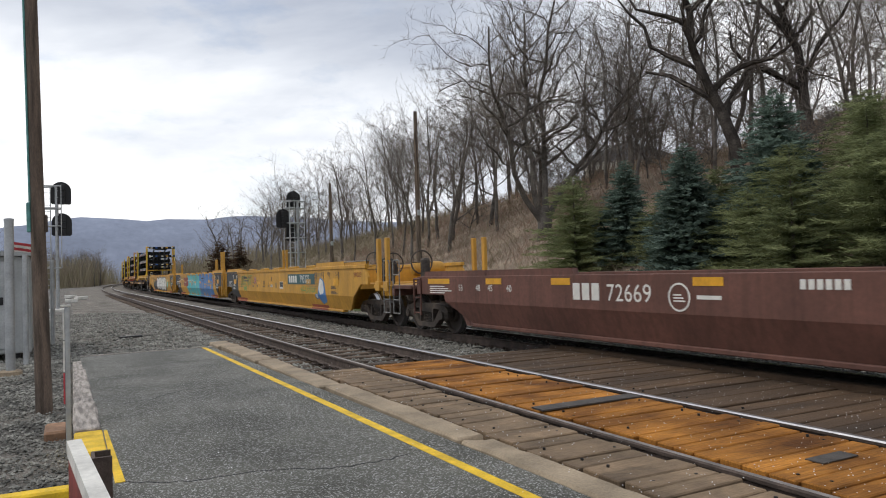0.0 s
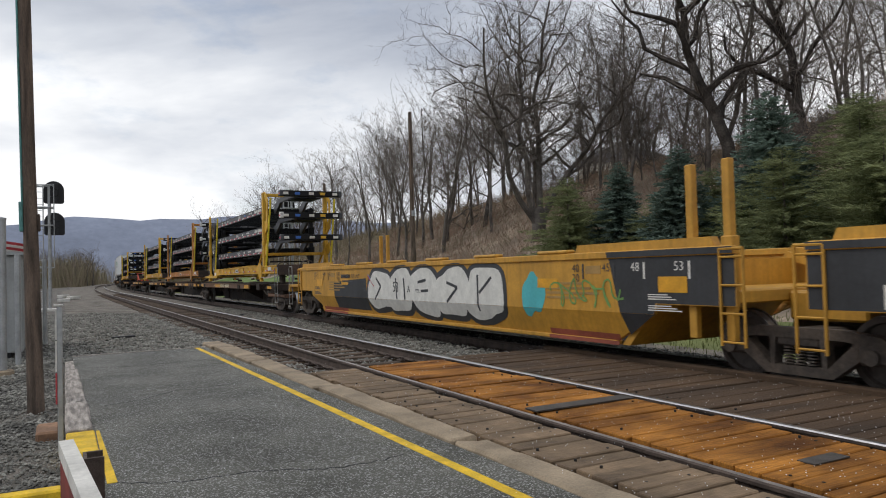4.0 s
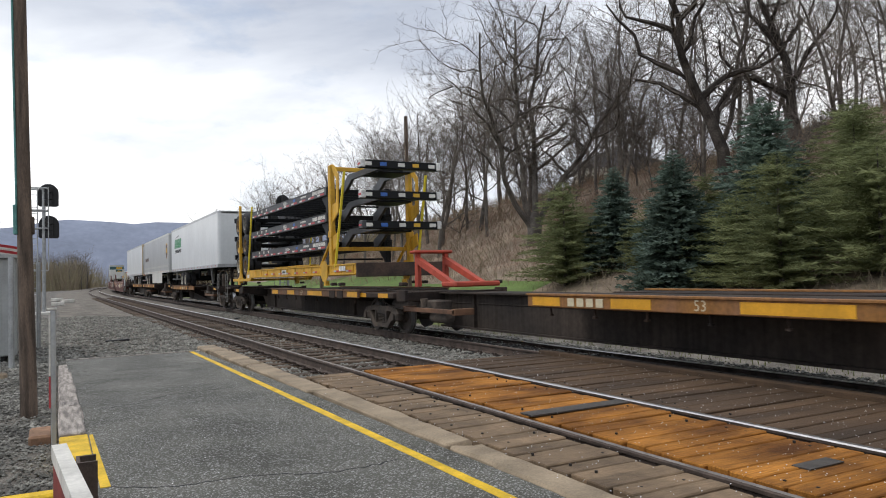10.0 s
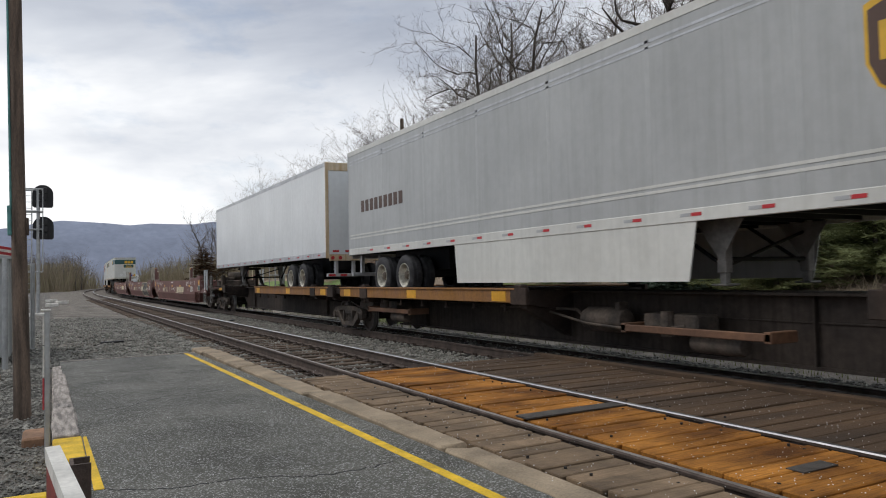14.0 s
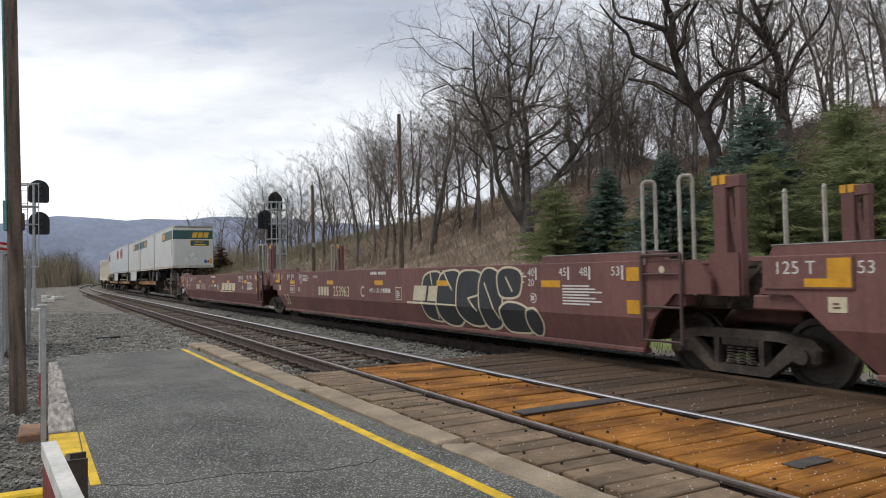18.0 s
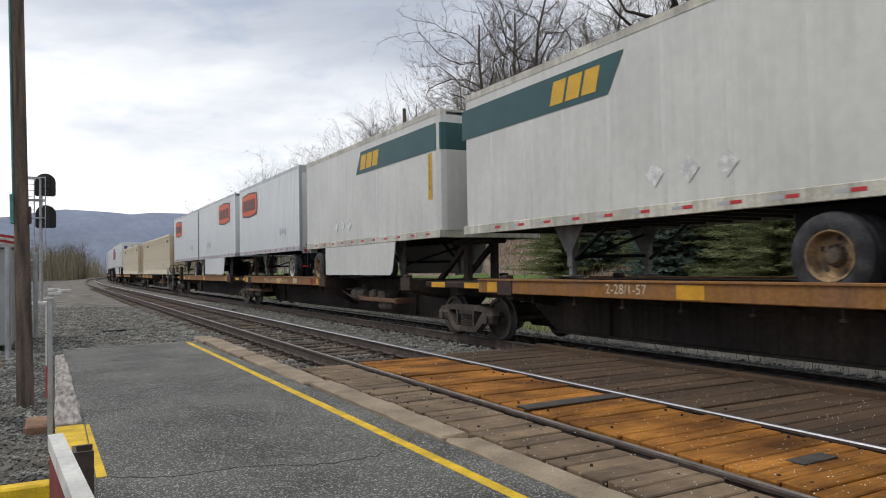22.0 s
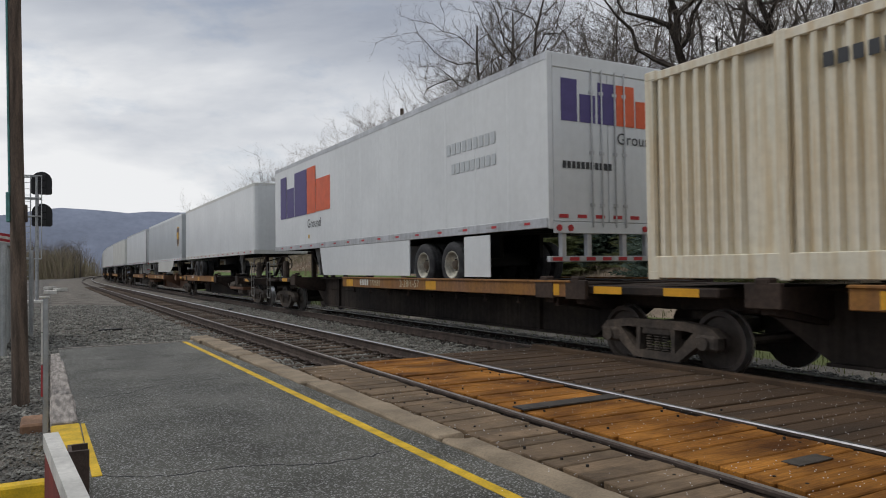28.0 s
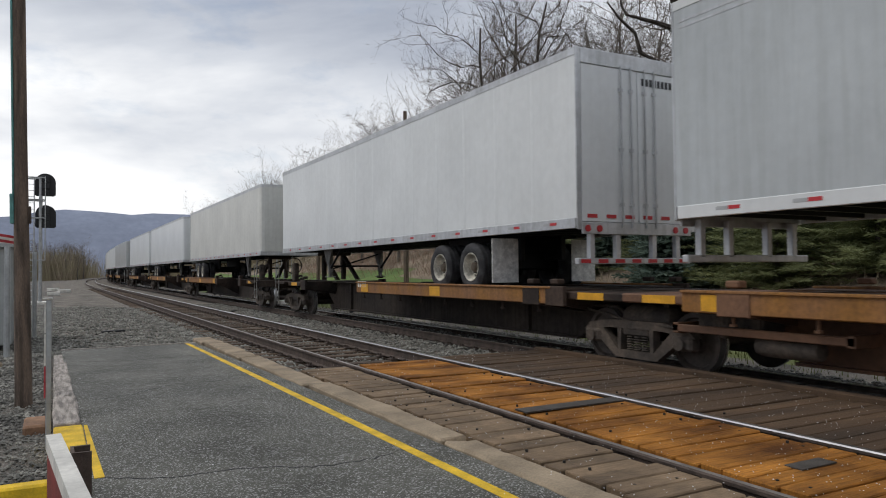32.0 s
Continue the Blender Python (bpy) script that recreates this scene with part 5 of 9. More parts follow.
def container(s, length, label):
    """A corrugated container that sits on the pedestals; its leading end is at s."""
    c = thing("freight_container", label, "container", "beige containers on the train")
    w, z0, z1 = 1.25, 1.27, 4.10
    bm = bmesh.new()
    box(bm, -w + 0.09, w - 0.09, 0.08, length - 0.08, z0 + 0.05, z1 - 0.03)
    part("box_body", bm, BEIGE, c)

    def fold(sx):
        jm = bmesh.new()
        xo, xi = sx * (w - 0.012), sx * (w - 0.095)
        prism(jm, [(xi, 0), (xo, 0.03), (xo, 0.105), (xi, 0.135)], "z", z0 + 0.3, z1 - 0.12)
        return finish(jm, "corrugation", BEIGE)
    y = 0.2
    while y < length - 0.3:
        if not any(abs(y - p) < 0.28 for p in (2.0, length - 2.0)):
            for sx in (-1, 1):
                o = part("corrugation", cached(("corrugation", sx), lambda: fold(sx)), None, c)
                o.matrix_basis = pose(0, y, 0)
        y += 0.203
    bm = bmesh.new()
    for sx in (-1, 1):
        xa, xb = sorted((sx * (w - 0.07), sx * w))
        soft_box(bm, xa, xb, 0, length, z0, z0 + 0.3, 0.01)
        soft_box(bm, xa, xb, 0, length, z1 - 0.12, z1, 0.01)
        for y in (0.0, 2.0, length - 2.15, length - 0.12):
            soft_box(bm, xa - 0.004, xb + 0.004, y, y + 0.15, z0 - 0.02, z1 + 0.02, 0.01)
    for y in (0.0, length - 0.08):
        soft_box(bm, -w, w, y, y + 0.08, z0, z0 + 0.16, 0.01)
        soft_box(bm, -w, w, y, y + 0.08, z1 - 0.14, z1, 0.01)
    part("frame", bm, BEIGE, c)
    bm = bmesh.new()
    x = -w + 0.14
    box(bm, -w + 0.08, w - 0.08, 0.03, 0.06, z0 + 0.16, z1 - 0.14)
    end = part("end_wall", bm, RUSTY_BEIGE, c, "rust-stained corrugated end wall")
    while x < w - 0.25:
        bm = bmesh.new()
        prism(bm, [(x, 0.03), (x + 0.03, 0.005), (x + 0.13, 0.005), (x + 0.16, 0.03)], "z", z0 + 0.18, z1 - 0.16)
        part("end_rib", bm, RUSTY_BEIGE, end)
        x += 0.25
    for sx in (-1, 1):
        for y in (0.0, length - 0.18):
            for z in (z0 - 0.02, z1 - 0.1):
                bm = bmesh.new()
                xa, xb = sorted((sx * (w - 0.16), sx * (w + 0.008)))
                soft_box(bm, xa, xb, y - 0.006, y + 0.186, z - 0.004, z + 0.124, 0.012)
                part("corner_casting", bm, BEIGE, c)
    bars(c, "small_mark", length - 2.6, z1 - 0.55, 1.3, 0.16, 8, DARK_MARK, -w - 0.001)
    bars(c, "small_mark", 1.6, z1 - 0.55, 1.1, 0.16, 7, DARK_MARK, -w - 0.001)
    q = 3.2
    decal(c, "placard", [(q, z0 + 0.42), (q - 0.2, z0 + 0.62), (q, z0 + 0.82), (q + 0.2, z0 + 0.62)], RUSTY_BEIGE, -w - 0.001)
    bm = bmesh.new()
    prism(bm, [(0.0, z0 + 0.42), (0.22, z0 + 0.64), (0.0, z0 + 0.86), (-0.22, z0 + 0.64)], "y", -0.012, -0.004)
    part("placard", bm, DARK_MARK, c)
    bm = bmesh.new()
    for k in range(7):
        box(bm, -0.35 + k * 0.13, -0.27 + k * 0.13, -0.006, 0.002, z1 - 0.5, z1 - 0.36)
    part("small_mark", bm, DARK_MARK, c)
    add_mover(c, s)
    return c


def rack(s_front, s_rear, paint, label):
    """The rack that holds stacked chassis: a long frame, front uprights with heads and slim rear posts."""
    k = thing("chassis_rack", label, "rack", "chassis racks")
    yf, yr = 0.0, s_rear - s_front
    w = 1.33
    for x in (-w, w):
        sgn = 1 if x > 0 else -1
        bm = bmesh.new()
        xa, xb = sorted((x, x - sgn * 0.1))
        prism(bm, [(-2.0, 1.53), (yr - 2.1, 1.53), (yr - 1.85, 1.36), (yr - 1.12, 1.36), (yr - 1.12, 1.50), (yr - 1.35, 1.82), (-2.0, 1.82)], "x", xa, xb)
        xc, xd = sorted((x + sgn * 0.03, x - sgn * 0.13))
        soft_box(bm, xc, xd, -2.0, yr - 2.2, 1.78, 1.82, 0.006)
        soft_box(bm, xc, xd, -2.0, yr - 2.2, 1.51, 1.55, 0.006)
        soft_box(bm, xc, xd, yr - 1.5, yr + 1.3, 1.36, 1.47, 0.008)
        for y in np.arange(-1.8, yr - 2.2, 0.9):
            box(bm, xc + 0.01, xd - 0.01, y, y + 0.03, 1.53, 1.80)
        part("side_rail", bm, paint, k)
        # front upright
        bm = bmesh.new()
        soft_box(bm, xa - 0.02, xb + 0.02, -0.11, 0.11, 1.8, 4.78, 0.015)
        prism(bm, [(-0.62, 3.35), (-0.08, 3.05), (-0.08, 3.6), (-0.42, 3.62), (-0.5, 4.3), (-0.1, 4.72), (-0.1, 4.8), (-0.24, 4.78), (-0.62, 4.45)], "x", x - sgn * 0.06, x - sgn * 0.02)
        prism(bm, [(-0.55, 2.4), (-0.08, 2.2), (-0.08, 2.62), (-0.5, 2.75)], "x", x - sgn * 0.06, x - sgn * 0.02)
        tube(bm, (x - sgn * 0.05, 0.1, 2.55), (x - sgn * 0.05, 1.0, 1.84), 0.045, n=8)
        soft_box(bm, xa - 0.035, xb + 0.035, -0.13, 0.13, 2.62, 2.82, 0.015)
        prism(bm, [(0.35, 1.32), (0.65, 1.32), (0.8, 1.48), (0.8, 1.74), (0.64, 1.94), (0.36, 1.94), (0.2, 1.74), (0.2, 1.48)], "x", x + sgn * 0.034, x + sgn * 0.05)
        prism(bm, [(0.38, 1.2), (0.62, 1.2), (0.56, 1.34), (0.44, 1.34)], "x", x - sgn * 0.08, x + sgn * 0.03)
        part("upright", bm, paint, k)
        # rear post
        bm = bmesh.new()
        soft_box(bm, xa, xb, yr - 0.07, yr + 0.07, 1.45, 4.70, 0.012)
        prism(bm, [(yr - 0.07, 1.75), (yr - 0.32, 1.47), (yr - 0.2, 1.47), (yr - 0.07, 1.62)], "x", x - sgn * 0.08, x - sgn * 0.02)
        prism(bm, [(yr + 0.07, 1.75), (yr + 0.32, 1.47), (yr + 0.2, 1.47), (yr + 0.07, 1.62)], "x", x - sgn * 0.08, x - sgn * 0.02)
        soft_box(bm, xa - 0.03, xb + 0.03, yr - 0.11, yr + 0.11, 2.6, 2.85, 0.015)
        part("rear_post", bm, paint, k)
        # foot under the frame
        for y in (yr + 0.1,):
            bm = bmesh.new()
            soft_box(bm, xa - 0.03, xb + 0.03, y - 0.14, y + 0.14, 1.2, 1.53, 0.015)
            part("foot", bm, paint, k)
        # straps
        for y, dy in ((-0.4, -0.75), (yr - 1.62, -0.6)):
            bm = bmesh.new()
            pipe(bm, [(x + sgn * 0.01, y, 1.75), (x - sgn * 0.03, y + dy, 4.45)], 0.04, n=4)
            part("strap", bm, STRAP, k)
    bm = bmesh.new()
    soft_box(bm, -w - 0.01, w + 0.01, -2.06, -2.0, 1.44, 1.83, 0.01)
    part("end_beam", bm, RACK_END, k, "rust-dark end beam")
    for y in (-1.8, -0.4, 2.5, 5.0, 7.5, yr + 1.2):
        bm = bmesh.new()
        soft_box(bm, -w, w, y - 0.07, y + 0.07, 1.50, 1.76, 0.01) if y < yr else soft_box(bm, -w, w, y - 0.06, y + 0.06, 1.36, 1.46, 0.01)
        part("crossmember", bm, paint, k)
    for y0, y1, x in ((3.3, 5.9, -0.75), (6.0, 8.3, -0.6)):
        bm = bmesh.new()
        prism(bm, [(x - 0.16, 1.72), (x + 0.16, 1.72), (x + 0.16, 1.9), (x - 0.16, 1.9), (x - 0.16, 1.86), (x + 0.11, 1.86), (x + 0.11, 1.76), (x - 0.16, 1.76)], "y", y0, y1)
        part("cradle_channel", bm, paint, k)
    for z in (4.74, 2.35):
        bm = bmesh.new()
        soft_box(bm, -w, w, -0.07 if z > 3 else 0.1, 0.07 if z > 3 else 0.2, z - 0.12, z, 0.01)
        part("crossmember", bm, paint, k)
    def dash(m):
        jm = bmesh.new()
        box(jm, -w - 0.035, -w - 0.03, 0, 0.2, 1.575, 1.625)
        return finish(jm, "reflector_tape", m)
    for i in range(10):
        for dy, m in ((0.0, RED_MARK), (0.21, TAPE_SILVER)):
            o = part("reflector_tape", cached(("dash", m.name), lambda: dash(m)), None, k)
            o.matrix_basis = pose(0, -1.7 + i * 0.98 + dy, 0.02)
    decal(k, "name_plate", rect(4.6, 5.15, 1.59, 1.74), WHITE_MARK, -w - 0.03)
    bars(k, "name_mark", 5.1, 1.63, 0.45, 0.07, 4, DARK_MARK, -w - 0.035)
    decal(k, "name_plate", rect(yr - 1.75, yr - 1.35, 1.5, 1.64), WHITE_MARK, -w - 0.002)
    decal(k, "name_plate", rect(-1.25, -0.75, 1.62, 1.76), BOARD_PALE, -w - 0.032)
    add_mover(k, s_front)
    return k


def chassis(s_front, s_rear, z, drop, rim, label, seed, fleet=""):
    """A container chassis stacked in a rack, z the top of its rails over the train's rail."""
    random.seed(seed)
    c = thing("container_chassis", label, "chassis", "stacked chassis")
    yr = s_rear - s_front
    w = 1.05
    for x in (-w, w):
        bm = bmesh.new()
        prism(bm, [(x - 0.07, -0.27), (x + 0.07, -0.27), (x + 0.07, -0.24), (x + 0.014, -0.235), (x + 0.014, -0.035), (x + 0.07, -0.03), (x + 0.07, 0.0),
                   (x - 0.07, 0.0), (x - 0.07, -0.02), (x - 0.05, -0.02), (x - 0.05, -0.25), (x - 0.07, -0.25)] if x < 0 else [(x - 0.07, -0.27), (x + 0.07, -0.27), (x + 0.07, 0.0), (x - 0.07, 0.0)], "y", 1.0, yr - 1.25)
        # far rail in black instead of grey: its shade put into the colour
        part("main_rail", bm, CHASSIS_GREY if x < 0 else FRAME_BLACK, c)
        bm = bmesh.new()
        prism(bm, [(-2.05, 0.15), (0.1, 0.13), (0.8, -0.25), (1.05, -0.25), (1.05, 0.0), (0.35, 0.3), (-2.05, 0.32)], "x", x * 0.52 - 0.05, x * 0.52 + 0.05)
        part("gooseneck", bm, CHASSIS_GREY, c)
    for y in np.arange(1.3, yr - 1.3, 0.72):
        bm = bmesh.new()
        prism(bm, [(-w, -0.23), (-0.5, -0.17), (0.5, -0.17), (w, -0.23), (w, -0.03), (-w, -0.03)], "y", y - 0.03, y + 0.03)
        part("crossmember", bm, FRAME_BLACK, c)
    bm = bmesh.new()
    soft_box(bm, -1.22, 1.22, -2.2, -1.95, 0.15, 0.37, 0.015)
    part("front_bolster", bm, FRAME_BLACK, c)
    for x in (-1.225, 1.065):
        bm = bmesh.new()
        soft_box(bm, x + (0 if x < 0 else 0.03), x + (0.13 if x < 0 else 0.16), -2.24, -2.0, 0.15, 0.38, 0.02)
        part("twist_lock_box", bm, BOARD_PALE if random.random() < 0.5 else CHASSIS_GREY, c)
    for y in (-1.2, -0.4):
        bm = bmesh.new()
        soft_box(bm, -0.55, 0.55, y - 0.05, y + 0.05, 0.16, 0.28, 0.01)
        part("gooseneck_tie", bm, FRAME_BLACK, c)
    bm = bmesh.new()
    soft_box(bm, -0.5, 0.5, -1.75, -0.7, 0.10, 0.145, 0.01)
    part("king_plate", bm, FRAME_BLACK, c)
    for k, (x, m) in enumerate(((-1.0, WHITE_MARK), (-0.55, BLUE_MARK), (0.0, WHITE_MARK), (0.45, GOLD_MARK), (0.95, WHITE_MARK))):
        bm = bmesh.new()
        box(bm, x - 0.1, x + 0.1, -2.207, -2.2, 0.21, 0.31)
        part("end_plate", bm, m, c)
    bm = bmesh.new()
    soft_box(bm, -1.22, 1.22, yr + 1.3, yr + 1.5, -0.24, -0.02, 0.015)
    part("rear_bolster", bm, FRAME_BLACK, c)
    # tape and plates along the near rail
    def tape(y0, y1, m):
        jm = bmesh.new()
        box(jm, -w - 0.058, -w - 0.05, y0, y1, -0.235, -0.18)
        return finish(jm, "tape", m)
    for y in np.arange(1.2, yr - 1.9, 0.95):
        o = part("red_tape", cached("red_tape", lambda: tape(0, 0.36, RED_MARK)), None, c)
        o.matrix_basis = pose(0, y, 0)
        o = part("white_tape", cached("white_tape", lambda: tape(0.37, 0.62, WHITE_MARK)), None, c)
        o.matrix_basis = pose(0, y, 0)
    bm = bmesh.new()
    box(bm, -1.23, -1.225, -2.19, -2.0, 0.23, 0.28)
    part("red_tape", bm, RED_MARK, c)
    ofs = random.uniform(-0.4, 0.4)
    bars(c, "number_mark", 2.35, -0.155, 0.5, 0.115, 4, WHITE_MARK, -w - 0.052, gap=0.25)
    if fleet:
        letters(c, fleet, 1.8, -0.155, 0.115, WHITE_MARK, -w - 0.056)
    else:
        bars(c, "number_mark", 1.8, -0.155, 0.68, 0.115, 6, WHITE_MARK, -w - 0.052, gap=0.25)
    bars(c, "small_mark", 3.75 + ofs, -0.12, 0.6, 0.06, 8, WHITE_MARK, -w - 0.052, gap=0.3)
    for y in (8.2, 8.9, 9.6):
        decal(c, "sticker", rect(y + ofs, y + 0.16 + ofs, -0.14, -0.04), WHITE_MARK, -w - 0.052)
    lines(c, "owner_lines", 5.9 + ofs, -0.16, 0.55, 0.13, 4, WHITE_MARK, -w - 0.05)
    decal(c, "sticker", rect(4.4 + ofs, 4.62 + ofs, -0.15, -0.06), random.choice((BLUE_MARK, WHITE_MARK)), -w - 0.052)
    # sliding tandem
    zc = -drop
    for dy in (-0.62, 0.64):
        bm = bmesh.new()
        tube(bm, (-1.1, yr + dy, zc), (1.1, yr + dy, zc), 0.065, n=8)
        a = part("axle", bm, FRAME_BLACK, c)
        for x in (-1.24, 1.24):
            dual_wheel(a, x, yr + dy, zc, random.choice((rim, rim, RIM_TAN, RIM_GREY)))
    bm = bmesh.new()
    for x in (-0.5, 0.5):
        soft_box(bm, x - 0.05, x + 0.05, yr - 1.6, yr + 1.35, -0.42, -0.24, 0.01)
        prism(bm, [(yr - 0.5, -0.42), (yr + 0.5, -0.42), (yr + 0.15, -0.62), (yr - 0.15, -0.62)], "x", x - 0.05, x + 0.05)
    soft_box(bm, -1.0, 1.0, yr - 1.65, yr - 1.5, -0.4, -0.25, 0.01)
    part("tandem_frame", bm, FRAME_BLACK, c)
    bm = bmesh.new()
    for x in (-0.98, 0.98):
        soft_box(bm, x - 0.08, x + 0.08, 0.95, 1.15, -0.84, 0.0, 0.012)
        prism(bm, [(1.15, -0.26), (1.7, -0.26), (1.15, -0.7)], "x", x - 0.05, x - 0.02)
        soft_box(bm, x - 0.11, x + 0.11, 0.89, 1.21, -0.88, -0.82, 0.01)
    tube(bm, (-0.8, 1.05, -0.6), (0.8, 1.05, -0.6), 0.03, n=6)
    part("landing_gear", bm, FRAME_BLACK, c)
    add_mover(c, s_front, z)
    return c


# ---- train: the consist, by metres from the front ----
def side_marks(car, half, mat, letter, patches, ticks, num_y, num_h):
    """Stencils, capacity data and reflectors on a well car's side."""
    x = -1.502
    for y in patches:
        decal(car, "reflector", rect(y - 0.55, y, 1.18, 1.29), PATCH, x)
    for txt, y, e in ticks:
        letters(car, txt, y, 1.36, 0.13, mat, x - 0.002)
        decal(car, "stencil_tick", rect(y + 0.05, y + 0.085, 1.30, 1.5) if e > 0 else rect(y - 0.30, y - 0.265, 1.30, 1.5), mat, x)
    lines(car, "stencil_block", 5.6, 1.27, 0.8, 0.24, 5, mat, x)
    lines(car, "stencil_block", -5.1, 1.24, 0.55, 0.26, 5, mat, x)
    lines(car, "stencil_block", -half + 1.6, 0.98, 0.7, 0.5, 7, mat, x)
    if letter:
        letters(car, letter, num_y, 0.95, num_h, mat, x - 0.002)


TICKS = (("53", 8.05, 1), ("48", 7.3, 1), ("45", 6.85, 1), ("40", 6.05, 1), ("40", -5.85, -1), ("49", -6.55, -1), ("48", -7.0, -1), ("53", -7.75, -1))
DARK_SPINE = "dark grimy steel spine car unit with orange deck edges"
fec = well_car(-5.4, 15.2, CAR_RUST, CAR_RUST, "rust-brown well car with a white fleet number, running empty", last=True, group="well cars", posts=2.3, top=1.3)
bars(fec, "owner_mark", 4.16, 0.92, 0.68, 0.26, 3, WHITE_MARK, -1.502, gap=0.25)
letters(fec, "72669", 3.37, 0.92, 0.25, WHITE_MARK, -1.504)
for y, w_ in ((8.28, 1.0), (6.26, 0.55), (4.23, 0.5), (1.23, 0.48), (-4.2, 0.5)):
    decal(fec, "reflector", rect(y, y + w_, 1.15, 1.26), PATCH, -1.502)
lines(fec, "stencil_block", 9.2, 0.95, 1.0, 0.18, 4, WHITE_MARK, -1.502)
lines(fec, "stencil_block", 1.65, 0.98, 0.55, 0.1, 1, WHITE_MARK, -1.502)
bars(fec, "small_mark", 0.2, 1.12, 0.6, 0.11, 6, WHITE_MARK, -1.502)
for txt, y in (("53", 7.9), ("48", 7.2), ("45", 6.75), ("40", 6.1)):
    letters(fec, txt, y, 1.02, 0.12, WHITE_MARK, -1.504)
ring = bmesh.new()
for i in range(20):
    a, b = 6.28318 * i / 20, 6.28318 * (i + 1) / 20
    prism(ring, [(1.95 + 0.19 * math.cos(a), 1.0 + 0.19 * math.sin(a)), (1.95 + 0.19 * math.cos(b), 1.0 + 0.19 * math.sin(b)), (1.95 + 0.165 * math.cos(b), 1.0 + 0.165 * math.sin(b)), (1.95 + 0.165 * math.cos(a), 1.0 + 0.165 * math.sin(a))], "x", -1.506, -1.502)
part("round_mark", ring, WHITE_MARK, fec)
lines(fec, "stencil_block", 2.05, 0.94, 0.2, 0.12, 3, WHITE_MARK, -1.502)

def clipped(pts, level, above):
    """The part of a side's outline over or under a level."""
    out = []
    for (y0, z0), (y1, z1) in zip(pts, pts[1:] + pts[:1]):
        in0, in1 = (z0 >= level, z1 >= level) if above else (z0 <= level, z1 <= level)
        if in0:
            out.append((y0, z0))
        if in0 != in1:
            k = (level - z0) / (z1 - z0)
            out.append((y0 + (y1 - y0) * k, level))
    return out


def wrap(car, name, pts, mat, lift=0.003, label=""):
    """Paint that follows a well car's side: top chord, upright panel and the sloping lower panel."""
    bm = bmesh.new()
    for lo, hi in ((0.362, 0.777), (0.781, 1.553), (1.567, 1.648)):
        q = clipped(clipped(pts, lo, True), hi, False)
        if len(q) < 3:
            continue
        rows = []
        for e in (lift, lift - 0.002):
            rows.append([bm.verts.new(((-1.53 if lo > 1.5 else -1.50 + max(0.0, 0.78 - z) * 0.3673) - e, y, z)) for y, z in q])
        n = len(q)
        for k in range(n):
            bm.faces.new((rows[0][k], rows[0][(k + 1) % n], rows[1][(k + 1) % n], rows[1][k]))
        bm.faces.new(rows[0])
        bm.faces.new(rows[1][::-1])
    return part(name, bm, mat, car, label)


def blob(y, z, ry, rz, seed, n=22, rough=0.16, square=1.0):
    random.seed(seed)
    ph = [random.uniform(0, 6.28) for _ in range(3)]
    out = []
    for i in range(n):
        a = 6.28318 * i / n
        k = 1 + rough * (math.sin(2 * a + ph[0]) + 0.6 * math.sin(3 * a + ph[1]) + 0.5 * math.sin(5 * a + ph[2]))
        c, d = math.cos(a), math.sin(a)
        out.append((y + ry * k * math.copysign(abs(c) ** square, c), z + rz * k * math.copysign(abs(d) ** square, d)))
    return out


def scrawl(car, y0, y1, z, h, loops, mat, seed, r=0.014, lift=0.007):
    """A looping line of spray paint."""
    rs = random.Random(seed)
    ph = [rs.uniform(0, 6.28) for _ in range(4)]
    n = max(16, loops * 14)
    pts = []
    for i in range(n + 1):
        t = i / n
        w = 6.28318 * loops * t
        pts.append((y0 + (y1 - y0) * t + 0.09 * math.sin(w + ph[0]) + 0.05 * math.sin(2.3 * w + ph[1]), z + h * (0.5 + 0.36 * math.sin(w + ph[2]) + 0.2 * math.sin(1.7 * w + ph[3]))))
    bm = bmesh.new()
    for p, q in zip(pts, pts[1:]):
        dy, dz = q[0] - p[0], q[1] - p[1]
        ln = math.hypot(dy, dz) or 1
        a, b = -dz / ln * r, dy / ln * r
        x = -1.50 - lift
        prism(bm, [(p[0] + a, p[1] + b), (q[0] + a, q[1] + b), (q[0] - a, q[1] - b), (p[0] - a, p[1] - b)], "x", x - 0.002, x)
    part("spray_scrawl", bm, mat, car)


def cross_mark(car, y, z):
    """A small red and blue crossed mark."""
    for e, mat, w, lift in ((1, SPRAY_BLUE, 0.075, 0.003), (-1, SPRAY_BLUE, 0.075, 0.004), (1, CROSS_RED, 0.045, 0.006), (-1, CROSS_RED, 0.045, 0.007)):
        wrap(car, "cross_stroke", [(y + 0.2, z - e * 0.13), (y + 0.2, z - e * 0.13 + w), (y - 0.2, z + e * 0.13 + w), (y - 0.2, z + e * 0.13)], mat, lift)
    for e in (-1, 1):
        lines(car, "stencil_line", y + e * 0.36 + 0.1, z - 0.06, 0.2, 0.14, 2, DARK_MARK, -1.502)
    lines(car, "stencil_line", y + 0.5, z - 0.24, 0.34, 0.1, 2, DARK_MARK, -1.502)
    lines(car, "stencil_line", y - 0.25, z - 0.24, 0.3, 0.1, 2, DARK_MARK, -1.502)


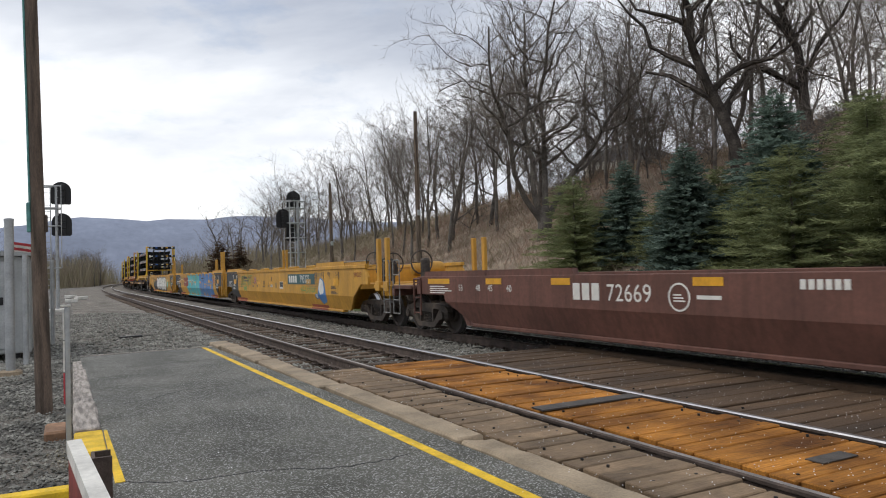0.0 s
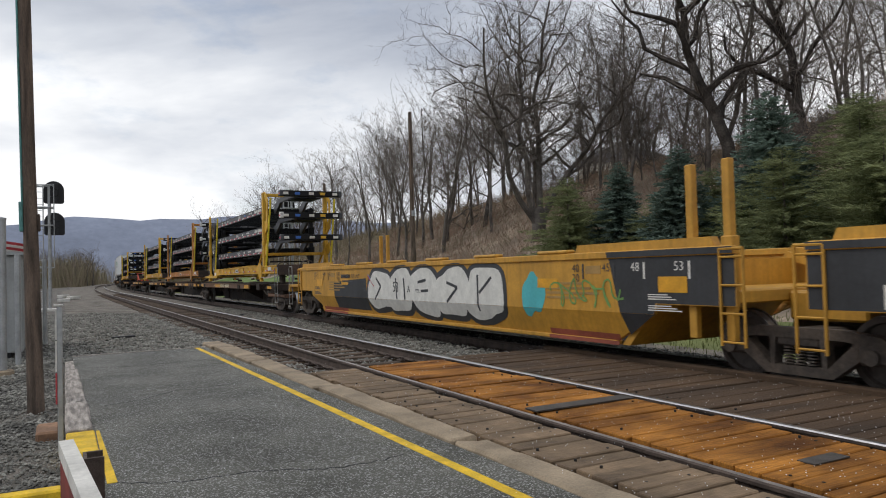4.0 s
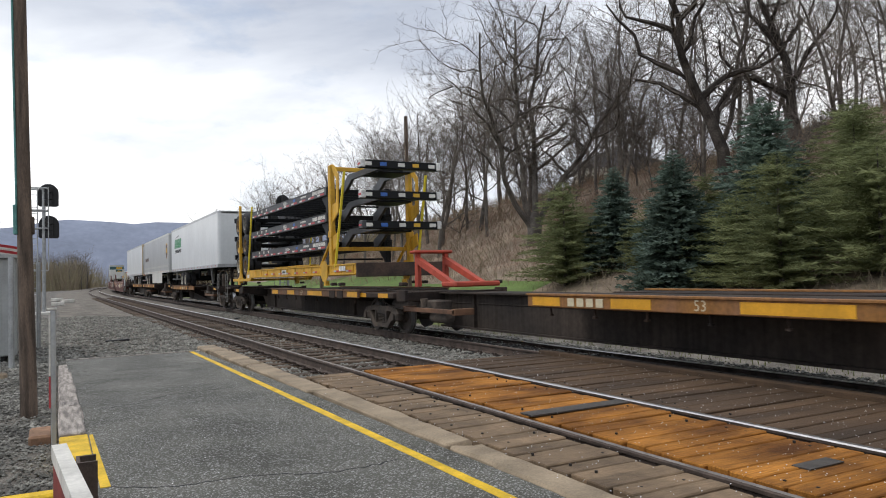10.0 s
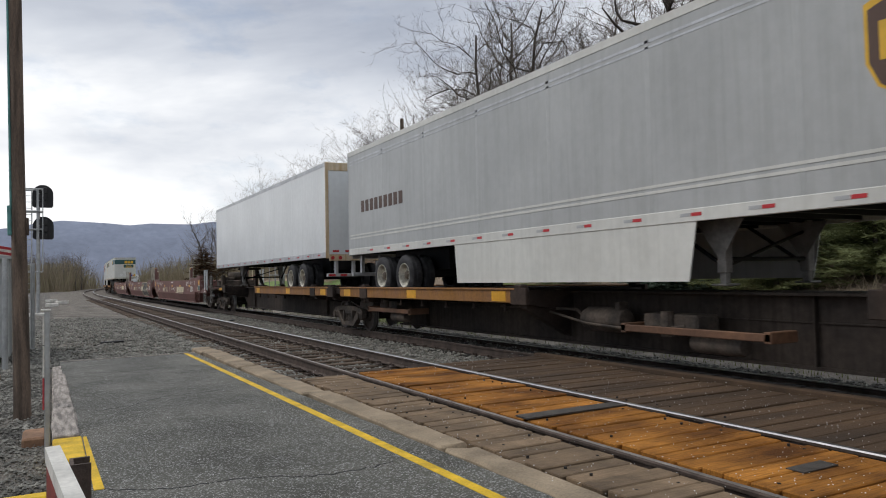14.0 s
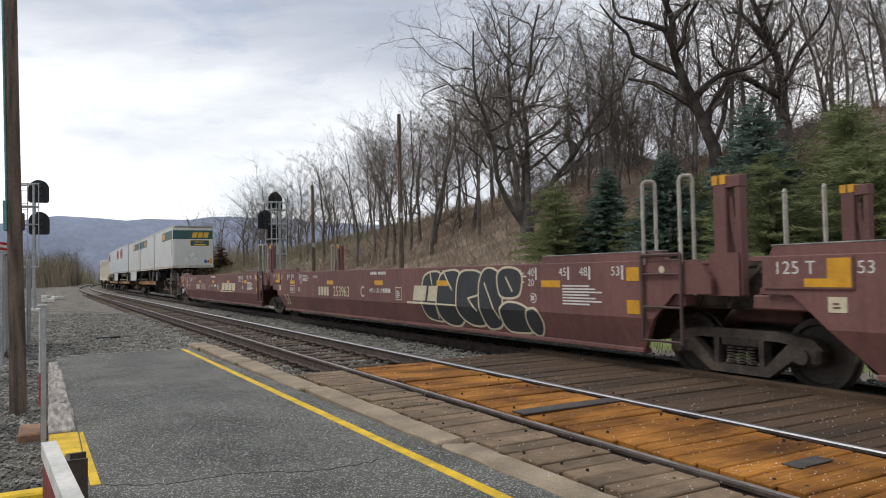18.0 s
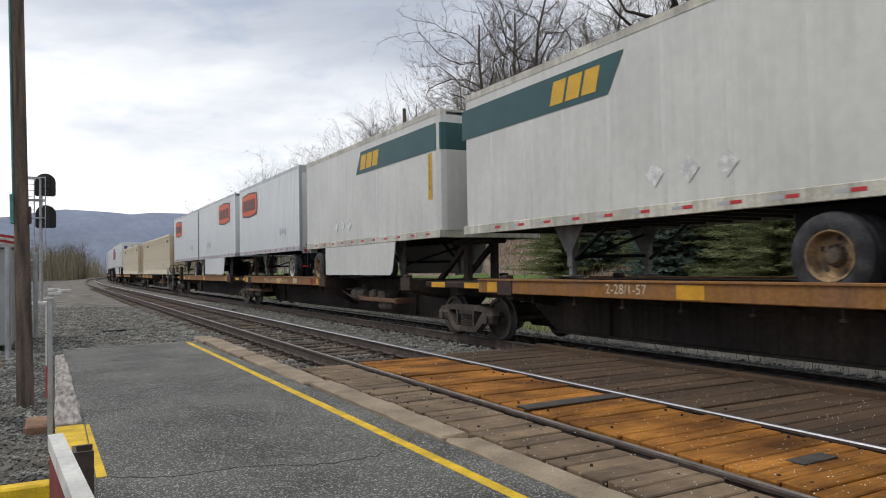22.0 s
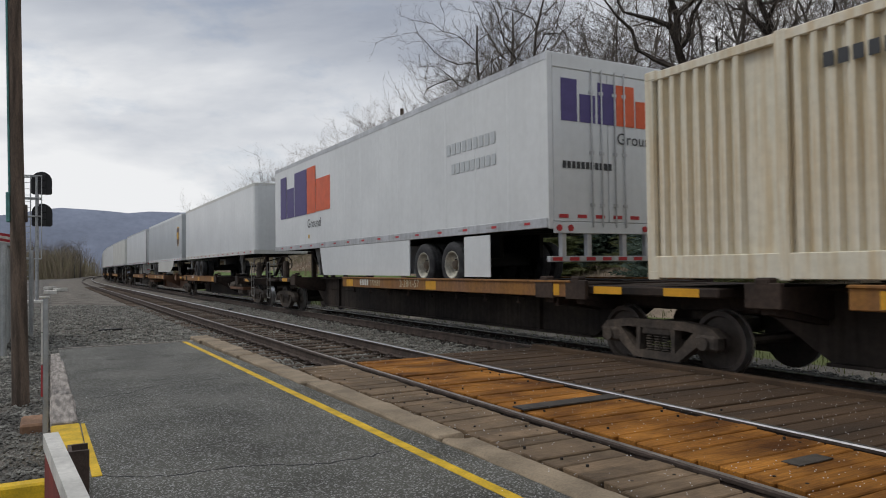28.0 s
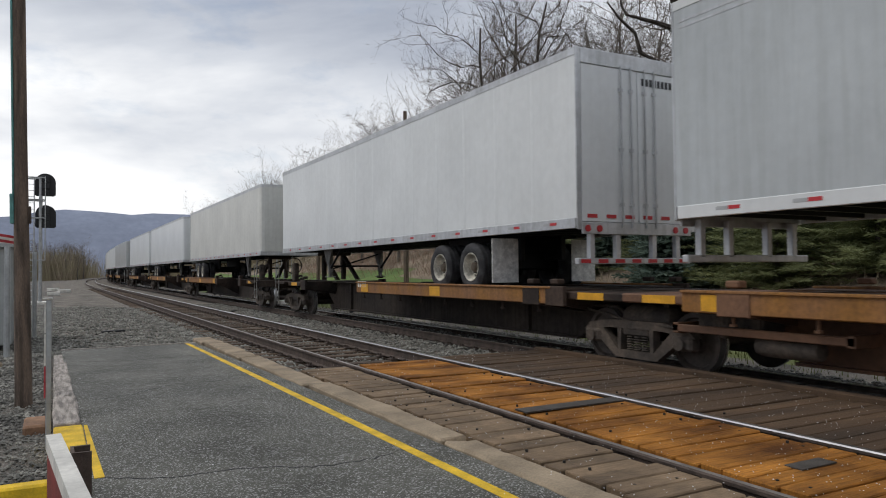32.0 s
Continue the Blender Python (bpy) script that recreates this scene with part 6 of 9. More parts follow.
CROSS_RED = material("cross_red", (0.42, 0.04, 0.05), 0.55, vary=0.1, scale=3, grain=20, bump=0.0)
YELLOW_WELLS = ((18.8, 37.4), (37.4, 56.6), (56.6, 75.0))
yl = []
for k, (a, b) in enumerate(YELLOW_WELLS):
    lab = ("yellow well car unit with a dark number panel", "yellow well car unit with turquoise and blue spray paint", "yellow well car unit with white bubble spray paint")[k]
    c = well_car(a, b, CAR_YELLOW, CAR_YELLOW, lab, first=k == 0, last=k == 2, group="well cars", long_front=k == 0)
    h = (b - a) / 2
    yl.append((c, h))
    rear_dark, front_dark = k < 2, k > 0
    if rear_dark:
        wrap(c, "end_panel", [(h - 0.47, 1.655), (h - 0.47, 0.93), (h - 1.77, 0.93), (h - 1.8, 0.775), (h - 2.7, 0.29), (h - 3.42, 0.29), (h - 3.18, 1.655)], CAR_DARK, 0.003, "charcoal painted end")
        letters(c, "125T", h - 1.2, 0.95, 0.25, WHITE_MARK, -1.507)
    if front_dark:
        wrap(c, "end_panel", [(-h + 0.47, 1.655), (-h + 2.7, 1.655), (-h + 2.38, 0.46), (-h + 1.8, 0.775), (-h + 1.77, 0.93), (-h + 0.47, 0.93)], CAR_DARK, 0.003, "charcoal painted end")
    for e in (-1, 1):
        y0, y1 = (h - 2.62, h - 4.64) if e > 0 else (-h + 2.62, -h + 4.3)
        wrap(c, "red_band", [(y0, 0.455), (y0, 0.36), (y1, 0.36), (y1, 0.455)] if e > 0 else [(y0, 0.36), (y0, 0.455), (y1, 0.455), (y1, 0.36)], BOARD_BRICK, 0.005, "faded red band")
        decal(c, "red_band", rect(min(y0, y1), max(y0, y1), 0.295, 0.353), BOARD_BRICK, -1.389)
        dark = rear_dark if e > 0 else front_dark
        on = WHITE_MARK if dark else DARK_MARK
        for txt, y, m in ((("53", 7.14, on), ("48", 6.35, on), ("45", 5.89, DARK_MARK), ("40", 5.11, DARK_MARK)) if e > 0 else (("53", -8.0, on), ("48", -7.2, on), ("45", -6.6, DARK_MARK), ("40", -5.9, DARK_MARK))):
            letters(c, txt, y - 0.07 if e > 0 else y + 0.22, 1.37, 0.12, m, -1.507)
            decal(c, "stencil_tick", rect(y - 0.035, y, 1.26, 1.49) if e > 0 else rect(y - 0.06, y - 0.025, 1.26, 1.49), m, -1.505)
        letters(c, "20", 5.04 if e > 0 else -5.68, 1.22, 0.12, DARK_MARK, -1.507)
        y = 6.92 if e > 0 else -7.5
        decal(c, "reflector", rect(y - 0.5, y, 1.08, 1.29), PATCH, -1.505)
        lines(c, "stencil_line", y + 0.2, 0.98, 0.5, 0.09, 3, on, -1.504)
        lines(c, "stencil_line", y + 0.2, 0.83, 0.6, 0.09, 3, on, -1.504)
        lines(c, "stencil_line", 5.8 if e > 0 else -5.0, 0.95, 1.3, 0.3, 4, STAIN_MARK, -1.503)
        decal(c, "reflector", rect(*((4.2, 4.75) if e > 0 else (-5.3, -4.75)), 1.12, 1.27), PATCH, -1.503)
        decal(c, "small_plate", rect(*((5.3, 5.62) if e > 0 else (-6.35, -6.0)), 1.34, 1.46), STAIN_MARK, -1.503)
    for y in (2.0, -0.08, -2.0):
        decal(c, "reflector", rect(y - 0.3, y + 0.25, 1.10, 1.19), PATCH, -1.5025)
    letters(c, "53", 1.18, 0.97, 0.24, DARK_MARK, -1.512)
    letters(c, "BCA"[k], 0.36, 0.97, 0.16, DARK_MARK, -1.512)
    decal(c, "stencil_tick", rect(-0.2, -0.17, 1.22, 1.36), DARK_MARK, -1.503)
    decal(c, "small_plate", rect(-0.35, -0.05, 0.98, 1.07), WHITE_MARK, -1.511)
    lines(c, "stencil_line", -0.08, 1.0, 0.24, 0.06, 2, DARK_MARK, -1.5125)
    cross_mark(c, 2.56 if k != 1 else -6.6, 1.2)
    letters(c, "PER UNIT", 3.95 if k != 1 else -3.3, 1.31, 0.1, DARK_MARK, -1.512)
    bars(c, "load_mark", 4.75 if k != 1 else -2.5, 1.31, 0.72, 0.1, 7, DARK_MARK, -1.511, gap=0.35)
    lines(c, "stencil_line", 4.65 if k != 1 else -2.65, 1.2, 1.2, 0.09, 1, DARK_MARK, -1.511)

c, h = yl[0]
letters(c, "JWG33", 18.81 - 28.1, 1.32, 0.13, MAROON_MARK, -1.507)
decal(c, "number_panel", rect(-5.71, -2.53, 1.10, 1.45), TEAL_BAND, -1.503)
bars(c, "owner_mark", -2.72, 1.16, 1.05, 0.24, 4, WHITE_MARK, -1.508, slant=-0.1)
letters(c, "795375", -4.05, 1.16, 0.25, WHITE_MARK, -1.509)
decal(c, "small_plate", rect(-0.98, -0.68, 0.95, 1.15), STAIN_MARK, -1.503)
decal(c, "tally_board", rect(-1.88, -1.42, 0.93, 1.19), WHITE_MARK, -1.503)
for y in (-1.85, -1.64):
    decal(c, "tally_field", rect(y, y + 0.19, 0.99, 1.17), DARK_MARK, -1.506)
scrawl(c, -4.1, -5.85, 0.83, 0.2, 7, SPRAY_GREEN, 5, 0.013)
wrap(c, "spray_shape", blob(-6.4, 0.88, 0.34, 0.46, 3, rough=0.12), SPRAY_BLUE, 0.005)
wrap(c, "spray_shape", blob(-6.36, 1.02, 0.22, 0.27, 3, rough=0.12), WHITE_MARK, 0.008)
wrap(c, "spray_shape", blob(-5.86, 0.72, 0.14, 0.09, 4, rough=0.06), SPRAY_BLUE, 0.0095)
wrap(c, "spray_shape", blob(-5.88, 0.73, 0.1, 0.06, 4, rough=0.06), WHITE_MARK, 0.012)
scrawl(c, 5.3, 3.2, 0.95, 0.5, 6, SPRAY_GREEN, 6, 0.012)
scrawl(c, 5.2, 3.3, 1.0, 0.5, 4, SPRAY_GREEN, 16, 0.012, 0.010)
scrawl(c, 4.75, 4.15, 0.80, 0.16, 5, SPRAY_GREEN, 9, 0.016)

c, h = yl[1]
for k in range(4):
    wrap(c, "spray_shape", blob(2.65 - k * 1.2, 0.94 + 0.05 * (k % 2), 0.72, 0.66, 40 + k, 40, 0.045, 0.55), TURQUOISE, 0.003 + 0.0006 * k)
    wrap(c, "spray_shape", blob(-2.15 - k * 1.15, 0.95 + 0.05 * (k % 2), 0.7, 0.68, 50 + k, 40, 0.045, 0.55), SPRAY_BLUE, 0.003 + 0.0006 * k)
decal(c, "spray_shape", rect(-6.2, -1.45, 0.292, 0.356), SPRAY_BLUE, -1.389)
decal(c, "spray_shape", rect(-1.4, 3.3, 0.292, 0.356), TURQUOISE, -1.389)
for y, z, ry, rz in ((1.9, 1.25, 0.09, 0.14), (1.25, 1.02, 0.13, 0.2), (2.1, 0.70, 0.12, 0.06), (0.75, 1.15, 0.08, 0.16), (-0.75, 0.82, 0.1, 0.07), (1.5, 0.38, 0.25, 0.09), (-0.3, 0.36, 0.16, 0.1), (-2.0, 1.1, 0.08, 0.14), (-2.1, 0.72, 0.1, 0.12),
                     (-2.75, 1.0, 0.09, 0.16), (-3.7, 1.02, 0.3, 0.06), (-3.75, 0.88, 0.16, 0.05), (-4.4, 1.05, 0.07, 0.16), (-4.8, 0.98, 0.1, 0.1), (-3.1, 0.42, 0.1, 0.13), (-3.9, 0.38, 0.22, 0.1), (-5.6, 0.9, 0.14, 0.12)):
    wrap(c, "spray_gap", blob(y, z, ry, rz, int(y * 100)), CAR_YELLOW, 0.0085)
for y in (3.15, 1.95, 0.75, -0.45, -2.75, -3.85, -5.0):
    wrap(c, "spray_gap", [(y - 0.17, 1.66), (y + 0.17, 1.66), (y + 0.05, 1.4), (y + 0.02, 1.2), (y - 0.04, 1.4)], CAR_YELLOW, 0.0085)
    wrap(c, "spray_gap", [(y - 0.2, 0.28), (y - 0.03, 0.5), (y + 0.01, 0.74), (y + 0.05, 0.5), (y + 0.2, 0.28)], CAR_YELLOW, 0.0085)
scrawl(c, 0.6, -1.0, 1.3, 0.18, 6, SPRAY_GREEN, 19, 0.011, 0.010)
for y0, y1 in ((4.64, 4.05), (3.98, 3.42), (3.35, 2.75)):
    decal(c, "maroon_bar", rect(y1, y0, 0.88, 1.45), MAROON_MARK, -1.503)
scrawl(c, 8.0, 0.3, 1.12, 0.22, 2, WHITE_MARK, 7, 0.012, 0.013)

c, h = yl[2]
for k in range(5):
    y = 2.0 - k * 1.25
    wrap(c, "spray_shape", blob(y, 0.98, 0.8, 0.60, 60 + k, 30, 0.05, 0.7), DARK_MARK, 0.003 + 0.0006 * k)
    wrap(c, "spray_shape", blob(y, 0.99, 0.68, 0.50, 60 + k, 30, 0.09, 0.7), WHITE_MARK, 0.007 + 0.0006 * k)
    for q, (a0, b0, a1, b1) in enumerate((((0.3, 0.75, -0.1, 1.1), (-0.1, 1.1, 0.2, 1.3)), ((0.25, 1.3, 0.2, 0.8), (-0.2, 1.3, -0.25, 0.8)), ((0.35, 1.0, -0.2, 1.02), (0.3, 1.2, -0.1, 1.25)), ((0.2, 1.2, -0.25, 1.1), (-0.25, 1.1, 0.2, 0.8)), ((0.2, 1.35, 0.2, 0.65), (0.15, 1.0, -0.3, 1.3)))[k]):
        dy, dz = a1 - a0, b1 - b0
        ln = math.hypot(dy, dz)
        u, v = -dz / ln * 0.03, dy / ln * 0.03
        wrap(c, "spray_stroke", [(y + a0 + u, b0 + v), (y + a1 + u, b1 + v), (y + a1 - u, b1 - v), (y + a0 - u, b0 - v)], DARK_MARK, 0.0115 + 0.001 * q)
wrap(c, "spray_shape", [(5.3, 0.45), (5.4, 1.2), (2.9, 1.3), (2.8, 0.45)], CAR_DARK, 0.0025)
wrap(c, "spray_shape", blob(-4.6, 1.0, 0.3, 0.4, 71), TURQUOISE, 0.003)
scrawl(c, -5.2, -6.8, 0.85, 0.4, 6, SPRAY_GREEN, 8, 0.014)

# spine cars with stacked chassis
SPINES = [78.6, 95.1, 111.75, 128.7, 145.5, 161.8]
for i in range(5):
    sc = spine_car(SPINES[i], SPINES[i + 1], "dark steel spine car unit with a folded red hitch" if i == 3 else DARK_SPINE, edge=EDGE_ORANGE if i == 3 else EDGE_BROWN, deck=((SPINES[i + 1] - SPINES[i]) / 2 - (7.1 if i == 0 else 1.3), (SPINES[i + 1] - SPINES[i]) / 2 + (4.5 if i == 0 else 7.4)), ez=(0.87, 1.09),
                   patches=((6.15, 0.8), (1.8, 1.3), (-4.4, 0.8)) if i == 0 else ((-7.35, 0.75), (-4.45, 1.4), (-1.6, 0.8), (0.4, 0.75)), first=i == 0, last=i == 4,
                   hitch="red" if i == 3 else "none", group="spine cars", tank=i in (0, 2, 4))
    if i == 0:
        bars(sc, "owner_mark", 1.7, 0.91, 0.9, 0.14, 4, CREAM_MARK, -1.406)
        bars(sc, "owner_mark", 0.6, 0.91, 1.0, 0.14, 6, CREAM_MARK, -1.406)
    if i in (1, 3):
        bars(sc, "owner_mark", -0.6 if i == 1 else 0.2, 0.9, 0.9, 0.13, 4, CREAM_MARK, -1.406)
for ob, s, z in MOVERS[-5:]:
    letters(ob, "53", 3.4 if s < 90 else -2.35, 0.91, 0.14, CREAM_MARK, -1.409)
letters(MOVERS[-3][0], "ALL PURPOSE SPINE CAR", 0.74, 0.895, 0.14, CREAM_MARK, -1.409)
STACKS = ((80.0, 91.75, 0), (97.5, 109.25, 1), (114.5, 126.3, 0), (148.5, 160.4, 0))
for i, (a, b, o) in enumerate(STACKS):
    rack(a, b, RACK_ORANGE if o else RACK_YELLOW, ("orange" if o else "yellow") + " steel rack with uprights that holds three stacked chassis")
    for j, (z, drop) in enumerate(((2.60, 0.57), (3.44, 0.50), (4.28, 0.40))):
        chassis(a, b, z, drop, RIM_WHITE if (i + j) % 4 else RIM_TAN, "black container chassis with red and white tape, stacked in a rack", 10 * i + j, ("144324", "144796", "160505")[j] if i == 1 else "")

# spine cars with long trailers
for i, (a, b) in enumerate(((165.5, 182.2), (182.2, 199.6), (199.6, 216.4))):
    sc = spine_car(a, b, DARK_SPINE, deck=((1.44, 10.14), (0.3, 8.9), (7.6, 16.2))[i], ez=(0.89, 1.13) if i == 0 else (0.96, 1.22), patches=((5.96, 0.7), (2.78, 0.48), (0.27, 0.48)) if i == 0 else None, first=i == 0, last=i == 2, hitch="up" if i < 2 else "rear", group="spine cars")
    if i == 0:
        bars(sc, "owner_mark", 2.55, 0.93, 0.56, 0.14, 4, CREAM_MARK, -1.402)
        letters(sc, "753922", 1.9, 0.93, 0.14, CREAM_MARK, -1.409)
pre = trailer(165.35, 16.15, PANEL_WHITE, "white long trailer with green lettering bars near its tail", seams=1.22, axle_in=4.35)
bars(pre, "name_mark", 14.77, 3.64, 2.9, 0.6, 7, GREEN_MARK, -1.297, slant=0.25, gap=0.22)
decal(pre, "name_stripe", [(14.3, 4.3), (12.9, 4.42), (12.7, 4.48), (14.2, 4.35)], DARK_MARK, -1.297)
bars(pre, "name_mark", 14.42, 3.32, 2.6, 0.2, 14, DARK_MARK, -1.297)
bm = bmesh.new()
for k in range(7):
    prism(bm, [(-0.25 + k * 0.13, 4.25), (-0.16 + k * 0.13, 4.25), (-0.13 + k * 0.13, 4.47), (-0.22 + k * 0.13, 4.47)], "y", -0.004, 0.0)
part("name_mark", bm, GREEN_MARK, pre)
bm = bmesh.new()
for k in range(8):
    box(bm, 0.42 + k * 0.09, 0.48 + k * 0.09, -0.004, 0.0, 4.60, 4.72)
for k in range(10):
    box(bm, -0.2 + k * 0.09, -0.14 + k * 0.09, -0.004, 0.0, 4.1, 4.17)
part("small_mark", bm, DARK_MARK, pre)
bm = bmesh.new()
soft_box(bm, 0.55, 0.72, -0.03, 0.0, 2.95, 3.12, 0.01)
part("junction_box", bm, DARK_MARK, pre)
for x, z in ((0.55, 2.62), (0.7, 2.6), (0.9, 2.6), (1.06, 2.8)):
    bm = bmesh.new()
    tube(bm, (x, -0.05, z), (x, 0.0, z), 0.05, n=10)
    part("air_coupling", bm, DARK_MARK, pre)
ups = trailer(183.0, 15.8, PANEL_GREY, "pale grey long trailer with a brown and gold shield badge", skirt="slant", seams=2.4, roof_line=True, z_top=4.92, axle_in=2.1, rail_mat=PANEL_CREAM)
for z in (2.52, 2.6):
    decal(ups, "side_stripe", rect(0.2, 15.7, z, z + 0.04), PANEL_CREAM, -1.297)
shield(ups, 1.1, 3.65, 1.16, -1.296, GOLD_MARK, SHIELD_BROWN, GOLD_MARK)
bars(ups, "name_mark", 14.9, 3.2, 2.6, 0.3, 9, SHIELD_BROWN, -1.297)
trailer(200.7, 15.9, PANEL_WHITE, "white long trailer with rusty rear frame, doors leading", doors_first=True, rounded=False, frame_mat=RUSTY_BEIGE)

# brown well cars
for k, (a, b) in enumerate(((219.7, 239.35), (239.35, 259.2), (259.2, 278.6))):
    c = well_car(a, b, CAR_BROWN, CAR_BROWN, ("brown well car unit with cream lettering bars", "brown well car unit with black bubble spray paint", "brown well car unit with cream lettering bars")[k], first=k == 0, last=k == 2, group="well cars", posts=2.45, top=1.55)
    h = (b - a) / 2
    # the marks amidships, those towards the leading end and those towards the trailing end
    d, f = (0.22, 0.0, -0.22)[k], (0.43, 0.0, 0.26)[k]
    for y in (6.6 + 0.5, 3.58 + d, 0.21 + d, -2.97 + d, -6.52 + f):
        decal(c, "reflector", rect(y - 0.49, y, 1.18, 1.29), PATCH, -1.502)
    for txt, y, e in (("53", 8.05, 1), ("48", 7.3, 1), ("45", 6.85, 1), ("40", 6.05, 1), ("40", -6.15 + f, -1), ("45", -6.98 + f, -1), ("48", -7.47 + f, -1), ("53", -8.16 + f, -1)):
        letters(c, txt, y, 1.36, 0.13, WHITE_MARK, -1.504)
        decal(c, "stencil_tick", rect(y + 0.05, y + 0.085, 1.30, 1.5) if e > 0 else rect(y - 0.25, y - 0.215, 1.30, 1.5), WHITE_MARK, -1.502)
    for y, e in ((6.05, 1), (-6.15 + f, -1)):
        letters(c, "20", y, 1.2, 0.12, WHITE_MARK, -1.504)
    lines(c, "stencil_block", 5.8, 1.27, 0.6, 0.2, 5, WHITE_MARK, -1.502)
    lines(c, "stencil_block", -5.62 + f, 1.25, 0.5, 0.24, 5, WHITE_MARK, -1.502)
    lines(c, "stencil_block", -7.06 + f, 0.92, 0.9, 0.32, 7, WHITE_MARK, -1.502)
    lines(c, "stencil_block", 4.8, 1.38, 0.5, 0.07, 2, WHITE_MARK, -1.502)
    for y in (6.16, -6.3 + f):
        ring = [(y + 0.085 * math.cos(j * 0.524), 1.0 + 0.085 * math.sin(j * 0.524)) for j in range(12)]
        rim = decal(c, "round_plate", ring, WHITE_MARK, -1.502)
        decal(rim, "round_field", [(y + (p - y) * 0.82, 1.0 + (q - 1.0) * 0.82) for p, q in ring], CAR_BROWN, -1.507)
        bars(rim, "round_mark", y + 0.045, 0.96, 0.09, 0.08, 2, WHITE_MARK, -1.512)
    letters(c, "BCA"[k], 1.11 + d, 0.88, 0.27, CREAM_MARK, -1.504)
    letters(c, "53", 7.75, 0.50, 0.36, CREAM_MARK, -1.402, tilt=20.2)
    bars(c, "owner_mark", 4.31 + d, 0.86, 0.92, 0.25, 4, CREAM_MARK, -1.502)
    letters(c, "253963", 3.09 + d, 0.86, 0.275, CREAM_MARK, -1.504)
    bars(c, "name_mark", -1.86 + d, 0.86, 2.7, 0.32, 4, CREAM_MARK, -1.5015, slant=0.3, gap=0.14)
    decal(c, "name_stripe", [(-1.56 + d, 0.785), (-4.32 + d, 0.79), (-4.32 + d, 0.81), (-1.58 + d, 0.835)], CREAM_MARK, -1.502)
    letters(c, "WELL LD LMT", 0.55 + d, 1.0, 0.1, WHITE_MARK, -1.504)
    bars(c, "load_mark", -0.3 + d, 1.0, 0.42, 0.1, 5, WHITE_MARK, -1.502)
    bars(c, "small_mark", 0.45 + d, 1.43, 0.4, 0.07, 4, WHITE_MARK, -1.502)
    bars(c, "small_mark", -0.02 + d, 1.43, 0.46, 0.07, 7, WHITE_MARK, -1.502)
    for y0, y1, z0, z1 in ((-1.3 + d, -0.98 + d, 0.84, 1.14), (6.6, 7.12, 0.9, 1.14)):
        p = decal(c, "small_plate", rect(y0, y1, z0, z1), CREAM_MARK, -1.502)
        decal(p, "plate_field", rect(y0 + 0.022, y1 - 0.022, z0 + 0.022, z1 - 0.022), CAR_BROWN, -1.507)
        lines(p, "stencil_block", y1 - 0.06, z0 + 0.06, y1 - y0 - 0.12, z1 - z0 - 0.12, 4, WHITE_MARK, -1.512)
    p = decal(c, "small_plate", rect(8.16, 8.36, 0.96, 1.12), CREAM_MARK, -1.502)
    lines(p, "stencil_block", 8.31, 1.0, 0.1, 0.08, 2, CAR_BROWN, -1.507)
    p = decal(c, "name_plate", rect(h - 1.75, h - 0.72, 1.2, 1.54), CAR_BROWN, -1.503, 0.02)
    letters(p, "125 T", h - 0.86, 1.36, 0.14, WHITE_MARK, -1.525)
    decal(p, "reflector", rect(h - 1.73, h - 1.48, 1.22, 1.52), PATCH, -1.524)
    decal(p, "reflector", rect(h - 1.48, h - 1.22, 1.22, 1.31), PATCH, -1.524)
    if k == 1:
        for j, (y, z, ry, rz) in enumerate(((-2.82, 0.95, 0.55, 0.62), (-3.5, 0.93, 0.58, 0.64), (-4.32, 0.95, 0.58, 0.63), (-4.98, 0.96, 0.42, 0.64), (-5.6, 1.25, 0.42, 0.34), (-5.72, 0.64, 0.48, 0.36))):
            wrap(c, "spray_shape", blob(y, z, ry, rz - 0.06, 80 + j, 30, 0.04, 0.72), CREAM_MARK, 0.004 + 0.001 * j)
            wrap(c, "spray_shape", blob(y, z, ry - 0.045, rz - 0.1, 80 + j, 30, 0.04, 0.72), CAR_DARK, 0.0046 + 0.001 * j)
        for j, (y0, z0, y1, z1) in enumerate(((-2.7, 1.45, -2.78, 1.2), (-2.6, 1.0, -2.95, 1.0), (-2.95, 1.0, -2.9, 0.5), (-3.25, 1.5, -3.6, 1.1), (-4.2, 0.95, -4.6, 1.02), (-4.2, 0.95, -4.5, 0.72), (-4.8, 1.25, -5.2, 0.6), (-5.5, 1.35, -5.7, 1.1))):
            dy, dz = y1 - y0, z1 - z0
            ln = math.hypot(dy, dz)
            a, b = -dz / ln * 0.02, dy / ln * 0.02
            wrap(c, "spray_stroke", [(y0 + a, z0 + b), (y1 + a, z1 + b), (y1 - a, z1 - b), (y0 - a, z0 - b)], CREAM_MARK, 0.013)
        wrap(c, "spray_shape", blob(-6.25, 0.6, 0.24, 0.27, 90, 22, 0.03), CREAM_MARK, 0.0115)
        wrap(c, "spray_shape", blob(-6.25, 0.6, 0.2, 0.225, 90, 22, 0.03), CAR_DARK, 0.0135)

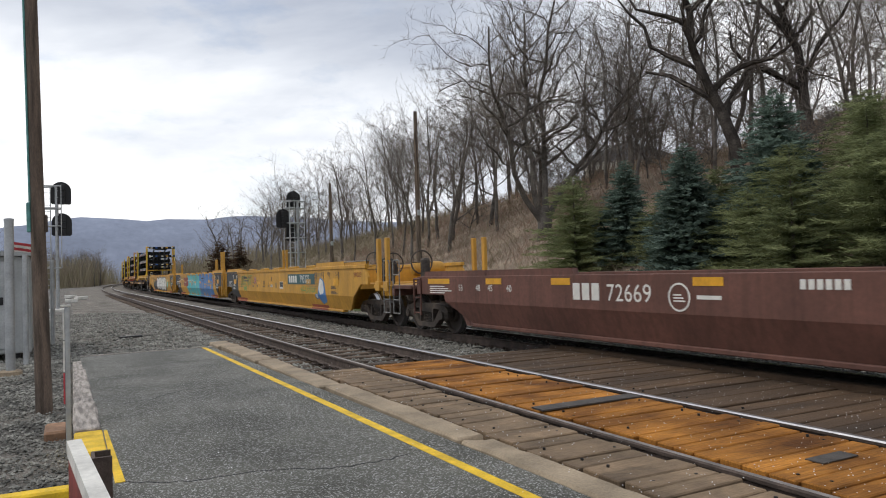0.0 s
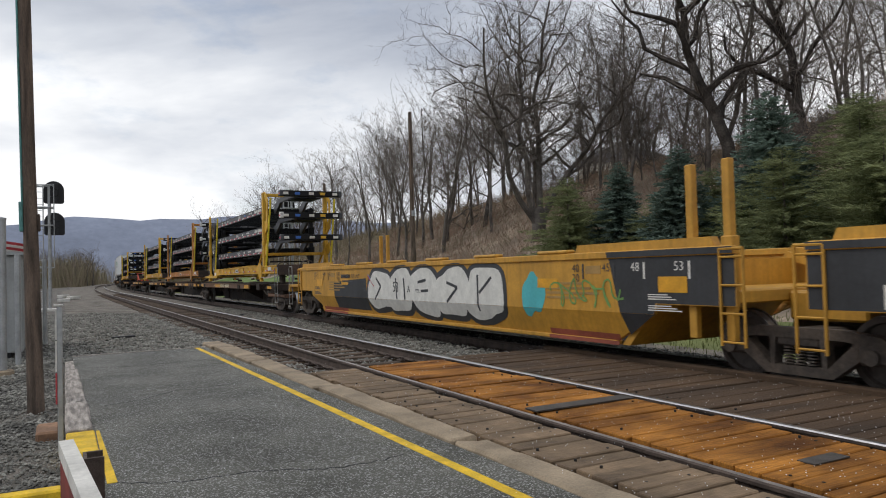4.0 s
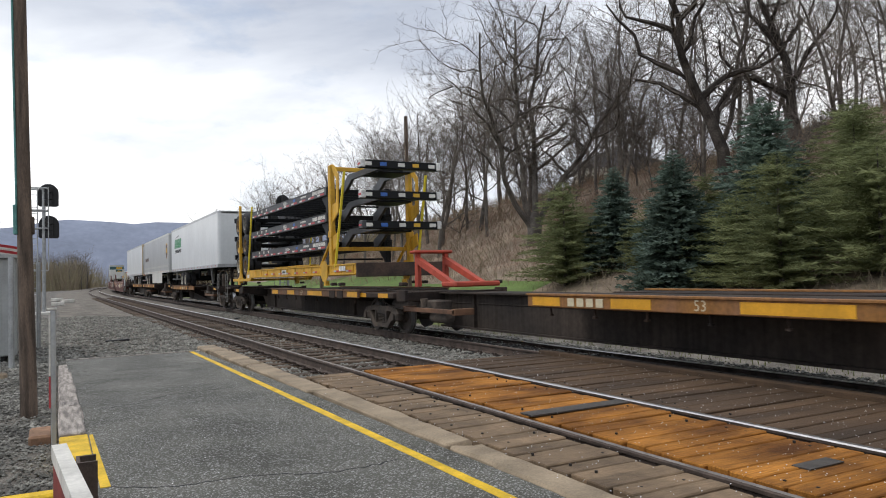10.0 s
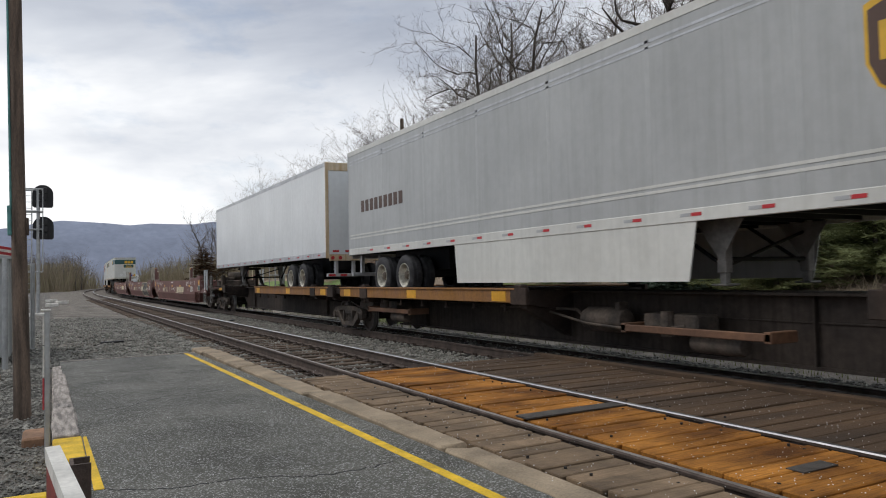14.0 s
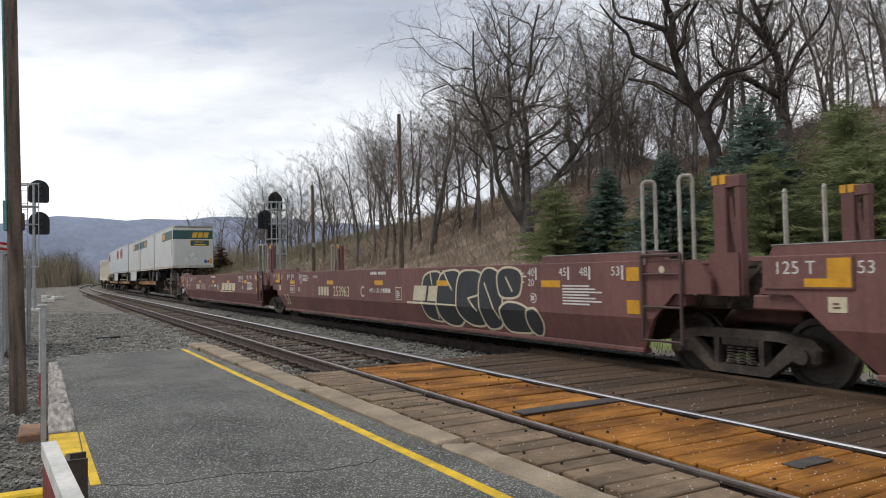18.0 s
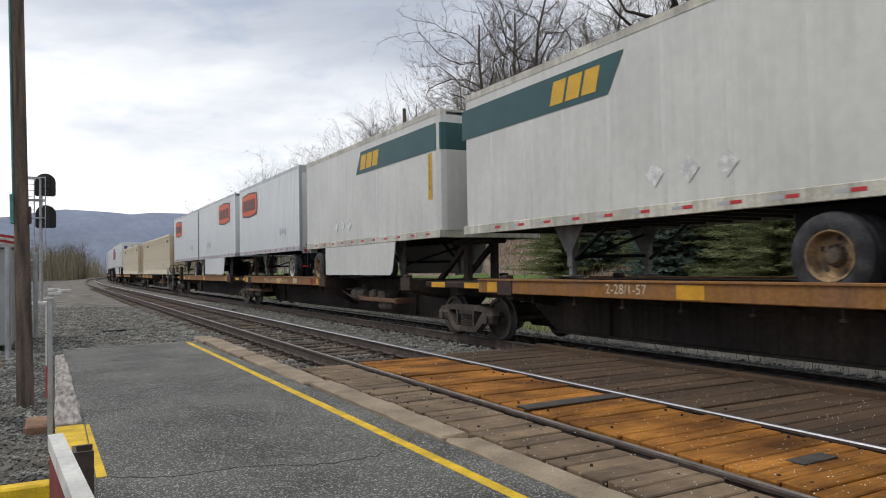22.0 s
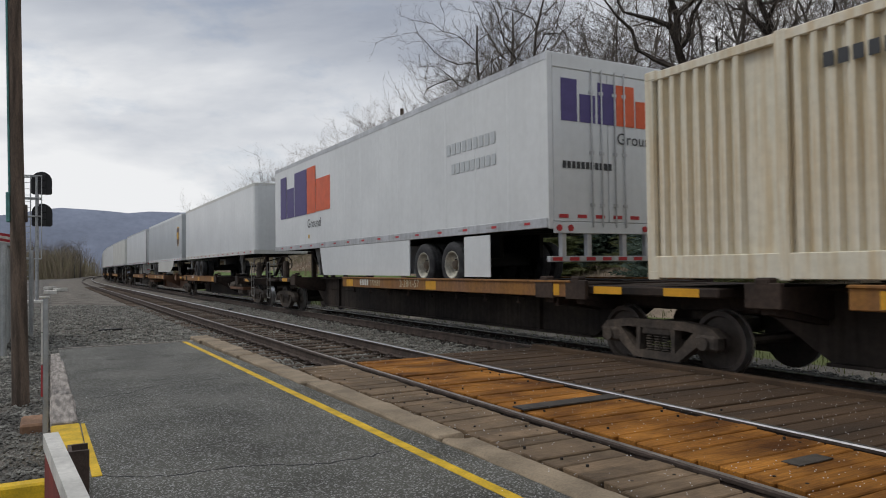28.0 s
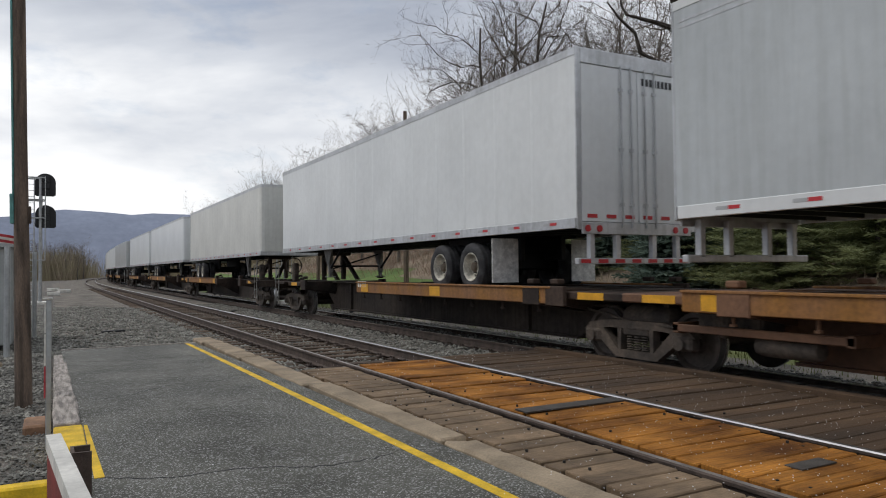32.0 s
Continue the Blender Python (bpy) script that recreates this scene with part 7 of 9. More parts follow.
# spine cars with short trailers
for i, (a, b) in enumerate(((283.0, 300.55), (300.55, 319.4), (319.4, 337.45))):
    sc = spine_car(a, b, DARK_SPINE, deck=(3.15, 16.15) if i == 2 else (1.1, 10.9), first=i == 0, last=i == 2, hitch="up", group="spine cars")
    if i == 1:
        letters(sc, "TWIN 28 - ALL PURPOSE SPINE CAR", 5.15, 1.02, 0.13, CREAM_MARK, -1.409)
        bars(sc, "small_mark", 1.4, 1.0, 0.45, 0.18, 4, CREAM_MARK, -1.409)
        bars(sc, "maroon_mark", -0.42, 1.0, 0.62, 0.16, 3, MAROON_MARK, -1.408)
    else:
        letters(sc, "2-28/1-57", 4.1, 1.03, 0.14, CREAM_MARK, -1.409)


def band_trailer(s, doors_first, label, skirt, num, length=8.6):
    t = trailer(s, length, PANEL_CREAM, label, doors_first=doors_first, axles=1, skirt=skirt, seams=1.22, z_top=4.85, rim=RIM_WHITE if num == "552979" else RIM_TAN, frame_mat=PANEL_CREAM, rail_mat=RAIL_CREAM)
    if doors_first:
        decal(t, "band", [(8.58, 3.98), (4.3, 3.98), (3.95, 4.56), (8.58, 4.56)], TEAL_BAND, -1.301)
        yb = 5.7
    else:
        decal(t, "band", [(0.16, 3.98), (4.75, 3.98), (4.4, 4.56), (0.16, 4.56)], TEAL_BAND, -1.301)
        bm = bmesh.new()
        prism(bm, [(-1.295 + 0.01, 0.165), (-1.295 + 0.045, 0.04), (-1.135, -0.004), (1.135, -0.004), (1.25, 0.04), (1.285, 0.165)], "z", 3.98, 4.56)
        part("band", bm, TEAL_BAND, t)
        bm = bmesh.new()
        for k in range(3):
            prism(bm, [(-0.1 + k * 0.36, 4.08), (0.2 + k * 0.36, 4.08), (0.28 + k * 0.36, 4.42), (-0.02 + k * 0.36, 4.42)], "y", -0.012, -0.004)
        part("name_mark", bm, GOLD_MARK, t)
        bm = bmesh.new()
        prism(bm, [(-0.15, 3.52), (0.98, 3.52), (1.02, 3.58), (1.02, 3.86), (0.98, 3.92), (-0.15, 3.92), (-0.2, 3.86), (-0.2, 3.58)], "y", -0.006, 0.0)
        rim = part("sign_border", bm, GOLD_MARK, t)
        bm = bmesh.new()
        prism(bm, [(-0.13, 3.545), (0.96, 3.545), (0.995, 3.6), (0.995, 3.84), (0.96, 3.895), (-0.13, 3.895), (-0.175, 3.84), (-0.175, 3.6)], "y", -0.009, -0.006)
        sg = part("sign", bm, TEAL_BAND, rim)
        letters(sg, "Moving?", -0.011, 3.74, 0.12, GOLD_MARK, 0.08, front=True)
        bm = bmesh.new()
        box(bm, 0.05, 0.8, -0.012, -0.009, 3.58, 3.66)
        part("web_bar", bm, GOLD_MARK, sg)
        for k, (x, z) in enumerate(((-0.45, 2.62), (-0.1, 2.95), (0.12, 2.62))):
            bm = bmesh.new()
            prism(bm, [(x, z - 0.2), (x + 0.2, z), (x, z + 0.2), (x - 0.2, z)], "y", -0.008, 0.0)
            part("placard_holder", bm, BOARD_PALE, t)
        bm = bmesh.new()
        soft_box(bm, 0.68, 0.84, -0.06, 0, 2.4, 2.62, 0.02)
        part("air_coupling", bm, BLUE_MARK, t)
        bm = bmesh.new()
        soft_box(bm, 0.88, 0.98, -0.06, 0, 2.42, 2.58, 0.02)
        part("air_coupling", bm, RED_MARK, t)
        bm = bmesh.new()
        soft_box(bm, 0.72, 0.8, -0.05, 0, 2.62, 2.9, 0.01)
        part("junction_box", bm, ALU, t)
        bm = bmesh.new()
        box(bm, 1.02, 1.2, -0.006, 0, 2.36, 2.7)
        part("marker", bm, GOLD_MARK, t)
        yb = 4.45
        decal(t, "number_panel", rect(0.36, 0.54, 2.93, 3.94), GOLD_MARK, -1.301)
        for k, ch in enumerate(num):
            letters(t, ch, 0.505, 3.79 - k * 0.166, 0.13, DARK_MARK, -1.308)
    bars(t, "name_mark", yb, 4.08, 1.2, 0.38, 3, GOLD_MARK, -1.306, slant=0.3, gap=0.16)
    for k in range(3):
        y = 5.3 + k * 0.5 if not doors_first else 2.2 + k * 0.6
        decal(t, "placard_holder", [(y, 2.5), (y - 0.17, 2.68), (y, 2.86), (y + 0.17, 2.68)], BOARD_PALE, -1.300, 0.008)


band_trailer(282.45, False, "pale short trailer with a dark teal band and gold bars", None, "552979")
band_trailer(291.55, True, "pale short trailer with a dark teal band, doors leading", None, "")
band_trailer(301.1, False, "pale short trailer with a dark teal band and side skirts", "box", "550391", 9.0)


def badge_trailer(s, doors_first, label, skirt, length=8.6):
    t = trailer(s, length, PANEL_WHITE, label, doors_first=doors_first, axles=1, skirt=skirt, seams=1.22, z_top=4.95, corr=True, rounded=False, frame_mat=PANEL_GREY)
    y = 6.75 if doors_first else 2.2
    out = [(y + 1.3, 4.2), (y + 1.2, 3.72), (y, 3.64), (y - 1.2, 3.72), (y - 1.3, 4.2), (y - 1.2, 4.6), (y, 4.68), (y + 1.2, 4.6)]
    inn = [(y + (p[0] - y) * 0.95, 4.16 + (p[1] - 4.16) * 0.88) for p in out]
    b = decal(t, "badge", out, DARK_MARK, -1.313)
    decal(b, "badge_field", inn, ORANGE_MARK, -1.317)
    bars(b, "badge_mark", y + 1.0, 3.92, 2.05, 0.46, 6, DARK_MARK, -1.321, gap=0.3)
    for k in range(3):
        decal(t, "placard_holder", [((1.6 + k * 0.3) if doors_first else (5.8 + k * 0.3), 2.62 + 0.1 * (k % 2)), ((1.6 + k * 0.3 - 0.16) if doors_first else (5.8 + k * 0.3 - 0.16), 2.8), ((1.6 + k * 0.3) if doors_first else (5.8 + k * 0.3), 2.98), ((1.6 + k * 0.3 + 0.16) if doors_first else (5.8 + k * 0.3 + 0.16), 2.8)], ALU, -1.313)
    return t


badge_trailer(310.95, True, "white ribbed short trailer with an orange badge, doors leading", None)
badge_trailer(320.45, False, "white ribbed short trailer with an orange badge and side skirts", "box", 8.9)
badge_trailer(329.75, True, "white ribbed short trailer with an orange badge, doors leading", None, 8.85)

# spine cars with containers and the purple-badged trailer
for i, (a, b) in enumerate(((341.4, 359.8), (359.8, 378.35), (378.35, 396.2))):
    sc = spine_car(a, b, "dark steel spine car unit under a container" if i < 2 else DARK_SPINE, deck=(6.56, 16.44) if i == 2 else (3.0, 10.0), first=i == 0, last=i == 2, hitch="rear" if i == 2 else "none", group="spine cars", tank=i == 0)
    if i == 2:
        bars(sc, "owner_mark", 1.1, 1.02, 0.6, 0.15, 4, WHITE_MARK, -1.402)
        letters(sc, "370681", 0.45, 1.02, 0.15, CREAM_MARK, -1.409)
        letters(sc, "2-28/1-57", -1.3, 1.02, 0.17, CREAM_MARK, -1.409)
container(341.2, 16.15, "beige corrugated container with a rust-stained end")
container(362.1, 16.15, "beige corrugated container with ribbed sides")
fed = trailer(380.45, 16.2, PANEL_WHITE, "white long trailer with purple and orange name blocks, doors leading", doors_first=True, rounded=False, skirt=(5.2, 11.1), axle_in=3.3, z_top=5.03, frame_mat=PANEL_WHITE, seams=1.22)
for y0, y1, z_ in ((15.46, 14.75, 4.65), (14.68, 13.9, 4.2), (13.84, 12.56, 4.65)):
    decal(fed, "name_block", rect(y1, y0, 3.2, z_), PURPLE_MARK, -1.303)
decal(fed, "name_block", rect(11.7, 12.53, 3.2, 4.66), ORANGE_MARK, -1.303)
decal(fed, "name_block", rect(10.41, 11.67, 3.22, 4.22), ORANGE_MARK, -1.303)
decal(fed, "side_panel", rect(1.8, 2.75, 1.26, 2.05), PANEL_WHITE, -1.28, 0.015)
decal(fed, "marker", rect(12.4, 12.3, 2.42, 2.54), GOLD_MARK, -1.303)
letters(fed, "Ground", 12.5, 2.76, 0.27, DARK_MARK, -1.304)
bars(fed, "web_mark", 3.4, 3.75, 1.9, 0.22, 9, PANEL_SILVER, -1.303)
bars(fed, "web_mark", 3.2, 3.35, 1.7, 0.2, 9, PANEL_SILVER, -1.303)
for k, (x, w_, h_, m) in enumerate(((-1.02, 0.34, 0.72, PURPLE_MARK), (-0.62, 0.34, 0.48, PURPLE_MARK), (-0.22, 0.36, 0.72, PURPLE_MARK), (0.2, 0.42, 0.72, ORANGE_MARK), (0.66, 0.46, 0.48, ORANGE_MARK))):
    bm = bmesh.new()
    box(bm, x, x + w_, -0.032, -0.024, 3.9, 3.9 + h_)
    part("name_block", bm, m, fed)
letters(fed, "Ground", -0.034, 3.58, 0.2, DARK_MARK, 0.2, front=True)
bm = bmesh.new()
for k in range(11):
    box(bm, -1.0 + k * 0.1, -0.93 + k * 0.1, -0.032, -0.024, 3.1, 3.22)
part("small_mark", bm, DARK_MARK, fed)

# spine cars at the rear with long trailers
TAIL = ((400.2, 417.0), (417.0, 434.6), (434.6, 451.2), (456.0, 473.2), (473.2, 491.0), (491.0, 508.6), (513.0, 530.0), (530.0, 547.6), (547.6, 565.0), (569.4, 586.6), (586.6, 604.2), (604.2, 621.6))
for i, (a, b) in enumerate(TAIL):
    brown = i in (1,)
    sc = spine_car(a, b, "rust-brown steel spine car unit with orange deck edges" if brown else DARK_SPINE, deck=(1.2, 10.1) if i != 2 else (6.6, 15.05), mat=SPINE_BROWN if brown else None,
                   first=i % 3 == 0, last=i % 3 == 2, hitch="rear" if i == 2 else "up", group="spine cars", tank=i in (0, 2), ez=(0.88, 1.16))
    if i == 1:
        letters(sc, "53' ALL PURPOSE SPINE CAR", 429.44 - (a + b) / 2, 0.95, 0.15, CREAM_MARK, -1.409)
    if i in (0, 2):
        bars(sc, "owner_mark", 4.6 if i == 0 else 1.6, 1.02, 0.6, 0.16, 4, WHITE_MARK, -1.402)
w4 = trailer(399.65, 16.1, PANEL_WHITE, "plain white long trailer with tan corner posts", seams=4.0, z_top=4.95, rim=HUB_DARK, rail_mat=PANEL_CREAM, axle_in=3.3)
bm = bmesh.new()
for k in range(6):
    box(bm, 0.3 + k * 0.1, 0.37 + k * 0.1, -0.004, 0, 2.9, 3.0)
box(bm, 0.28, 0.75, -0.006, 0, 2.6, 2.86)
part("small_mark", bm, DARK_MARK, w4)
bm = bmesh.new()
prism(bm, [(-0.02, 4.5), (0.05, 4.5), (0.16, 4.74), (0.06, 4.74)], "y", -0.004, 0)
prism(bm, [(-0.06, 4.6), (0.0, 4.6), (-0.02, 4.74), (-0.12, 4.74)], "y", -0.004, 0)
part("maker_mark", bm, BLUE_MARK, w4)
u2 = trailer(417.35, 16.2, PANEL_SILVER, "silver-grey long trailer with a brown and gold shield badge", skirt="sweep", seams=5.0, roof_line=True, rounded=False, z_top=4.98, axle_in=3.6, rim=HUB_DARK, rail_mat=PANEL_WHITE)
shield(u2, 1.45, 3.6, 1.32, -1.296, GOLD_MARK, SHIELD_BROWN, GOLD_MARK)
letters(u2, "53", 0.36, 2.55, 0.2, DARK_MARK, -1.299)
hy = trailer(435.6, 16.25, PANEL_WHITE, "new white long trailer with blue-marked mud flaps, doors leading", doors_first=True, rounded=False, flaps=True, seams=1.22, z_top=4.97, axle_in=3.3)
bm = bmesh.new()
for k in range(8):
    box(bm, 0.1 + k * 0.09, 0.16 + k * 0.09, -0.028, -0.024, 4.5, 4.62)
part("small_mark", bm, DARK_MARK, hy)
trailer(454.9, 16.15, PANEL_CREAM, "dull cream long trailer with a weathered nose", seams=2.4, z_top=4.92)
for i, s in enumerate((473.8, 491.6, 512.6, 530.6, 548.4, 569.0, 587.2, 604.9)):
    trailer(s, 16.15, (PANEL_WHITE, PANEL_WHITE, PANEL_GREY)[i % 3], ("white long trailer far back in the train", "white long trailer far back in the train", "grey long trailer far back in the train")[i % 3], seams=2.4, z_top=4.95)


# ---- beside the line ----
POLE_WOOD = material("pole_wood", (0.135, 0.098, 0.073), 0.9, vary=0.5, scale=2, grain=30, bump=0.5, stretch=(8, 8, 0.7))
BOX_TEAL = material("box_teal", (0.10, 0.27, 0.25), 0.55, vary=0.2, scale=5, grain=30, bump=0.05)
GALV = material("galvanised", (0.42, 0.43, 0.43), 0.5, 0.6, vary=0.15, scale=4, grain=30, bump=0.05)
SIGNAL_BLACK = material("signal_black", (0.012, 0.012, 0.013), 0.6, vary=0.2, scale=5, grain=30, bump=0.05)
HUT_GREY = material("hut_grey", (0.36, 0.37, 0.36), 0.55, 0.2, vary=0.1, scale=2, grain=20, bump=0.05, streak=0.15)
BOARD_RED = material("board_red", (0.22, 0.03, 0.025), 0.6, vary=0.25, scale=4, grain=30, bump=0.1)
BOARD_WHITE = material("board_white", (0.62, 0.60, 0.55), 0.7, vary=0.15, scale=5, grain=40, bump=0.15)
OLD_TIMBER = material("old_timber", (0.36, 0.32, 0.285), 0.9, vary=0.45, scale=3, grain=30, bump=0.5, stretch=(8, 1, 8))
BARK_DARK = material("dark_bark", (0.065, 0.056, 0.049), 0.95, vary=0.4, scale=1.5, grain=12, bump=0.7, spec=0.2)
BARK = material("bark", (0.145, 0.128, 0.113), 0.95, vary=0.35, scale=1.5, grain=12, bump=0.6, spread=0.25, spec=0.2)
TWIG = material("twigs", (0.165, 0.143, 0.125), 0.95, vary=0.25, scale=1.0, grain=8, bump=0.0, spread=0.2, spec=0.2)
NEEDLE = material("blue_needles", (0.15, 0.21, 0.165), 0.8, vary=0.35, scale=2.0, grain=8, bump=0.0, tint=(0.21, 0.28, 0.23), spread=0.15, spec=0.2)
NEEDLE_OLIVE = material("olive_needles", (0.2, 0.232, 0.108), 0.85, vary=0.35, scale=1.0, grain=8, bump=0.0, tint=(0.27, 0.295, 0.145), spread=0.2, spec=0.2)
BRUSH = material("brush", (0.33, 0.262, 0.195), 0.95, vary=0.3, scale=0.3, grain=4, bump=0.0, tint=(0.27, 0.245, 0.15), spec=0.2)
BRAMBLE = material("bramble", (0.30, 0.20, 0.15), 0.95, vary=0.3, scale=0.5, grain=4, bump=0.0, spec=0.2)


def thin(m, share):
    """Lets part of the light through needles."""
    nt = m.node_tree
    b = nt.nodes["Principled BSDF"]
    t = nt.nodes.new("ShaderNodeBsdfTranslucent")
    x = nt.nodes.new("ShaderNodeMixShader")
    x.inputs[0].default_value = share
    nt.links.new(b.inputs["Base Color"].links[0].from_socket, t.inputs["Color"])
    nt.links.new(b.outputs[0], x.inputs[1])
    nt.links.new(t.outputs[0], x.inputs[2])
    nt.links.new(x.outputs[0], nt.nodes["Material Output"].inputs["Surface"])


thin(NEEDLE, 0.35)
thin(NEEDLE_OLIVE, 0.4)
DRY_CEDAR = material("rusty_cedar", (0.085, 0.05, 0.028), 0.9, vary=0.35, scale=1.5, grain=8, bump=0.0, spec=0.2)
SNOW = material("snow_pellets", (0.8, 0.8, 0.82), 0.6, vary=0.05, scale=5, grain=20, bump=0.0)
CRACK = material("crack", (0.03, 0.03, 0.03), 0.95, vary=0.2, scale=5, grain=40, bump=0.0)
# the distance haze over the wooded ridge is put into this blue
HAZED_RIDGE = material("hazed_ridge", (0.25, 0.28, 0.355), 1.0, vary=0.12, scale=0.006, grain=0.05, bump=0.0, spec=0.0)
FLAG_CLOTH = material("flag_cloth", (0.45, 0.06, 0.07), 0.8, vary=0.15, scale=5, grain=30)
HOUSE_WHITE = material("house_white", (0.62, 0.60, 0.52), 0.8, vary=0.1, scale=1, grain=10)
ROOF_GREY = material("roof_grey", (0.2, 0.2, 0.21), 0.8, vary=0.2, scale=1, grain=10)
GLASS_DARK = material("dark_window", (0.03, 0.035, 0.04), 0.15, vary=0.1, scale=1, grain=10, bump=0.0)


def wooden_pole():
    p = thing("utility_pole", "weathered brown wooden pole with a cable guard, beside the platform", "pole", m=pose(-0.27, 9.45, -0.15))
    bm = bmesh.new()
    lathe(bm, [(0.094, -0.3), (0.088, 0.2), (0.08, 1.6), (0.07, 3.0), (0.069, 5.0), (0.064, 9.0)], "z", n=14)
    part("shaft", bm, POLE_WOOD, p, smooth=True)
    bm = bmesh.new()
    soft_box(bm, -0.112, -0.07, -0.05, 0.03, 2.1, 2.44, 0.01)
    part("cable_box", bm, BOX_TEAL, p, "small teal cable box")
    bm = bmesh.new()
    tube(bm, (-0.076, -0.03, 2.4), (-0.07, -0.03, 8.0), 0.012, n=6)
    part("conduit", bm, BOX_TEAL, p)
    bm = bmesh.new()
    soft_box(bm, 0.07, 0.1, -0.05, 0.03, 2.1, 2.3, 0.01)
    part("bracket", bm, POLE_WOOD, p)
    p.matrix_basis = pose(-0.258, 9.45, -0.15, 0, -1.0, 0)


wooden_pole()


def marker_post():
    p = thing("marker_post", "slim grey post with a red and white reflective strip", "post", m=pose(-0.01, 7.15, -0.12))
    bm = bmesh.new()
    soft_box(bm, -0.022, 0.022, -0.015, 0.015, -0.2, 1.27, 0.006)
    part("shaft", bm, GALV, p)
    for k in range(3):
        bm = bmesh.new()
        box(bm, -0.036, -0.022, -0.012, 0.012, 0.42 + k * 0.28, 0.69 + k * 0.28)
        part("strip", bm, (FLAG_CLOTH, BOARD_WHITE, BOARD_WHITE)[k], p)
    bm = bmesh.new()
    soft_box(bm, -0.05, 0.03, -0.02, 0.02, 1.27, 1.29, 0.004)
    part("cap", bm, BOARD_WHITE, p)


marker_post()


def left_edge():
    t = thing("edge_timber", "cracked pale timber edging with a yellow painted end", "edging", kind="structure")
    for k, (y0, y1) in enumerate(((7.34, 9.0), (9.01, 11.2), (11.21, 12.6), (12.61, 13.9))):
        bm = bmesh.new()
        soft_box(bm, 0.03 + 0.01 * k, 0.255 - 0.008 * k, y0, y1, -0.2, 0.03 - 0.012 * k, 0.015)
        bmesh.ops.subdivide_edges(bm, edges=bm.edges, cuts=2)
        for v in bm.verts:
            v.co += Vector((0.02 * noise.noise((v.co.x * 6, v.co.y * 3, 2.0)), 0, 0.012 * noise.noise((v.co.x * 8, v.co.y * 4, 5.0))))
        part("timber", bm, OLD_TIMBER, t)
    bm = bmesh.new()
    soft_box(bm, 0.03, 0.265, 6.42, 7.33, -0.2, 0.008, 0.012)
    part("timber", bm, YELLOW_PAINT, t, "yellow painted timber end")
    bm = bmesh.new()
    prism(bm, [(0.265, 5.38), (0.33, 5.38), (0.30, 7.3), (0.272, 7.3)], "z", -0.01, 0.005)
    part("painted_line", bm, YELLOW_PAINT, t)
    bm = bmesh.new()
    soft_box(bm, -1.6, 0.0, 5.42, 5.55, -0.2, 0.0, 0.015)
    part("timber", bm, YELLOW_PAINT, t, "yellow painted cross timber")
    bm = bmesh.new()
    soft_box(bm, -0.22, -0.02, 7.75, 8.25, -0.15, -0.04, 0.02)
    solid("loose_board", bm, material("loose_board", (0.3, 0.17, 0.10), 0.9, vary=0.3, scale=3, grain=30), "short reddish board lying on gravel", "board")


left_edge()


def gate_board():
    g = thing("barrier_board", "red barrier board with a white top edge on a steel post", "barrier", m=pose(0, 0, -0.12))
    bm = bmesh.new()
    prism(bm, [(-0.009, 2.28), (0.028, 2.285), (0.122, 0.9), (0.085, 0.9)], "z", 1.012, 1.052)
    o = part("top_edge", bm, BOARD_WHITE, g)
    bm = bmesh.new()
    prism(bm, [(-0.005, 2.275), (0.022, 2.278), (0.116, 0.905), (0.089, 0.905)], "z", 0.74, 1.012)
    part("board", bm, BOARD_RED, g)
    bm = bmesh.new()
    prism(bm, [(0.055, 2.36), (0.11, 2.36), (0.11, 2.37), (0.065, 2.37), (0.065, 2.45), (0.11, 2.45), (0.11, 2.46), (0.055, 2.46)], "z", -0.1, 0.975)
    part("post", bm, RAIL_SIDE, g)
    bm = bmesh.new()
    soft_box(bm, -0.0, 0.06, 2.26, 2.42, 0.85, 0.93, 0.005)
    part("clamp", bm, RAIL_SIDE, g)


gate_board()


def signal_head(parent, x, y, z, lamps=2):
    bm = bmesh.new()
    n = 14
    pts = []
    for i in range(n + 1):
        a = 3.14159 * i / n
        pts.append((x + 0.46 * math.cos(a), z + 0.22 + 0.46 * math.sin(a)))
    pts += [(x - 0.46, z - 0.4), (x - 0.38, z - 0.47), (x + 0.38, z - 0.47), (x + 0.46, z - 0.4)]
    prism(bm, pts, "y", y, y + 0.03)
    head = part("signal_head", bm, SIGNAL_BLACK, parent)
    bm = bmesh.new()
    for k in range(lamps + 1):
        zz = z + 0.38 - k * 0.34
        soft_box(bm, x - 0.17, x + 0.17, y - 0.25, y, zz - 0.16, zz + 0.16, 0.02)
    part("lamp_housing", bm, SIGNAL_BLACK, head)
    bm = bmesh.new()
    for k in range(lamps + 1):
        zz = z + 0.38 - k * 0.34
        for i in range(7):
            a, b = 0.3 + i * 0.36, 0.3 + (i + 1) * 0.36
            prism(bm, [(x + 0.15 * math.cos(a), zz + 0.15 * math.sin(a)), (x + 0.15 * math.cos(b), zz + 0.15 * math.sin(b)), (x + 0.165 * math.cos(b), zz + 0.165 * math.sin(b)), (x + 0.165 * math.cos(a), zz + 0.165 * math.sin(a))], "y", y + 0.03, y + 0.33)
    part("hood", bm, SIGNAL_BLACK, head)


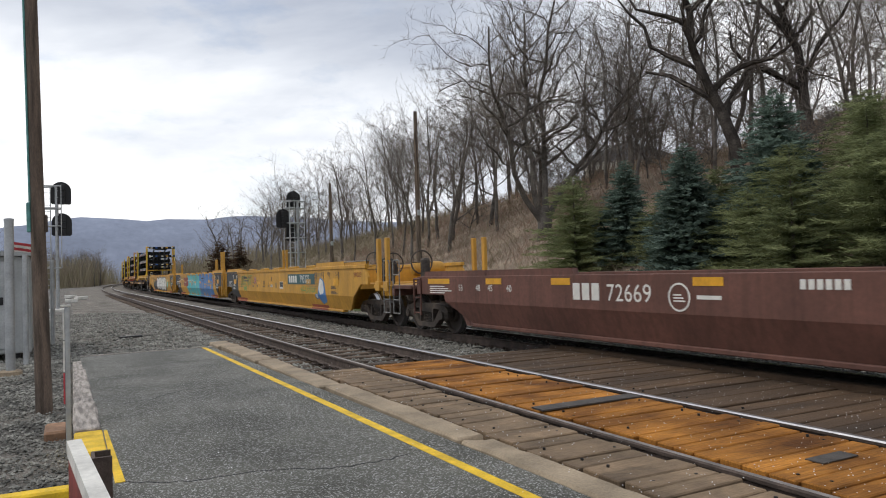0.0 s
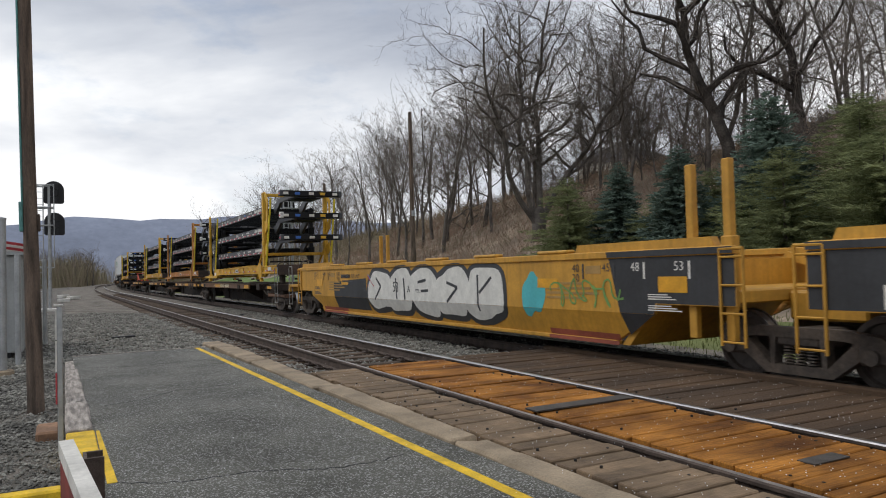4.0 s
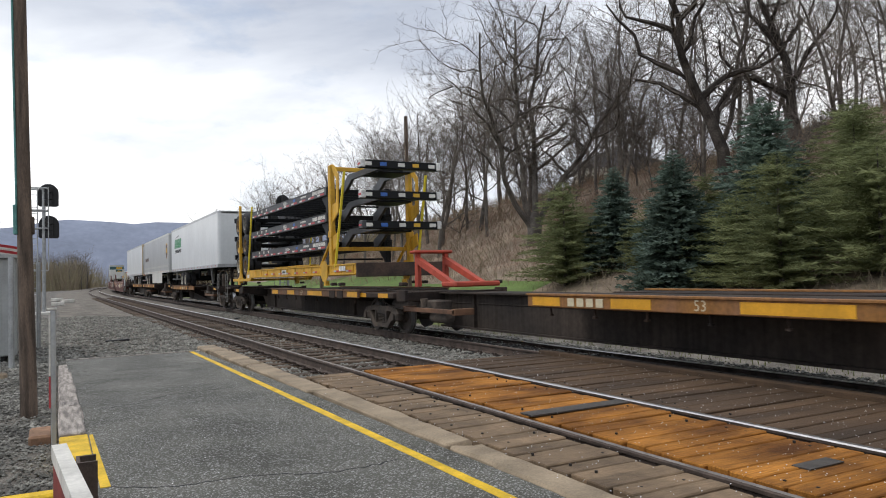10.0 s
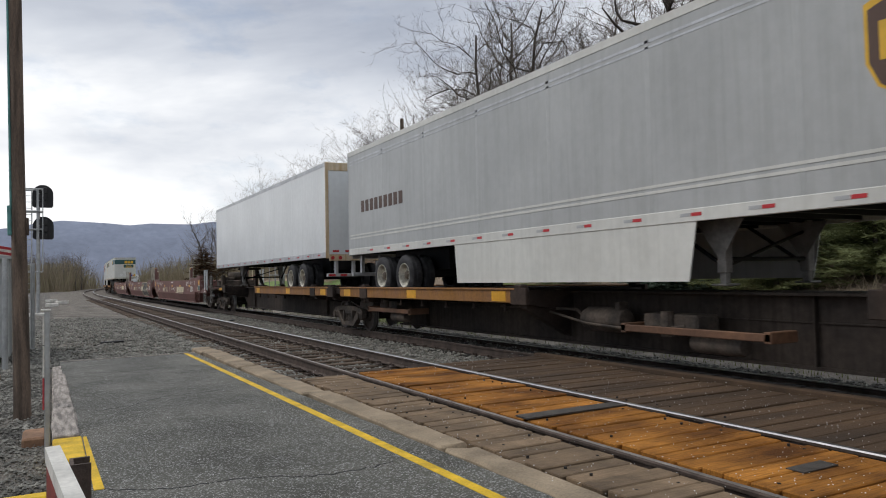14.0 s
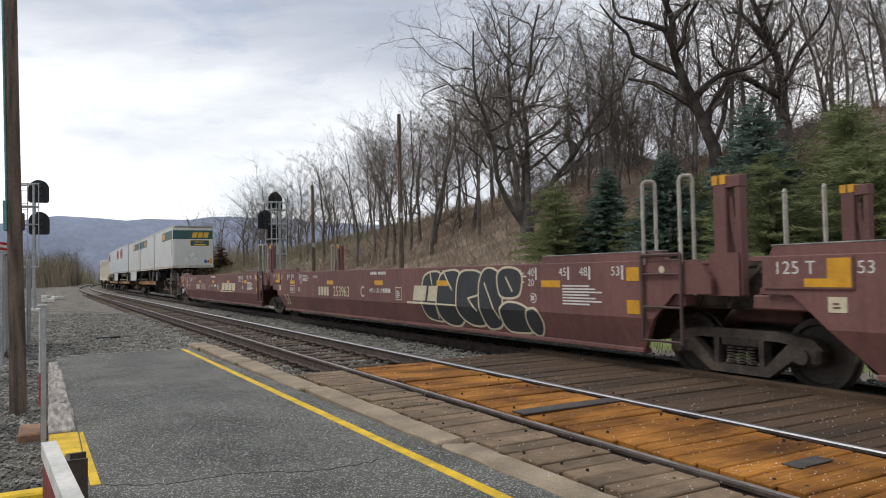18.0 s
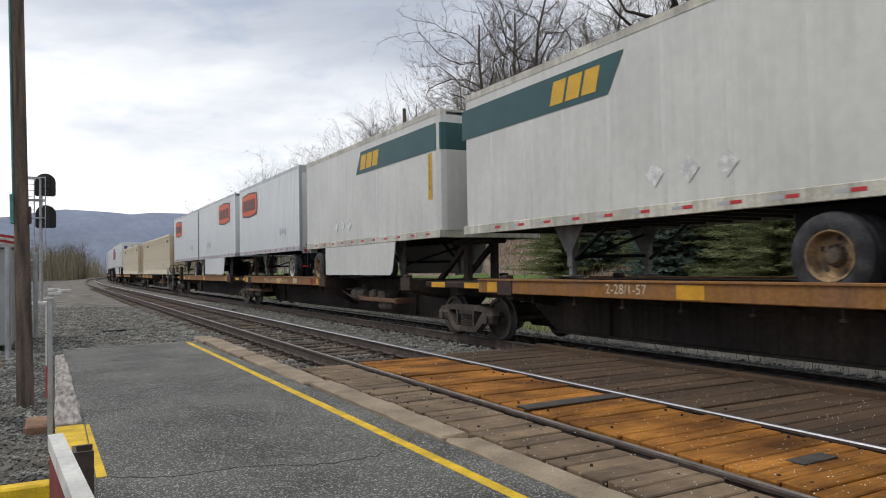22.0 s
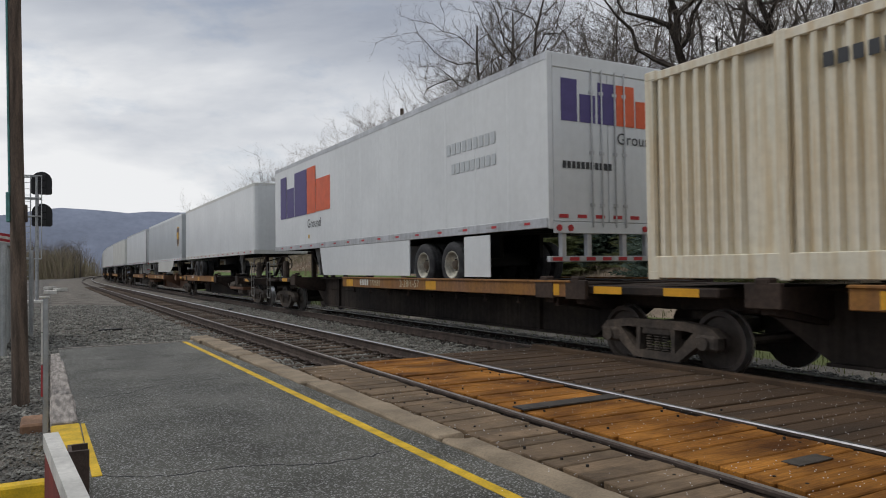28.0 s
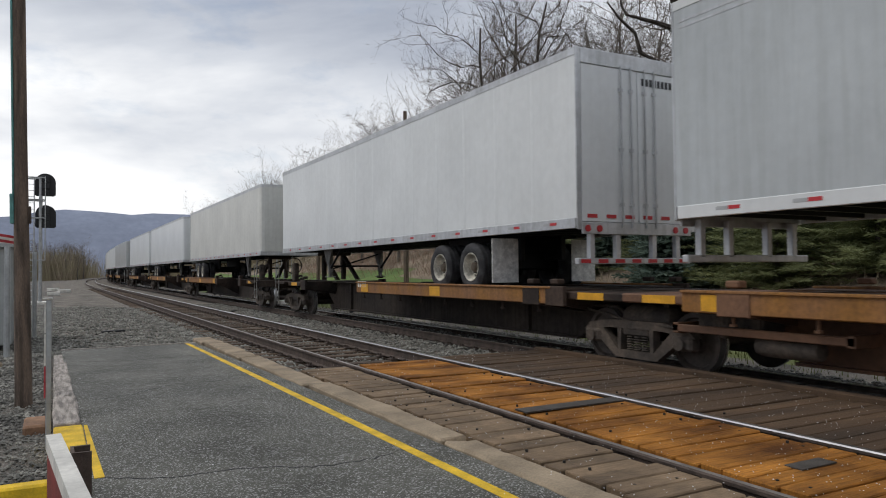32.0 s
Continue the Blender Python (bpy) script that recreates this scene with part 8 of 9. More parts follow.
def signal_mast(m, heads, label, cage):
    s = thing("railway_signal", label, "signal", "signal masts", m=m)
    bm = bmesh.new()
    soft_box(bm, -0.5, 0.5, -0.5, 0.5, -0.3, 0.15, 0.03)
    part("foundation", bm, BOARD_WHITE, s)
    bm = bmesh.new()
    tube(bm, (0, 0, 0.1), (0, 0, 6.35), 0.085, n=12)
    part("mast", bm, GALV, s, smooth=True)
    for x in (-0.62, -0.28):
        bm = bmesh.new()
        tube(bm, (x, -0.15, 0.2), (x, -0.15, 6.35), 0.028, n=6)
        part("ladder_rail", bm, GALV, s)
    bm = bmesh.new()
    for k in range(19):
        tube(bm, (-0.62, -0.15, 0.4 + k * 0.31), (-0.28, -0.15, 0.4 + k * 0.31), 0.014, n=5)
    part("rungs", bm, GALV, s)
    for z in (2.2, 4.3, 5.2, 6.3) if not cage else (2.2, 3.2, 4.1, 5.0, 5.9, 6.35):
        bm = bmesh.new()
        pipe(bm, [(-0.75, -0.5, z), (0.25 if cage else 0.15, -0.5, z), (0.25 if cage else 0.15, 0.35, z), (-0.75, 0.35, z), (-0.75, -0.5, z)], 0.028)
        for y in (-0.3, -0.1, 0.1, 0.25):
            tube(bm, (-0.75, y, z), (0.1, y, z), 0.012, n=4)
        part("platform_ring", bm, GALV, s)
    for x, y in ((-0.75, -0.5), (-0.75, 0.35), (0.2, -0.5), (0.2, 0.35)):
        bm = bmesh.new()
        tube(bm, (x, y, 2.2 if not cage else 0.2), (x, y, 6.35), 0.022, n=5)
        part("cage_bar", bm, GALV, s)
    for x, y, z in heads:
        signal_head(s, x, y, z)
    return s


signal_mast(pose(-0.45, 41.0, -0.15), ((0.2, 0.12, 5.9), (0.22, 0.12, 4.3)), "galvanised signal mast with two black heads and a ladder", False)
signal_mast(pose(12.55, 43.0, -0.5, 0, 0, 10), ((-0.1, 0.3, 6.35), (-0.85, 0.2, 5.2), (-0.1, 0.45, 4.4)), "galvanised caged signal mast with black heads, past the far track", True)

for k, (x, y) in enumerate(((0.2, 56.0), (0.9, 63.0), (0.2, 70.0))):
    bm = bmesh.new()
    soft_box(bm, -0.4, 0.4, -0.3, 0.3, 0, 0.25, 0.02)
    o = solid("concrete_slab", bm, BOARD_WHITE, "white concrete slab lying by the signal mast", "slab", "slabs by the mast")
    o.matrix_basis = pose(x, y, ground_z(x, y) + 0.01 + k * 0.005, 0, 0, 25 * k)

bm = bmesh.new()
lathe(bm, [(0.07, -0.2), (0.07, 2.5), (0.075, 2.5), (0.075, 2.54), (0.01, 2.56)], "z", n=12)
galv = thing("steel_post", "thick galvanised steel post on a concrete footing", "post", m=pose(-0.84, 13.6, -0.12))
part("shaft", bm, GALV, galv, smooth=True)
bm = bmesh.new()
lathe(bm, [(0.17, -0.3), (0.17, 0.06), (0.15, 0.08)], "z", n=14)
part("footing", bm, CONCRETE, galv)
bm = bmesh.new()
tube(bm, (0.16, 1.4, -0.1), (0.16, 1.4, 2.0), 0.05, n=10)
part("second_shaft", bm, GALV, galv, smooth=True)
bm = bmesh.new()
lathe(bm, [(0.05, -0.2), (0.05, 2.0)], "z", n=10)
o = solid("steel_post", bm, GALV, "short galvanised steel post by the signal hut", "post", smooth=True)
o.matrix_basis = pose(-0.33, 19.5, -0.1)


def signal_hut():
    h = thing("signal_hut", "grey steel signal equipment hut with a door", "hut", m=pose(-1.95, 17.85, -0.15))
    bm = bmesh.new()
    soft_box(bm, -1.3, 1.3, -1.6, 1.6, 0.15, 2.05, 0.02)
    part("body", bm, HUT_GREY, h)
    bm = bmesh.new()
    prism(bm, [(-1.4, 2.05), (1.4, 2.05), (1.4, 2.1), (0, 2.2), (-1.4, 2.1)], "y", -1.7, 1.7)
    part("roof", bm, HUT_GREY, h)
    bm = bmesh.new()
    soft_box(bm, 0.2, 0.9, -1.63, -1.6, 0.25, 1.95, 0.01)
    d = part("door", bm, GALV, h)
    bm = bmesh.new()
    soft_box(bm, 0.78, 0.84, -1.68, -1.63, 1.1, 1.25, 0.01)
    part("handle", bm, SIGNAL_BLACK, d)
    for x in (-1.0, 0.0, 1.0):
        bm = bmesh.new()
        soft_box(bm, x - 0.1, x + 0.1, -1.5, 1.5, -0.1, 0.15, 0.01)
        part("skid", bm, SIGNAL_BLACK, h)
    for x in (-0.65, 0.0, 0.65):
        bm = bmesh.new()
        box(bm, 1.3, 1.31, x * 2 - 0.02, x * 2 + 0.02, 0.2, 2.0)
        part("panel_rib", bm, HUT_GREY, h)


signal_hut()


def flag():
    f = thing("flag", "small red and white striped flag on a slim pole", "flag", m=pose(-1.75, 28.0, -0.2))
    bm = bmesh.new()
    tube(bm, (0, 0, 0), (0, 0, 3.1), 0.02, n=6)
    part("pole", bm, GALV, f)
    for k in range(7):
        bm = bmesh.new()
        z = 2.98 - k * 0.09
        for i in range(8):
            x0, x1 = i * 0.11, (i + 1) * 0.11
            y0, y1 = 0.06 * math.sin(i * 1.1), 0.06 * math.sin((i + 1) * 1.1)
            d0, d1 = -0.02 * i, -0.02 * (i + 1)
            vs = [bm.verts.new(p) for p in ((x0, y0, z + d0), (x1, y1, z + d1), (x1, y1, z - 0.09 + d1), (x0, y0, z - 0.09 + d0))]
            bm.faces.new(vs)
        bmesh.ops.solidify(bm, geom=bm.faces, thickness=0.006)
        part("stripe", bm, FLAG_CLOTH if k % 2 == 0 else BOARD_WHITE, f)


flag()


def roadside_pole(x, y, h, label):
    z = ground_z(x, y)
    p = thing("utility_pole", label, "pole", m=pose(x, y, z))
    bm = bmesh.new()
    lathe(bm, [(0.15, -0.3), (0.13, h * 0.5), (0.1, h)], "z", n=10)
    part("shaft", bm, POLE_WOOD, p, smooth=True)
    bm = bmesh.new()
    soft_box(bm, -0.1, 0.1, -0.16, -0.1, h * 0.45, h * 0.45 + 0.3, 0.01)
    part("tag", bm, GALV, p)


roadside_pole(17.0, 35.2, 10.4, "tall bare wooden pole at the hill's foot")
roadside_pole(16.9, 49.5, 8.2, "slim pale wooden pole at the hill's foot")


# ---- trees ----
def branch(vs, fs, p, d, length, r, n, segs, rng, droop, wig=0.22):
    """A bent tapering limb; returns points along it."""
    pts = [(p.copy(), d.copy(), r)]
    rings = []
    for k in range(segs + 1):
        rr = r * (1 - 0.75 * k / segs)
        u = d.orthogonal().normalized()
        w = d.cross(u)
        i0 = len(vs)
        if k == segs and n == 3:
            vs.append(tuple(p))
            rings.append([i0] * n)
        else:
            for i in range(n):
                a = 6.28318 * i / n
                vs.append(tuple(p + (u * math.cos(a) + w * math.sin(a)) * rr))
            rings.append(list(range(i0, i0 + n)))
        if k:
            pts.append((p.copy(), d.copy(), rr))
        p = p + d * (length / segs)
        d = (d + Vector((rng.uniform(-1, 1), rng.uniform(-1, 1), rng.uniform(-0.7, 1) + droop)) * wig).normalized()
    for a, b in zip(rings, rings[1:]):
        for i in range(n):
            j = (i + 1) % n
            if b[0] == b[1]:
                fs.append((a[i], a[j], b[0]))
            else:
                fs.append((a[i], a[j], b[j], b[i]))
    return pts


def bare_tree(seed, height, spread, fork=0.45, limbs=9, lean=0.0, thick=0.016, twig_n=5, wig=0.22, fine=True, heavy=0.45, bark=None, rise=0.3):
    """Meshes of a leafless tree: trunk with limbs, and the crown of branches and twigs."""
    rng = random.Random(seed)
    tv, tf, cv, cf = [], [], [], []
    r = height * thick
    trunk = branch(tv, tf, Vector((0, 0, -0.3)), Vector((lean, rng.uniform(-0.06, 0.06), 1)).normalized(), height * 0.8, r, 7, 7, rng, 0.5, wig)
    for k in range(limbs):
        t = fork + (0.98 - fork) * k / limbs
        i = min(len(trunk) - 1, int(t * (len(trunk) - 1)))
        p, d, rr = trunk[i]
        if i + 1 < len(trunk):
            f = t * (len(trunk) - 1) - i
            p = p.lerp(trunk[i + 1][0], f)
        az = k * 2.4 + rng.uniform(-0.5, 0.5)
        up = rng.uniform(rise, rise + 0.7)
        out = Vector((math.cos(az) * spread, math.sin(az) * spread, up)).normalized()
        ln = height * rng.uniform(0.28, 0.46) * (1.15 - t * 0.5)
        limb = branch(tv, tf, p, out, ln, max(0.022, rr * heavy), 5, 6, rng, 0.02, wig * 1.45)
        for j in range(8 if fine else 6):
            q, e, r2 = limb[1 + j % (len(limb) - 1)]
            side = (e + Vector((rng.uniform(-1, 1), rng.uniform(-1, 1), rng.uniform(-0.55, 0.75))) * 1.15).normalized()
            sub = branch(cv, cf, q, side, ln * rng.uniform(0.32, 0.55), max(0.0125, r2 * 0.42), 4 if fine else 3, 4 if fine else 2, rng, 0.0, 0.42)
            for _ in range(twig_n):
                q2, e2, r3 = rng.choice(sub)
                s2 = (e2 + Vector((rng.uniform(-1, 1), rng.uniform(-1, 1), rng.uniform(-0.6, 0.85))) * 1.1).normalized()
                tw = branch(cv, cf, q2, s2, ln * rng.uniform(0.14, 0.30), max(0.0082, r3 * 0.47), 3, 2 if fine else 1, rng, 0.05, 0.45)
                for _ in range(2 if fine else 0):
                    q3, e3, _r = rng.choice(tw)
                    s3 = (e3 + Vector((rng.uniform(-1, 1), rng.uniform(-1, 1), rng.uniform(-0.3, 0.8)))).normalized()
                    branch(cv, cf, q3, s3, ln * rng.uniform(0.08, 0.18), 0.0064, 3, 1, rng, 0)
    out = []
    for nm, v, f, m in (("trunk", tv, tf, bark or BARK), ("crown", cv, cf, TWIG)):
        me = bpy.data.meshes.new(nm)
        me.from_pydata(v, [], f)
        me.materials.append(m)
        out.append(me)
    return out


def plant(meshes, x, y, scale, rz, label, name="bare_tree", group="bare trees on the hill", z=None):
    t = thing(name, label, "tree", group, m=pose(x, y, (ground_z(x, y) if z is None else z) - 0.1, 0, 0, rz) @ Matrix.Diagonal((scale, scale, scale, 1)))
    part("trunk", meshes[0], None, t)
    part("crown", meshes[1], None, t)
    return t


SLIM = [bare_tree(100 + k, 15.5, 0.72, 0.36, 11, rng_lean, 0.0085, 5, 0.2, True, 0.38, rise=0.42) for k, rng_lean in enumerate((0.05, -0.08, 0.1, 0.0, -0.04))]
WIDE = [bare_tree(200 + k, 14.0, 1.05, 0.25, 11, ln, 0.0125, 6, 0.28, True, 0.4, rise=0.4) for k, ln in enumerate((0.12, -0.15, 0.05))]


def forked_tree():
    """The big many-stemmed tree on the slope."""
    x, y = 26.9, 37.2
    t = thing("bare_tree", "large old bare tree with several heavy leaning stems", "tree", "bare trees on the hill", m=pose(x, y, ground_z(x, y) - 0.2))
    bm = bmesh.new()
    lathe(bm, [(0.7, -0.4), (0.5, 0.3), (0.45, 1.0), (0.5, 1.6), (0.3, 2.2)], "z", n=12)
    part("trunk", bm, BARK, t, smooth=True)
    for k, (lx, ly, h) in enumerate(((-0.72, 0.25, 16.0), (-0.34, -0.1, 17.5), (0.1, 0.12, 18.0), (0.5, -0.2, 16.5))):
        ms = bare_tree(300 + k, h, 1.05, 0.26, 14, lx, 0.0125, 8, 0.42, True, 0.6)
        o = part("stem", ms[0], None, t)
        o.matrix_basis = pose(0.16 * (k - 1.5), 0.14 * (k % 2), 1.5, -math.degrees(ly) * 0.5)
        o = part("crown", ms[1], None, t)
        o.matrix_basis = pose(0.16 * (k - 1.5), 0.14 * (k % 2), 1.5, -math.degrees(ly) * 0.5)


forked_tree()
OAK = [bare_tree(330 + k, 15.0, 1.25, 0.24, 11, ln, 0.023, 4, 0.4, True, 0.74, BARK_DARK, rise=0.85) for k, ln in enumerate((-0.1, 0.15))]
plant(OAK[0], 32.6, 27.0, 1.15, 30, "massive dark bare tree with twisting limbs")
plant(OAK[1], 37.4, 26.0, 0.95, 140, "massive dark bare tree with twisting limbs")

for x, y, sc in ((27.7, 55.5, 1.02), (24.8, 60.5, 0.8), (31.0, 50.5, 1.08), (24.5, 52.0, 0.78), (28.5, 65.0, 0.85), (26.0, 48.5, 0.95), (28.5, 52.5, 1.05), (26.2, 57.5, 0.85), (30.0, 58.0, 1.0), (32.5, 55.0, 1.1), (23.8, 63.5, 0.7), (29.5, 47.0, 1.05), (33.0, 46.0, 1.1)):
    plant(WIDE[int(x) % 3] if y % 2 < 1 else SLIM[int(y) % 5], x, y, sc, x * 40, "spreading bare grey-brown tree on the hillside")
FAR_TREES = [bare_tree(400 + k, 14.0, 0.7, 0.35, 10, ln, 0.013, 5, 0.25, False) for k, ln in enumerate((0.05, -0.06, 0.1, 0.0))]
rngt = random.Random(11)
count = 0
for k in range(900):
    y = 2 + 180 * rngt.random() ** 1.35
    d = rngt.uniform(14, 48) if y > 55 else rngt.uniform(23, 52)
    if y > 55 and d < 17 and rngt.random() < 0.6:
        continue
    m = track(y, d)
    x, yy = m.translation.x, m.translation.y
    if math.hypot(x - 26.9, yy - 37.2) < 3.0 or count >= 170:
        continue
    count += 1
    wide = rngt.random() < 0.25
    ms = (WIDE[k % 3] if wide else SLIM[k % 5]) if y < 110 else FAR_TREES[k % 4]
    plant(ms, x, yy, rngt.uniform(0.82, 1.14), rngt.uniform(0, 360), "spreading bare grey-brown tree on the hillside" if wide else "slender bare grey-brown tree on the hillside")
SCRUB = [bare_tree(450 + k, 7.0, 0.9, 0.12, 12, ln, 0.009, 7, 0.34, True, 0.5) for k, ln in enumerate((0.1, -0.12, 0.02))]
for k in range(46):
    y = rngt.uniform(4, 58)
    x = FAR_X + rngt.uniform(22, 34) + (6 if y < 20 else 0)
    plant(SCRUB[k % 3], x, y, rngt.uniform(0.6, 1.05), rngt.uniform(0, 360), "low tangled reddish-brown scrub tree on the ridge", "scrub_tree", "scrub on the ridge")
for k in range(76):
    x, y = (rngt.uniform(-18, 60), rngt.uniform(215, 330)) if k % 2 else (rngt.uniform(-16, 9), rngt.uniform(185, 235))
    d = across(x, y)
    if -7 < d < 6:
        continue
    plant(FAR_TREES[k % 4], x, y, rngt.uniform(0.6, 0.95), rngt.uniform(0, 360), "bare tree in the far wood beyond the bend", group="bare trees beyond the bend")
for k, (x, y, s) in enumerate(((-16, 95, 0.8), (-11, 120, 0.8), (-22, 110, 0.9), (-8.5, 150, 0.75), (-14, 160, 0.9))):
    plant(WIDE[k % 3], x, y, s, 70 * k, "bare tree on the flat ground west of the line", group="bare trees beyond the bend")


def spruce(seed, height, radius, mat, levels=26, thin=1.0, base=0.25, spray=0.36, rise=0.34, fat=0.2, ragged=0.0, taper=0.72, step=0.3):
    """A conifer: whorls of drooping boughs set with small sprays of needles."""
    rng = random.Random(seed)
    v, f = [], []
    for k in range(levels):
        t = k / (levels - 1)
        z = base + (height - base) * (t ** 0.95)
        reach = radius * (1 - t) ** taper * rng.uniform(0.86, 1.1) + 0.12
        n = max(5, int((13 - 7 * t) * thin))
        for b in range(n):
            az = 6.28318 * b / n + rng.uniform(-0.3, 0.3) + k
            if rng.random() < ragged * 0.45:
                continue
            ln = reach * rng.uniform(0.75 - ragged * 0.45, 1.12 + ragged * 0.2)
            zj = z + rng.uniform(-0.5, 0.5) * (height - base) / levels
            out = Vector((math.cos(az), math.sin(az), 0))
            side = Vector((-out.y, out.x, 0))
            m = max(3, int(ln / (step * spray)))
            for i in range(m):
                q = (i + 0.6) / m
                c = out * (ln * q) + Vector((0, 0, zj - rise * ln * q * (1 - 0.55 * q) * (1 - 0.5 * t)))
                wid = 0.34 * (1 - 0.55 * q) * ln + 0.05
                for s in (-1, 1):
                    d = (out * rng.uniform(0.5, 1.0) + side * s * rng.uniform(0.5, 1.1) + Vector((0, 0, rng.uniform(-0.35, 0.5)))).normalized()
                    l2 = min(spray, wid * rng.uniform(0.55, 1.05)) + 0.06
                    w2 = Vector((rng.uniform(-1, 1), rng.uniform(-1, 1), rng.uniform(0.2, 1))).cross(d).normalized() * l2 * fat
                    i0 = len(v)
                    v += [tuple(c), tuple(c + d * l2 * 0.55 + w2), tuple(c + d * l2), tuple(c + d * l2 * 0.5 - w2)]
                    f.append((i0, i0 + 1, i0 + 2, i0 + 3))
    me = bpy.data.meshes.new("crown")
    me.from_pydata(v, [], f)
    me.materials.append(mat)
    bm = bmesh.new()
    tube(bm, (0, 0, -0.2), (0, 0, height * 0.95), 0.03 * height ** 0.8, 0.01, 7)
    return [finish(bm, "trunk", BARK), me]


BLUE = spruce(1, 5.3, 1.8, NEEDLE, 40, 1.5, spray=0.27, ragged=0.25, taper=0.66, fat=0.13, step=0.2)
BLUE_BIG = spruce(2, 6.2, 2.3, NEEDLE, 40, 1.4, spray=0.29, ragged=0.3, taper=0.62, fat=0.13, step=0.2)
OLIVE = spruce(3, 4.2, 2.3, NEEDLE_OLIVE, 34, 1.5, spray=0.24, rise=-0.12, fat=0.055, ragged=0.9, taper=0.5, step=0.17)
OLIVE_TALL = spruce(4, 5.4, 2.4, NEEDLE_OLIVE, 38, 1.5, spray=0.24, rise=-0.15, fat=0.055, ragged=0.9, taper=0.55, step=0.17)
for ms, x, y, s, lab in ((BLUE, 20.3, 19.2, 1.0, "dense dark blue-green spruce at the hill's foot"), (BLUE_BIG, 23.0, 17.4, 1.0, "large blue-green spruce at the hill's foot"),
                         (OLIVE_TALL, 20.6, 26.2, 0.9, "small thin olive pine on the slope"), (BLUE, 22.6, 25.0, 0.88, "small blue-green spruce on the slope"),
                         (OLIVE, 22.4, 27.6, 0.8, "thin olive pine on the slope"), (OLIVE_TALL, 20.2, 14.8, 0.85, "loose olive pine at the hill's foot"),
                         (OLIVE_TALL, 24.0, 14.6, 0.95, "tall loose olive pine at the hill's foot"), (BLUE, 26.0, 13.0, 0.75, "blue-green spruce on the slope"),
                         (OLIVE, 21.5, 12.4, 1.0, "loose olive pine at the hill's foot"), (OLIVE_TALL, 24.0, 11.6, 0.95, "tall loose olive pine at the hill's foot"),
                         (BLUE_BIG, 26.5, 10.2, 0.8, "blue-green spruce on the slope"), (OLIVE, 20.8, 16.9, 0.8, "small olive pine at the hill's foot"), (OLIVE, 21.8, 21.6, 0.75, "small olive pine at the hill's foot"),
                         (OLIVE, 23.4, 20.4, 0.85, "olive pine on the slope"), (OLIVE, 24.8, 18.2, 0.9, "olive pine on the slope"), (OLIVE_TALL, 26.5, 16.2, 0.8, "olive pine on the slope")):
    plant(ms, x, y, s, x * 50, lab, "spruce_tree", "spruces at the hill's foot")
CEDAR = spruce(7, 6.0, 2.6, DRY_CEDAR, 18, 1.0)
plant(CEDAR, 23.5, 128.0, 1.25, 0, "round rust-brown cedar by the bend", "cedar_tree", "cedars by the bend")
plant(CEDAR, 27.5, 131.0, 1.0, 80, "round rust-brown cedar by the bend", "cedar_tree", "cedars by the bend")


def scatter(name, mat, spots, make, label, category):
    """Many small pieces joined as one object of stuff."""
    v, f = [], []
    for s in spots:
        make(v, f, *s)
    me = bpy.data.meshes.new(name)
    me.from_pydata(v, [], f)
    me.materials.append(mat)
    return tagged(new(name, me), label, category, kind="stuff")


def stalk(v, f, x, y, z, h, lean, az, fat=1.0):
    i0 = len(v)
    dx, dy = math.cos(az) * lean * h, math.sin(az) * lean * h
    w = (0.006 + 0.004 * h) * fat
    for k in range(3):
        a = az + k * 2.094
        v.append((x + w * math.cos(a), y + w * math.sin(a), z - 0.05))
    mx, my = x + dx * 0.4, y + dy * 0.4
    for k in range(3):
        a = az + k * 2.094
        v.append((mx + w * 0.7 * math.cos(a), my + w * 0.7 * math.sin(a), z + h * 0.55))
    v.append((x + dx, y + dy, z + h))
    for k in range(3):
        j = (k + 1) % 3
        f.append((i0 + k, i0 + j, i0 + 3 + j, i0 + 3 + k))
        f.append((i0 + 3 + k, i0 + 3 + j, i0 + 6))


rb = random.Random(21)
spots = []
for k in range(5400):
    y = 4 + 190 * rb.random() ** 1.5
    d = rb.uniform(10.5, 40) if y < 60 else rb.uniform(8.5, 34)
    p = track(y, d).translation
    if (44 < y < 124 and d < 15.5) or (27 < y < 60 and d < 12.8):
        continue
    hgt = rb.uniform(0.35, 1.2) * (0.8 + y / 110)
    for _ in range(6):
        xx, yy = p.x + rb.gauss(0, 0.6), p.y + rb.gauss(0, 0.6)
        spots.append((xx, yy, ground_z(xx, yy), hgt * rb.uniform(0.5, 1.1), rb.uniform(0.3, 1.5), rb.uniform(0, 6.28), 0.9 + y / 80))
scatter("undergrowth", BRUSH, spots, stalk, "tangled dry brown undergrowth and saplings on the hillside", "undergrowth")
spots = []
for k in range(2600):
    y = rb.uniform(14, 75)
    d = rb.uniform(13, 34)
    p = track(y, d).translation
    hgt = rb.uniform(0.4, 1.4)
    for _ in range(7):
        xx, yy = p.x + rb.gauss(0, 0.5), p.y + rb.gauss(0, 0.5)
        spots.append((xx, yy, ground_z(xx, yy), hgt * rb.uniform(0.5, 1.1), rb.uniform(0.4, 1.3), rb.uniform(0, 6.28), 0.9))
scatter("brambles", BRAMBLE, spots, stalk, "arching reddish-brown brambles on the slope", "brambles")
spots = []
for k in range(11000):
    x, y = (rb.uniform(-30, 60), rb.uniform(170, 300)) if k % 3 else (rb.uniform(-16, 9), rb.uniform(185, 235))
    d = across(x, y)
    if -8 < d < 6:
        continue
    spots.append((x, y, ground_z(x, y), rb.uniform(2.0, 8.5), rb.uniform(0.05, 0.5), rb.uniform(0, 6.28), 2.5))
